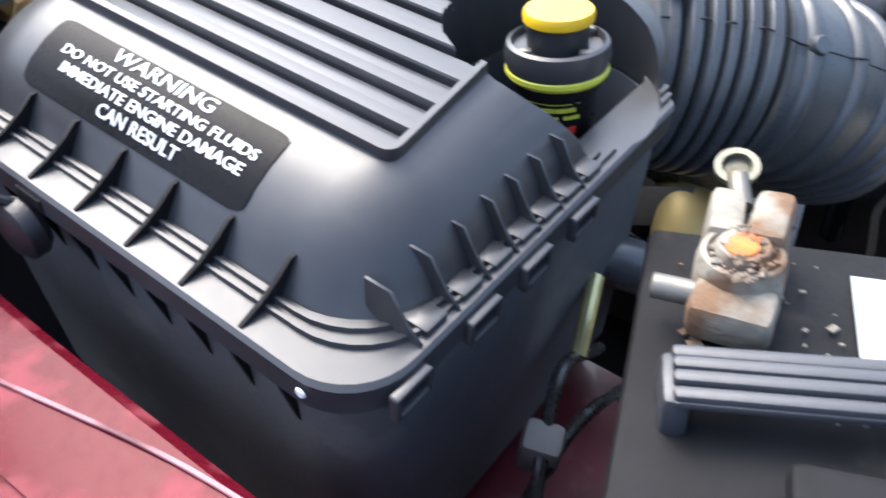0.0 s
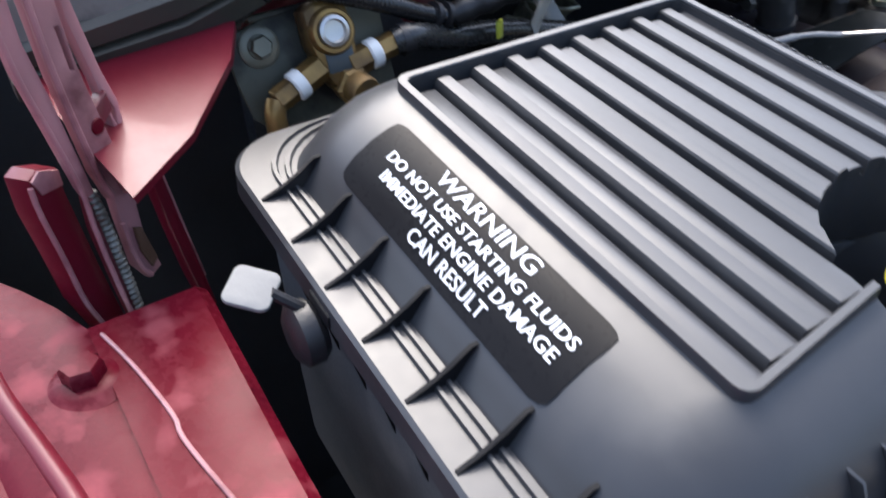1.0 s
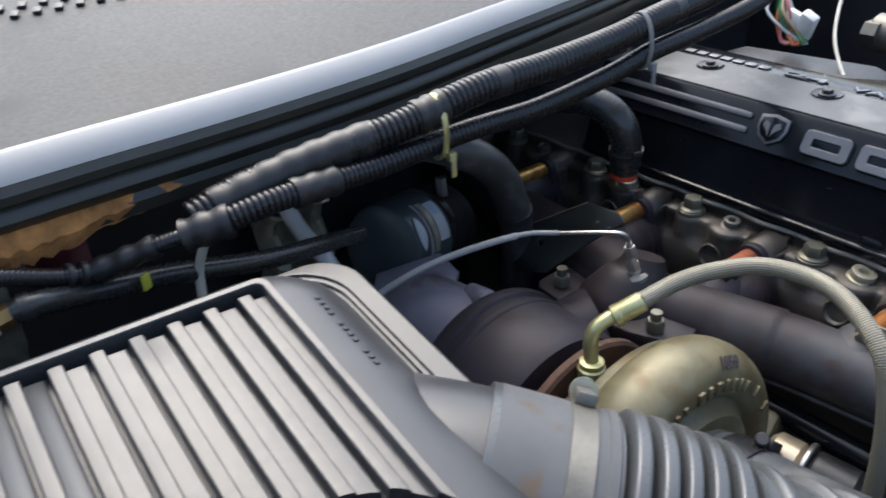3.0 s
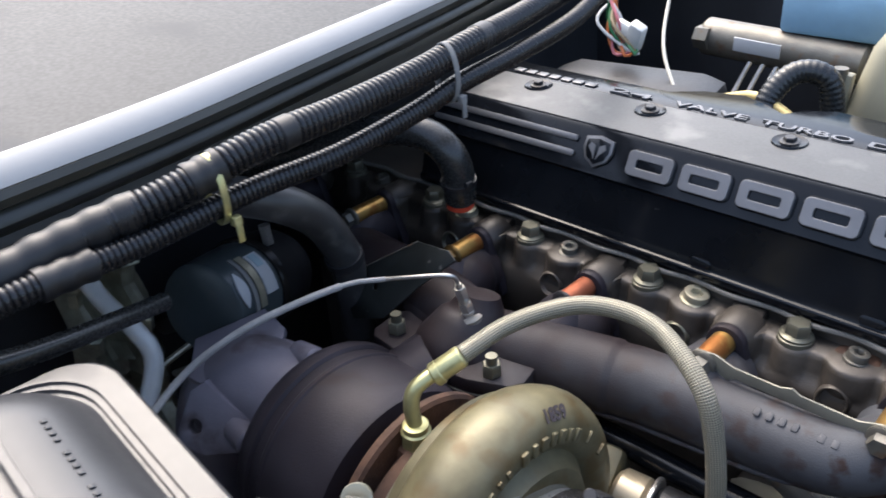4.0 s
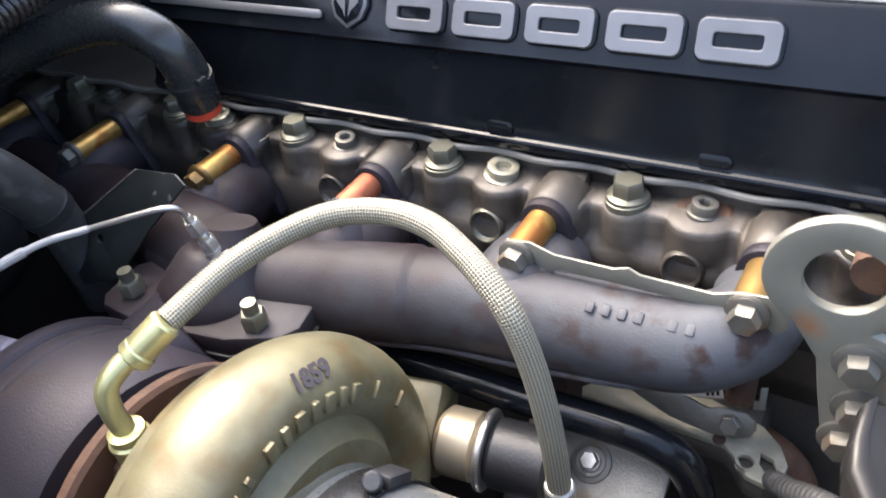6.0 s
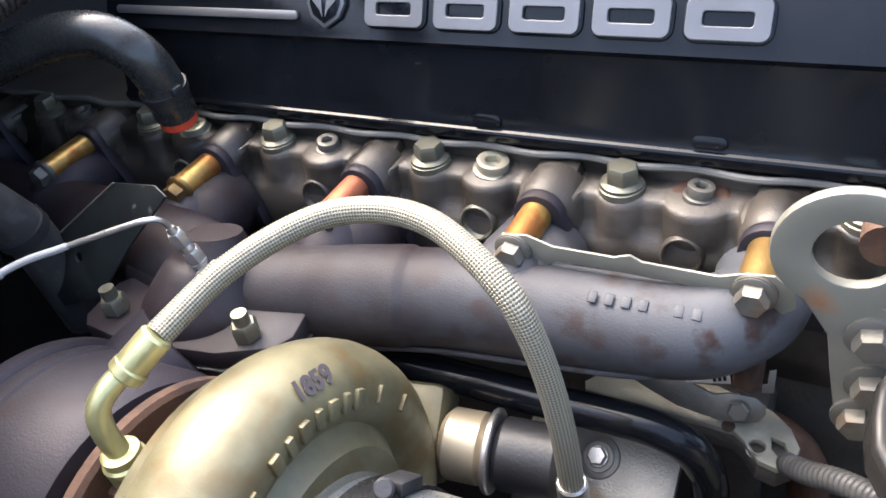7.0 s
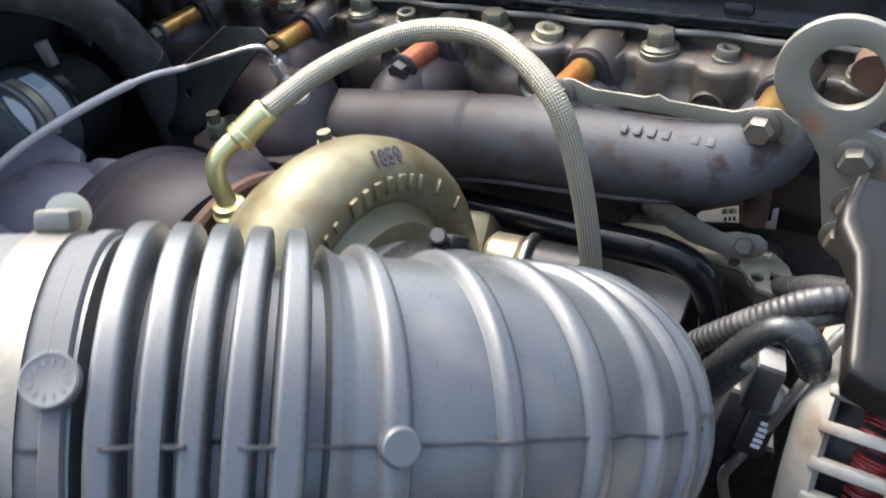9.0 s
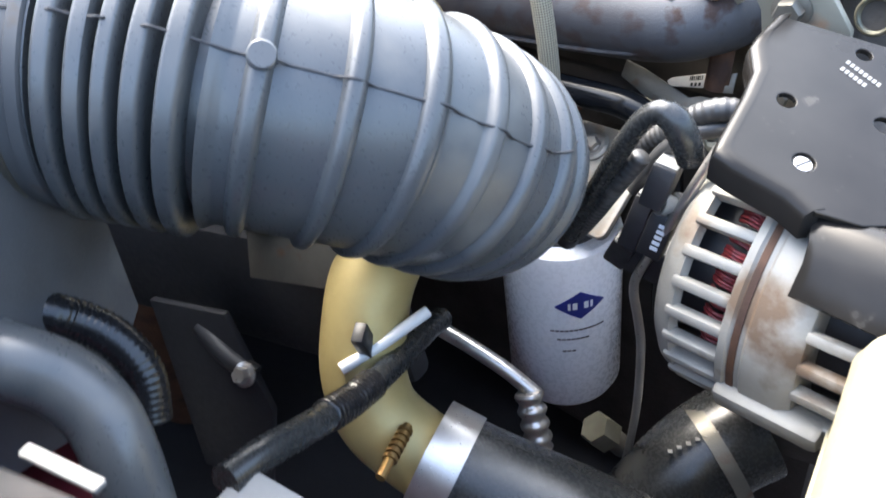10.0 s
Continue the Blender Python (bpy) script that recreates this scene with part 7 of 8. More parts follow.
    # stamped black bracket on top
    t = thing("alternator_bracket", (0.03, 0.70, 1.08), "black stamped steel bracket over the alternator", "bracket")
    pm = basis((-0.015, 0.67, 1.1165), (1, 0, -0.36), (0, 1, 0.15))

    def on_plate(x, y):
        p = pm.inverted() @ Vector((x, y, 1.1165 - 0.36 * (x + 0.015) + 0.15 * (y - 0.67)))
        return p.x, p.y

    world = [(-0.0247, 0.7412), (0.0778, 0.7829), (0.0786, 0.7082), (0.0742, 0.6658), (0.0602, 0.6511), (0.043, 0.643), (0.0314, 0.6448), (0.0082, 0.642), (-0.0018, 0.6421), (-0.0036, 0.6475), (-0.0093, 0.6796), (-0.0139, 0.699), (-0.0231, 0.7117), (-0.0251, 0.723)]
    holes = [circle(r, 16, *on_plate(x, y)) for x, y, r in ((0.0037, 0.6911, 0.0046), (0.0267, 0.6639, 0.0052), (0.0163, 0.7464, 0.0040), (0.0428, 0.7109, 0.0048))]
    part("plate", Shape().plate([on_plate(x, y) for x, y in world], 0.0032, pm, holes, 0.0006), HAIR_STEEL, t, sharp=8)
    u, v = on_plate(0.0267, 0.6639)
    s = Shape().lathe([(0.0050, -0.001), (0.0050, 0.0012), (0.0042, 0.0020), (0.0, 0.0022)], pm @ Matrix.Translation((u, v, 0)), 22)
    screw = part("plate_screw", s, STEEL, t, "slotted steel screw")
    part("screw_slot", Shape().box((0.0080, 0.0009, 0.0008), pm @ pose(u, v, 0.0021, 0, 0, 70)), PLASTIC_DARK, screw)
    # turned-down flange
    edge = [(-0.0247, 0.7412), (-0.0251, 0.723), (-0.0231, 0.7117), (-0.0139, 0.699), (-0.0093, 0.6796), (-0.0036, 0.6475), (-0.0018, 0.6421), (0.0082, 0.642), (0.0314, 0.6448), (0.043, 0.643)]
    top = [Vector((x, y, 1.1165 - 0.36 * (x + 0.015) + 0.15 * (y - 0.67))) for x, y in edge]
    down = Vector((-0.06, -0.05, -0.95)) * 0.012
    rings = [[p + Vector((0.003, 0.004, 0.0034)), p + Vector((0.001, 0.0012, 0.0037)), p + Vector((-0.0008, -0.0012, 0.0030)), p + Vector((-0.0022, -0.0028, 0.0014)), p + Vector((-0.0030, -0.0036, -0.001)), p + down + Vector((-0.003, -0.003, 0)), p + down] for p in top]
    part("flange", Shape().loft(rings), HAIR_STEEL, t)
    rows = [((0.0400, 0.653, 1.0895), (0.105, 0.664, 1.084)), ((0.0425, 0.646, 1.0880), (0.108, 0.652, 1.082)), ((0.0450, 0.640, 1.0830), (0.110, 0.642, 1.076)), ((0.0465, 0.633, 1.0760), (0.112, 0.634, 1.068)), ((0.0455, 0.6255, 1.0620), (0.112, 0.626, 1.056))]
    rings = []
    for p, q in rows:
        p, q = Vector(p), Vector(q)
        rings.append([p, p + Vector((0.0, -0.002, -0.001)), p.lerp(q, 0.08) + Vector((0, -0.003, 0.0012)), q + Vector((0, -0.003, 0.0012)), q])
    part("front_leg", Shape().loft(rings), HAIR_STEEL, t)
    for j in range(2):
        s = Shape()
        for k in range(8 - 2 * j):
            u, v = on_plate(0.0131 + 0.0024 * k, 0.7352 - 0.006 * j - 0.0004 * k)
            s.box((0.0017, 0.0030, 0.0003), pm @ Matrix.Translation((u, v, 0.0034)))
        part("stamped_bars", s, GREY_TAB, t)


def build_alternator_wiring():
    t = thing("alternator_harness", (-0.05, 0.66, 1.0), "black corrugated alternator harness with taped ends", "cable loom")
    for pts, r in (([(-0.0800, 0.676, 1.056), (-0.0753, 0.6751, 1.063), (-0.056, 0.6745, 1.083), (-0.037, 0.6756, 1.0998), (-0.022, 0.680, 1.108), (-0.006, 0.691, 1.104)], 0.0060),
                   ([(-0.0560, 0.760, 1.0390), (-0.046, 0.749, 1.051), (-0.032, 0.737, 1.066), (-0.012, 0.718, 1.084)], 0.0058),
                   ([(-0.090, 0.652, 1.020), (-0.072, 0.645, 1.046), (-0.056, 0.642, 1.072), (-0.044, 0.645, 1.092)], 0.0050)):
        part("conduit", Shape().tube(pts, loom_radius(r, 0.0036, 0.1), 14, 0.0009), CONDUIT, t, sharp=80)
    for p, way in (((-0.0555, 0.7595, 1.0398), (-0.6, 0.7, -0.75)), ((-0.0797, 0.676, 1.0563), (-0.5, 0.1, -0.7))):
        part("conduit_end", Shape().lathe([(0.0059, -0.001), (0.0059, 0.001), (0.0046, 0.0042), (0.0, 0.0052)], axis_pose(p, way), 18), CONDUIT, t)
    part("cable", Shape().tube([(-0.060, 0.664, 1.055), (-0.045, 0.668, 1.083), (-0.028, 0.674, 1.097), (-0.008, 0.690, 1.098)], 0.0046, 12, 0.003), CONDUIT, t)
    part("cable", Shape().tube([(-0.105, 0.662, 1.002), (-0.088, 0.650, 1.030), (-0.074, 0.645, 1.050)], 0.0066, 14, 0.003), TAPE, t)
    part("connector", Shape().box((0.014, 0.014, 0.022), pose(-0.060, 0.655, 1.020, 12, 25, 10), 0.002), PLASTIC_DARK, t)
    part("taped_cable", Shape().tube([(-0.092, 0.648, 1.020), (-0.0750, 0.6420, 1.052), (-0.055, 0.637, 1.090), (-0.042, 0.6355, 1.113), (-0.033, 0.6358, 1.1235), (-0.0265, 0.6365, 1.1250), (-0.0205, 0.6385, 1.1185)], 0.0055, 18, 0.003), RUBBER_BLACK, t)
    part("boot", Shape().tube([(-0.0275, 0.6362, 1.1252), (-0.0225, 0.6372, 1.1215), (-0.0180, 0.6400, 1.1105), (-0.0172, 0.6440, 1.1000)], lambda d: 0.0066 + 0.0008 * math.sin(min(1, d / 0.028) * math.pi), 20, 0.002), RUBBER_BLACK, t)
    t = thing("support_rod", (-0.02, 0.655, 0.87), "bare steel support rod in front of the alternator", "rod")
    part("rod", Shape().tube([(-0.008, 0.672, 1.106), (-0.0145, 0.667, 1.095), (-0.0206, 0.660, 1.0776), (-0.0345, 0.652, 1.040), (-0.0460, 0.650, 1.012), (-0.0500, 0.652, 0.995), (-0.0470, 0.654, 0.970), (-0.0450, 0.655, 0.945), (-0.0470, 0.655, 0.883), (-0.058, 0.655, 0.805), (-0.075, 0.655, 0.767)], 0.0028, 12, 0.003), STEEL, t)


def build_low_front():
    t = thing("oil_filter", (-0.160, 0.725, 0.796), "white spin-on oil filter with a blue diamond mark", "oil filter")
    c = (-0.160, 0.725, 0.773)
    m = Matrix.Translation(c) @ Matrix.Scale(1.1, 4)
    part("can", Shape().lathe([(0.030, 0.021), (0.038, 0.024), (0.0415, 0.031), (0.0420, 0.158), (0.0405, 0.164), (0.038, 0.166)], m, 56), WHITE_CAN, t)
    def on_can(a, z):
        a = radians(a)
        return basis((c[0] + 0.0464 * math.cos(a), c[1] + 0.0464 * math.sin(a), c[2] + 1.1 * z), (-math.sin(a), math.cos(a), 0), (0, 0, 1))
    s = Shape()
    rings = []
    for k in range(-9, 10):
        h = 0.0125 * (1 - abs(k) / 9.0) + 0.0004
        e = on_can(-36 + k * 2.6, 0.126)
        rings.append([e @ Vector(p) for p in ((0, -h, -0.0004), (0, h, -0.0004), (0, h, 0.0004), (0, -h, 0.0004))])
    s.loft(rings)
    part("blue_diamond", s, BLUE_INK, t, "blue diamond-shaped mark")
    s = Shape()
    for k, w in ((-2, 0.0020), (-1, 0.0035), (1, 0.0035), (2, 0.0020)):
        s.box((w, 0.0062, 0.0010), on_can(-36 + k * 5.2, 0.126))
    part("white_bars", s, WHITE_INK, t)
    s = Shape()
    for z, n in ((0.104, 12), (0.096, 7), (0.085, 3)):
        for k in range(n):
            s.box((0.0030, 0.0011, 0.0005), on_can(-48 - n * 1.2 + 12 + 4.4 * k - 12, z))
    part("print_bars", s, DARK_INK, t)
    single("filter_base", Shape().lathe([(0.028, 0.165), (0.029, 0.167), (0.028, 0.178), (0.02, 0.184)], m, 40), PLASTIC_DARK, "dark filter base on the block", "filter head")
    # gold charge pipe and its boot
    t = thing("charge_pipe", (-0.16, 0.53, 0.85), "gold-zinc charge air pipe with a clamped boot", "pipe")
    part("pipe", Shape().tube([(-0.172, 0.575, 1.025), (-0.164, 0.552, 1.014), (-0.158, 0.537, 0.996), (-0.150, 0.523, 0.972), (-0.136, 0.517, 0.948), (-0.112, 0.522, 0.930), (-0.085, 0.530, 0.918)], 0.0255, 32, 0.005), GOLD_PIPE, t)
    part("boot", Shape().tube([(-0.102, 0.525, 0.925), (-0.085, 0.531, 0.918), (-0.055, 0.543, 0.908), (-0.01, 0.56, 0.895), (0.05, 0.58, 0.87)], 0.0345, 36, 0.006), RUBBER_BLACK, t)
    mm = axis_pose((-0.095, 0.5275, 0.922), (0.90, 0.33, -0.36))
    part("band", Shape().lathe([(0.0348, -0.012), (0.0360, -0.012), (0.0360, 0.010), (0.0348, 0.010)], mm, 40), STEEL, t)
    s = Shape().rod((-0.107, 0.516, 0.960), (-0.093, 0.482, 0.960), 0.0030, seg=10)
    for k in range(6):
        s.lathe([(0.0045, -0.001), (0.0045, 0.001)], axis_pose((-0.1055 + 0.0015 * k, 0.5125 - 0.0037 * k, 0.960), (0.4, -0.92, 0)), 12)
    part("spring_bolt", s, BRASS, t)
    # battery cable, lines and hoses low in the bay
    t = thing("battery_cable", (-0.11, 0.47, 0.99), "thick black battery cable in a taped conduit", "cable")
    part("cable", Shape().tube([(-0.152, 0.590, 0.962), (-0.146, 0.574, 0.969), (-0.128, 0.532, 0.985), (-0.114, 0.500, 0.999), (-0.098, 0.459, 1.022), (-0.086, 0.427, 1.042), (-0.080, 0.405, 1.05)], 0.0075, 18, 0.003), RUBBER_BLACK, t)
    part("conduit", Shape().tube([(-0.117, 0.507, 0.996), (-0.108, 0.484, 1.007), (-0.101, 0.466, 1.0180)], loom_radius(0.0086, 0.0038, 0.08), 16, 0.0009), LOOM, t, sharp=80)
    part("white_sleeve", Shape().tube([(-0.142, 0.504, 0.993), (-0.134, 0.529, 0.998), (-0.127, 0.560, 1.004)], 0.0036, 12, 0.003), WHITE_PLASTIC, t)
    part("cable_clip", Shape().box((0.007, 0.012, 0.024), pose(-0.137, 0.520, 1.005, 20, 0, 30), 0.001), PLASTIC_DARK, t)
    t = thing("dip_tube", (-0.14, 0.64, 0.82), "bare aluminium line with a crimped hose end", "pipe")
    part("tube", Shape().tube([(-0.195, 0.615, 0.915), (-0.165, 0.622, 0.905), (-0.135, 0.628, 0.893), (-0.112, 0.632, 0.880)], 0.0058, 14, 0.003), STEEL, t)
    part("crimp", Shape().tube([(-0.116, 0.628, 0.884), (-0.107, 0.622, 0.866), (-0.100, 0.618, 0.846)], lambda d: 0.0095 + 0.0012 * math.sin(d * 600), 18, 0.0012), STEEL, t)
    part("hose", Shape().tube([(-0.100, 0.618, 0.846), (-0.092, 0.612, 0.82), (-0.075, 0.60, 0.78)], 0.0085, 16, 0.004), RUBBER_BLACK, t)
    t = thing("water_pump_hose", (0.0, 0.67, 0.78), "large black radiator hose below the alternator", "hose")
    part("hose", Shape().tube([(0.01, 0.715, 0.86), (-0.005, 0.690, 0.850), (-0.018, 0.66, 0.83), (-0.03, 0.62, 0.79), (-0.03, 0.58, 0.72)], 0.036, 32, 0.006), RUBBER_BLACK, t)
    part("clamp", Shape().lathe([(0.0362, -0.005), (0.0376, -0.005), (0.0376, 0.005), (0.0362, 0.005)], axis_pose((-0.003, 0.688, 0.849), (-0.5, -0.8, -0.35)), 36), STEEL_DULL, t)
    s = Shape()
    for k in range(6):
        s.box((0.003, 0.0045, 0.0005), pose(-0.018 + 0.0035 * k, 0.652 + 0.005 * k, 0.8735 + 0.002 * k, -20, 0, 35))
    part("print_bars", s, GREY_TAB, t)
    single("pump_housing", Shape().box((0.10, 0.12, 0.10), pose(0.02, 0.76, 0.90, 0, 0, 15), 0.02), IRON_BLOCK, "rust-brown pump housing behind the alternator", "pump housing")
    t = thing("fitting_block", (-0.06, 0.66, 0.83), "small olive-plated pipe fitting by the filter", "fitting")
    s = Shape()
    hex_head(s, axis_pose((-0.066, 0.652, 0.852), (-0.3, -0.5, 0.8), 20), 0.022, 0.018, 0.0)
    part("nut", s, BOLT_OLIVE, t)
    part("stem", Shape().rod((-0.060, 0.662, 0.835), (-0.066, 0.652, 0.854), 0.008, seg=16), STEEL_DULL, t)
    t = thing("washer_tank", (0.16, 0.60, 0.95), "yellowed translucent plastic tank at the front", "tank")
    rings = []
    for z, d in ((0.85, 0.004), (0.86, 0.0), (1.05, 0.0), (1.062, 0.004), (1.068, 0.014)):
        rings.append([(x, y, z) for x, y in [(p.x, p.y) for p in [Matrix.Rotation(radians(12), 2) @ Vector(q) + Vector((0.175, 0.575)) for q in round_rect(0.085 - d, 0.075 - d, 0.018, 5)]]])
    part("tank_body", Shape().loft(rings), CREAM, t)
    part("tank_seam", Shape().loft([[(p.x, p.y, z) for p in [Matrix.Rotation(radians(12), 2) @ Vector(q) + Vector((0.175, 0.575)) for q in round_rect(0.085 + d, 0.075 + d, 0.018, 5)]] for z, d in ((0.9955, -0.001), (0.9960, 0.0025), (0.9995, 0.0025), (1.0000, -0.001))]), CREAM, t)
    # frame rail and brackets under the duct
    t = thing("frame_rail", (-0.25, 0.47, 0.8), "black frame bracket with a steel bolt", "bracket")
    part("rail", Shape().box((0.34, 0.02, 0.10), pose(-0.32, 0.53, 0.955, 0, -8, 12), 0.006), INNER_BLACK, t)
    part("web", Shape().plate([(-0.05, 0.05), (0.02, 0.055), (0.05, -0.02), (0.035, -0.10), (-0.03, -0.10)], 0.006, basis((-0.30, 0.495, 0.90), (0.9, 0.3, 0), (0, 0.2, 1)), (), 0.001), INNER_BLACK, t)
    s = Shape()
    hex_head(s, axis_pose((-0.262, 0.497, 0.916), (0.3, -0.7, 0.6)), 0.011, 0.009, 0.009)
    part("rail_bolt", s, STEEL, t)
    part("bolt_arm", Shape().tube([(-0.31, 0.498, 0.935), (-0.285, 0.498, 0.922), (-0.262, 0.503, 0.91)], 0.008, 14, 0.004), INNER_BLACK, t)
    single("rail_plate", Shape().box((0.10, 0.004, 0.030), pose(-0.205, 0.535, 1.020, -25, -12, 12), 0.001), STEEL_DULL, "pale bare steel plate under the duct", "plate")


def build_battery():
    ex = Vector((math.cos(radians(19)), math.sin(radians(19)), 0))
    m = basis((-0.0953, 0.3075, 1.20), ex, (-ex.y, ex.x, 0)) @ Matrix.Scale(0.94, 4)
    t = thing("battery", tuple(m @ Vector((0.0875, -0.13, -0.185))), "black car battery with a carrying strap and paper label", "battery")
    s = Shape().box((0.175, 0.265, 0.18), m @ Matrix.Translation((0.0875, -0.1325, -0.095)), 0.004)
    s.box((0.180, 0.270, 0.028), m @ Matrix.Translation((0.0875, -0.1325, -0.016)), 0.004)
    part("case", s, BATTERY, t)
    part("vent_cover", Shape().box((0.125, 0.040, 0.010), m @ Matrix.Translation((0.110, -0.130, 0.004)), 0.004), BATTERY, t)
    hm = m @ basis((0.008, -0.092, 0.014), (1, 0.12, 0), (-0.12, 1, 0))
    strap = part("carrying_strap", Shape().box((0.16, 0.0235, 0.003), hm @ Matrix.Translation((0.085, 0.0005, -0.0015)), 0.001), BATTERY_STRAP, t, "grey ribbed rubber carrying strap")
    for k in range(4):
        part("rib", Shape().box((0.16, 0.0052, 0.006), hm @ Matrix.Translation((0.085, -0.008 + 0.0057 * k, 0.0012 * (1 - abs(k - 1.5)))), 0.0016), BATTERY_STRAP, strap)
    part("strap_post", Shape().box((0.009, 0.022, 0.020), hm @ Matrix.Translation((0.006, 0, -0.010)), 0.003), BATTERY_STRAP, t)
    lm = m @ Matrix.Translation((0.105, -0.042, 0.0005))
    part("paper_label", Shape().box((0.09, 0.050, 0.0006), lm @ Matrix.Translation((0.012, 0, 0))), PAPER, t, "white paper label")
    s = Shape().box((0.060, 0.012, 0.0005), lm @ Matrix.Translation((0.010, 0.014, 0.0005)))
    part("label_print", s, PAPER_BLUE, t)
    s = Shape()
    for k in range(4):
        s.box((0.055 - 0.008 * (k % 2), 0.0012, 0.0005), lm @ Matrix.Translation((0.006, -0.001 - 0.0045 * k, 0.0005)))
    part("label_bars", s, DARK_INK, t)
    part("red_label", Shape().box((0.05, 0.020, 0.0006), m @ Matrix.Translation((0.135, -0.160, 0.0015))), LABEL_RED, t, "red label with white bars")
    s = Shape()
    for k in range(3):
        s.box((0.030, 0.002, 0.0005), m @ Matrix.Translation((0.130, -0.155 - 0.005 * k, 0.0020)))
    part("red_label_bars", s, WHITE_INK, t)
    s = Shape()
    rnd = random.Random(9)
    for k in range(70):
        r = 0.0004 + 0.0024 * rnd.random() ** 4
        s.box((2 * r, 1.4 * r, 0.0006), m @ Matrix.Translation((0.01 + 0.10 * rnd.random(), -0.09 + 0.085 * rnd.random(), 0.0)) @ pose(0, 0, 0, 0, 0, 90 * rnd.random()))
    tagged(part("corrosion_flakes", s, CORRODED, t), kind="stuff")
    # terminal
    t = thing("battery_terminal", tuple(m @ Vector((0.038, -0.045, 0.0))), "corroded battery terminal clamp with orange crust", "terminal")
    tm = m @ basis((0.031, -0.036, 0.0), (0.97, -0.10, 0), (0.10, 0.97, 0))
    part("clamp_ear", Shape().box((0.0128, 0.026, 0.025), tm @ pose(-0.0083, 0.0165, 0.0150, 0, 4, 3), 0.003), CORRODED, t)
    part("clamp_ear", Shape().box((0.0138, 0.029, 0.027), tm @ pose(0.0080, 0.0155, 0.0160, 0, -3, -4), 0.0035), CORRODED, t)
    part("ear_spacer", Shape().box((0.0070, 0.020, 0.018), tm @ Matrix.Translation((0.0, 0.0150, 0.011)), 0.002), STEEL_DULL, t)
    cm = tm @ Matrix.Translation((0.0005, -0.004, 0))
    part("clamp_collar", Shape().lathe([(0.0150, 0.002), (0.0156, 0.006), (0.0152, 0.021), (0.0140, 0.0245), (0.0122, 0.0250), (0.0112, 0.0225)], cm, 32), CORRODED, t)
    part("rust_ring", Shape().lathe([(0.0112, 0.0215), (0.0118, 0.0238), (0.0106, 0.0245), (0.0092, 0.0235)], cm, 28), RUST, t)
    part("clamp_foot", Shape().box((0.0285, 0.019, 0.0175), tm @ pose(0.0008, -0.0200, 0.0098, 5, 0, -4), 0.0045), CORRODED, t)
    part("post", Shape().lathe([(0.0098, 0.010), (0.0096, 0.0262), (0.0086, 0.0280), (0.0060, 0.0276), (0.0, 0.0270)], cm, 28), CORRODED, t)
    part("orange_crust", Shape().lathe([(0.0062, 0.0268), (0.0056, 0.0284), (0.0030, 0.0292), (0.0, 0.0294)], cm @ Matrix.Translation((-0.0008, -0.0010, 0)), 18), ORANGE_CRUST, t)
    rnd = random.Random(21)
    for name, mat, n, spread in (("crust", CORRODED, 110, 0.0135), ("orange_grit", ORANGE_CRUST, 14, 0.0050)):
        s = Shape()
        for k in range(n):
            r = 0.0005 + 0.0009 * rnd.random() ** 2
            a, q = 6.283 * rnd.random(), spread * rnd.random() ** 0.6
            y = -0.004 + 1.3 * q * math.sin(a)
            s.box((2.2 * r, 1.8 * r, 1.5 * r), tm @ pose(0.001 + 0.8 * q * math.cos(a), y, 0.0255 + (0.0025 if q < 0.009 else 0.0), 60 * rnd.random(), 60 * rnd.random(), 90 * rnd.random()), 0.3 * r)
        tagged(part(name, s, mat, t), kind="stuff")
    part("clamp_bolt", Shape().rod(tm @ Vector((-0.027, -0.016, 0.012)), tm @ Vector((0.010, -0.016, 0.012)), 0.0045, seg=12, bevel=0.0005), STEEL_DULL, t)
    part("lug_bolt", Shape().rod(tm @ Vector((-0.003, 0.024, 0.022)), tm @ Vector((-0.007, 0.038, 0.026)), 0.0040, seg=12), STEEL_DULL, t)
    part("lug_ring", Shape().lathe([(0.0058, 0), (0.0085, 0), (0.0085, 0.003), (0.0058, 0.003), (0.0058, 0)], tm @ Matrix.Translation((-0.008, 0.043, 0.026)) @ pose(0, 0, 0, 20, 0, 0), 22), BOLT_OLIVE, t)
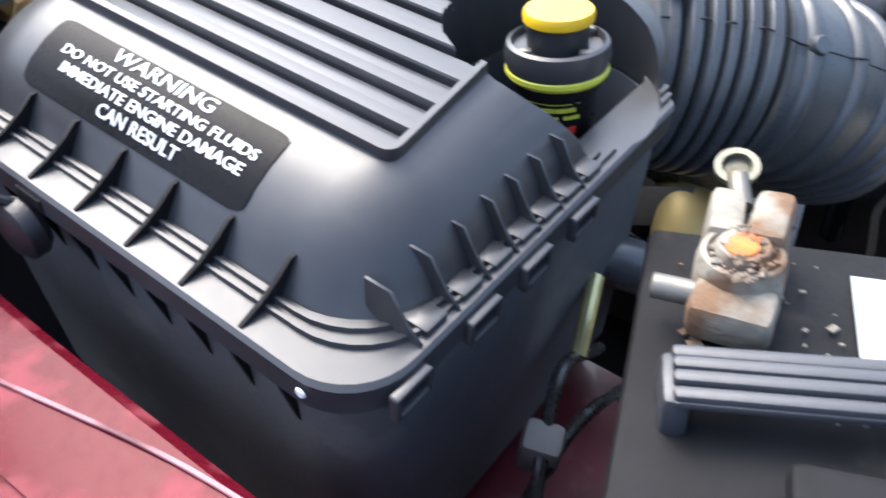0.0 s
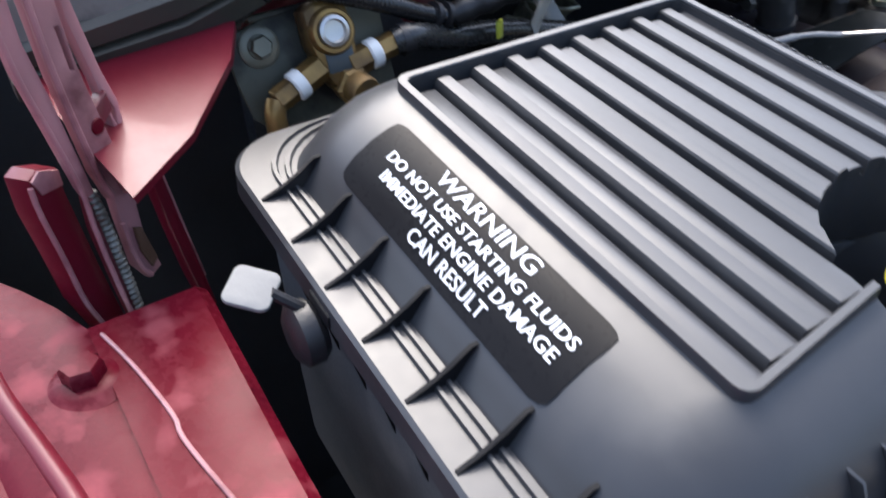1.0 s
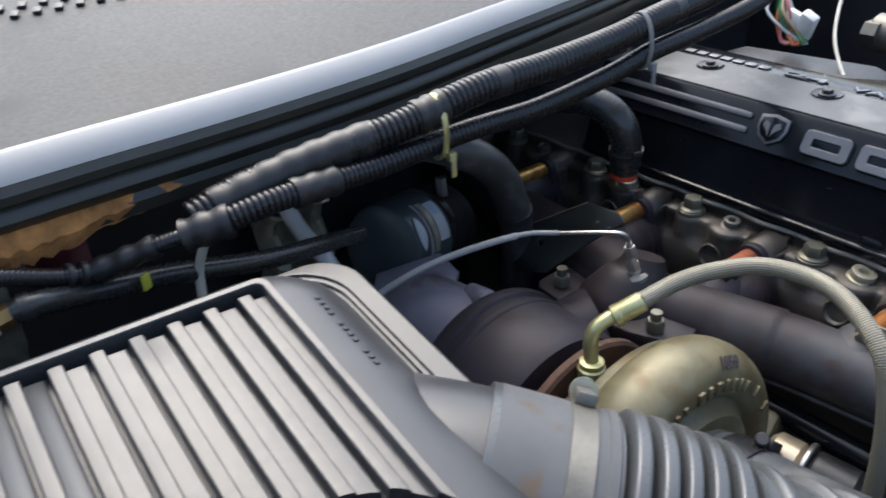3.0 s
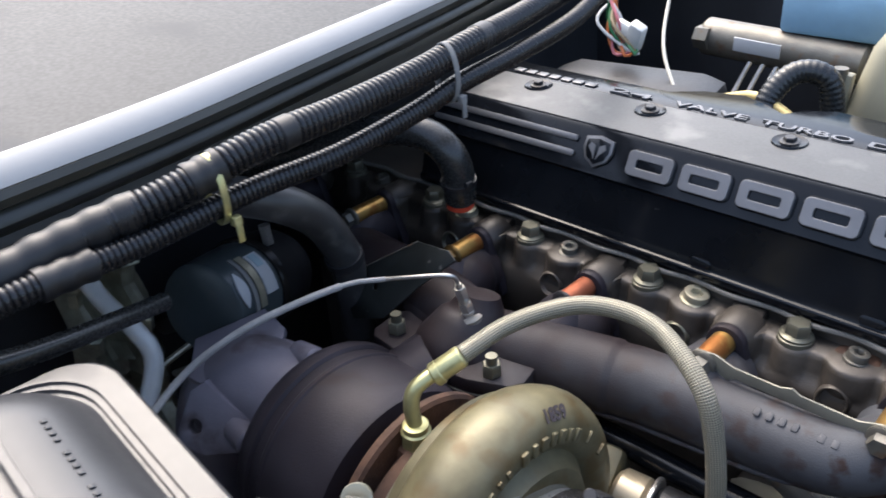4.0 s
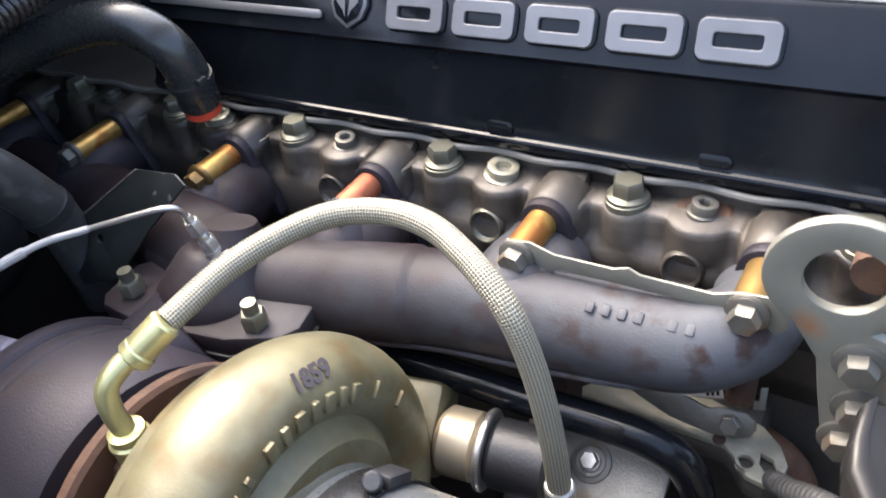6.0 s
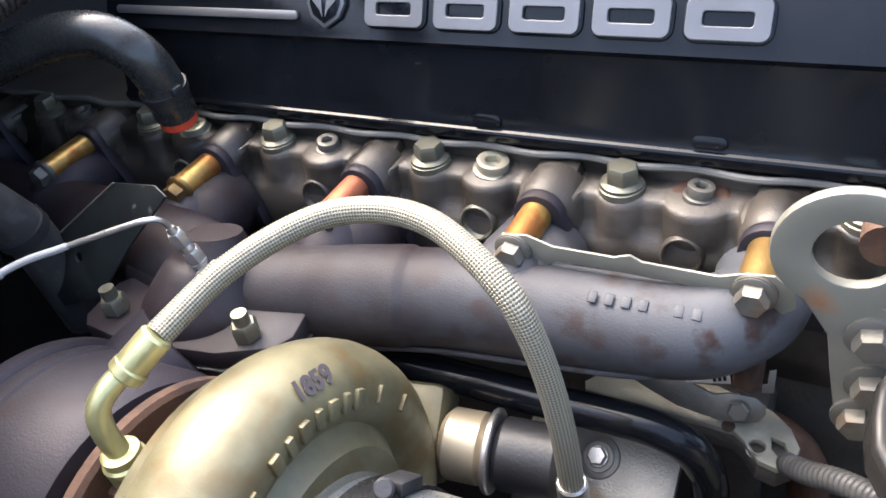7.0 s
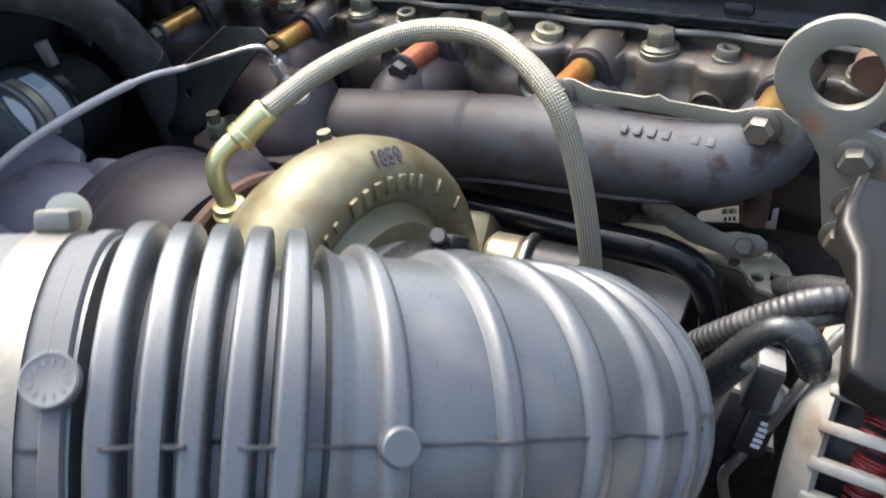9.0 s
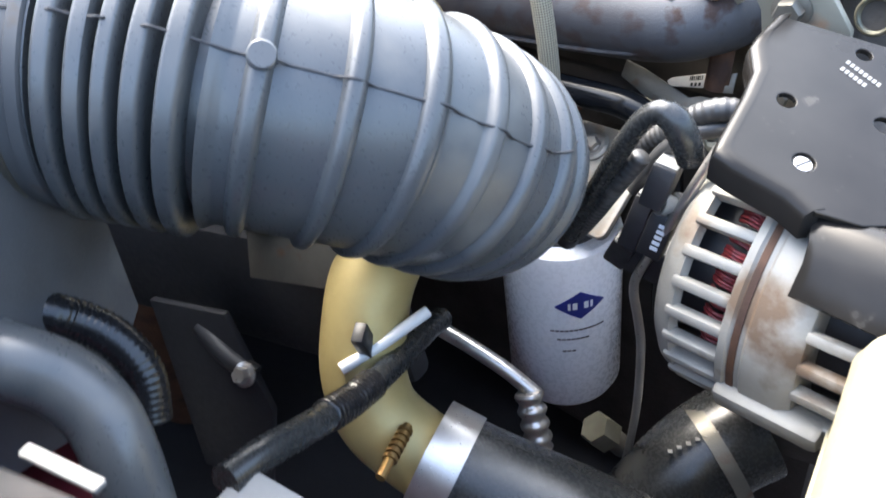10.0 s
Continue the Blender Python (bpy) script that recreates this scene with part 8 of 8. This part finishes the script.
    # leads beside the battery
    t = thing("battery_lead", (-0.13, 0.25, 1.05), "black leads and a grey plug beside the battery", "cable")
    for pts, r in (([(-0.123, 0.325, 1.10), (-0.121, 0.285, 1.125), (-0.112, 0.255, 1.12), (-0.104, 0.232, 1.10), (-0.098, 0.222, 1.06)], 0.0032),
                   ([(-0.105, 0.315, 1.09), (-0.104, 0.272, 1.115), (-0.108, 0.250, 1.105), (-0.112, 0.225, 1.08), (-0.115, 0.20, 1.03)], 0.0030)):
        part("lead", Shape().tube(pts, r, 10, 0.004), RUBBER_BLACK, t)
    part("grey_plug", Shape().box((0.018, 0.016, 0.030), pose(-0.114, 0.253, 1.108, 15, 10, 20), 0.004), GREY_TAB, t, "grey plastic plug")
    part("yellow_tape", Shape().tube([(-0.132, 0.335, 1.135), (-0.126, 0.315, 1.128), (-0.122, 0.300, 1.118)], 0.0042, 10, 0.003), ZINC_YELLOW, t)
    # loops behind the battery
    t = thing("cable_loop", (-0.13, 0.39, 1.06), "looped black cable with corrugated ends behind the battery", "cable")
    part("loop", Shape().tube([(-0.18, 0.345, 1.115), (-0.150, 0.357, 1.124), (-0.128, 0.366, 1.121), (-0.119, 0.376, 1.110), (-0.107, 0.381, 1.096), (-0.096, 0.379, 1.080), (-0.088, 0.373, 1.05)], 0.0140, 18, 0.004), RUBBER, t)
    part("conduit", Shape().tube([(-0.19, 0.365, 1.118), (-0.158, 0.386, 1.114), (-0.151, 0.397, 1.105), (-0.141, 0.405, 1.094), (-0.130, 0.407, 1.079), (-0.123, 0.400, 1.060)], loom_radius(0.0085, 0.0028, 0.06), 16, 0.0009), LOOM, t, sharp=80)
    part("grey_clip", Shape().box((0.028, 0.004, 0.002), pose(-0.021, 0.3555, 1.160, 0, 0, 16), 0.0008), GREY_TAB, t)
    part("pale_plug", Shape().box((0.040, 0.024, 0.012), pose(-0.062, 0.410, 1.040, 0, 10, 14), 0.004), GREY_TAB, t)


build_looms()
build_valve()
build_rear_parts()
build_far_side()
build_lifting_eye()
build_side_bracket()
build_alternator()
build_alternator_wiring()
build_low_front()
build_battery()
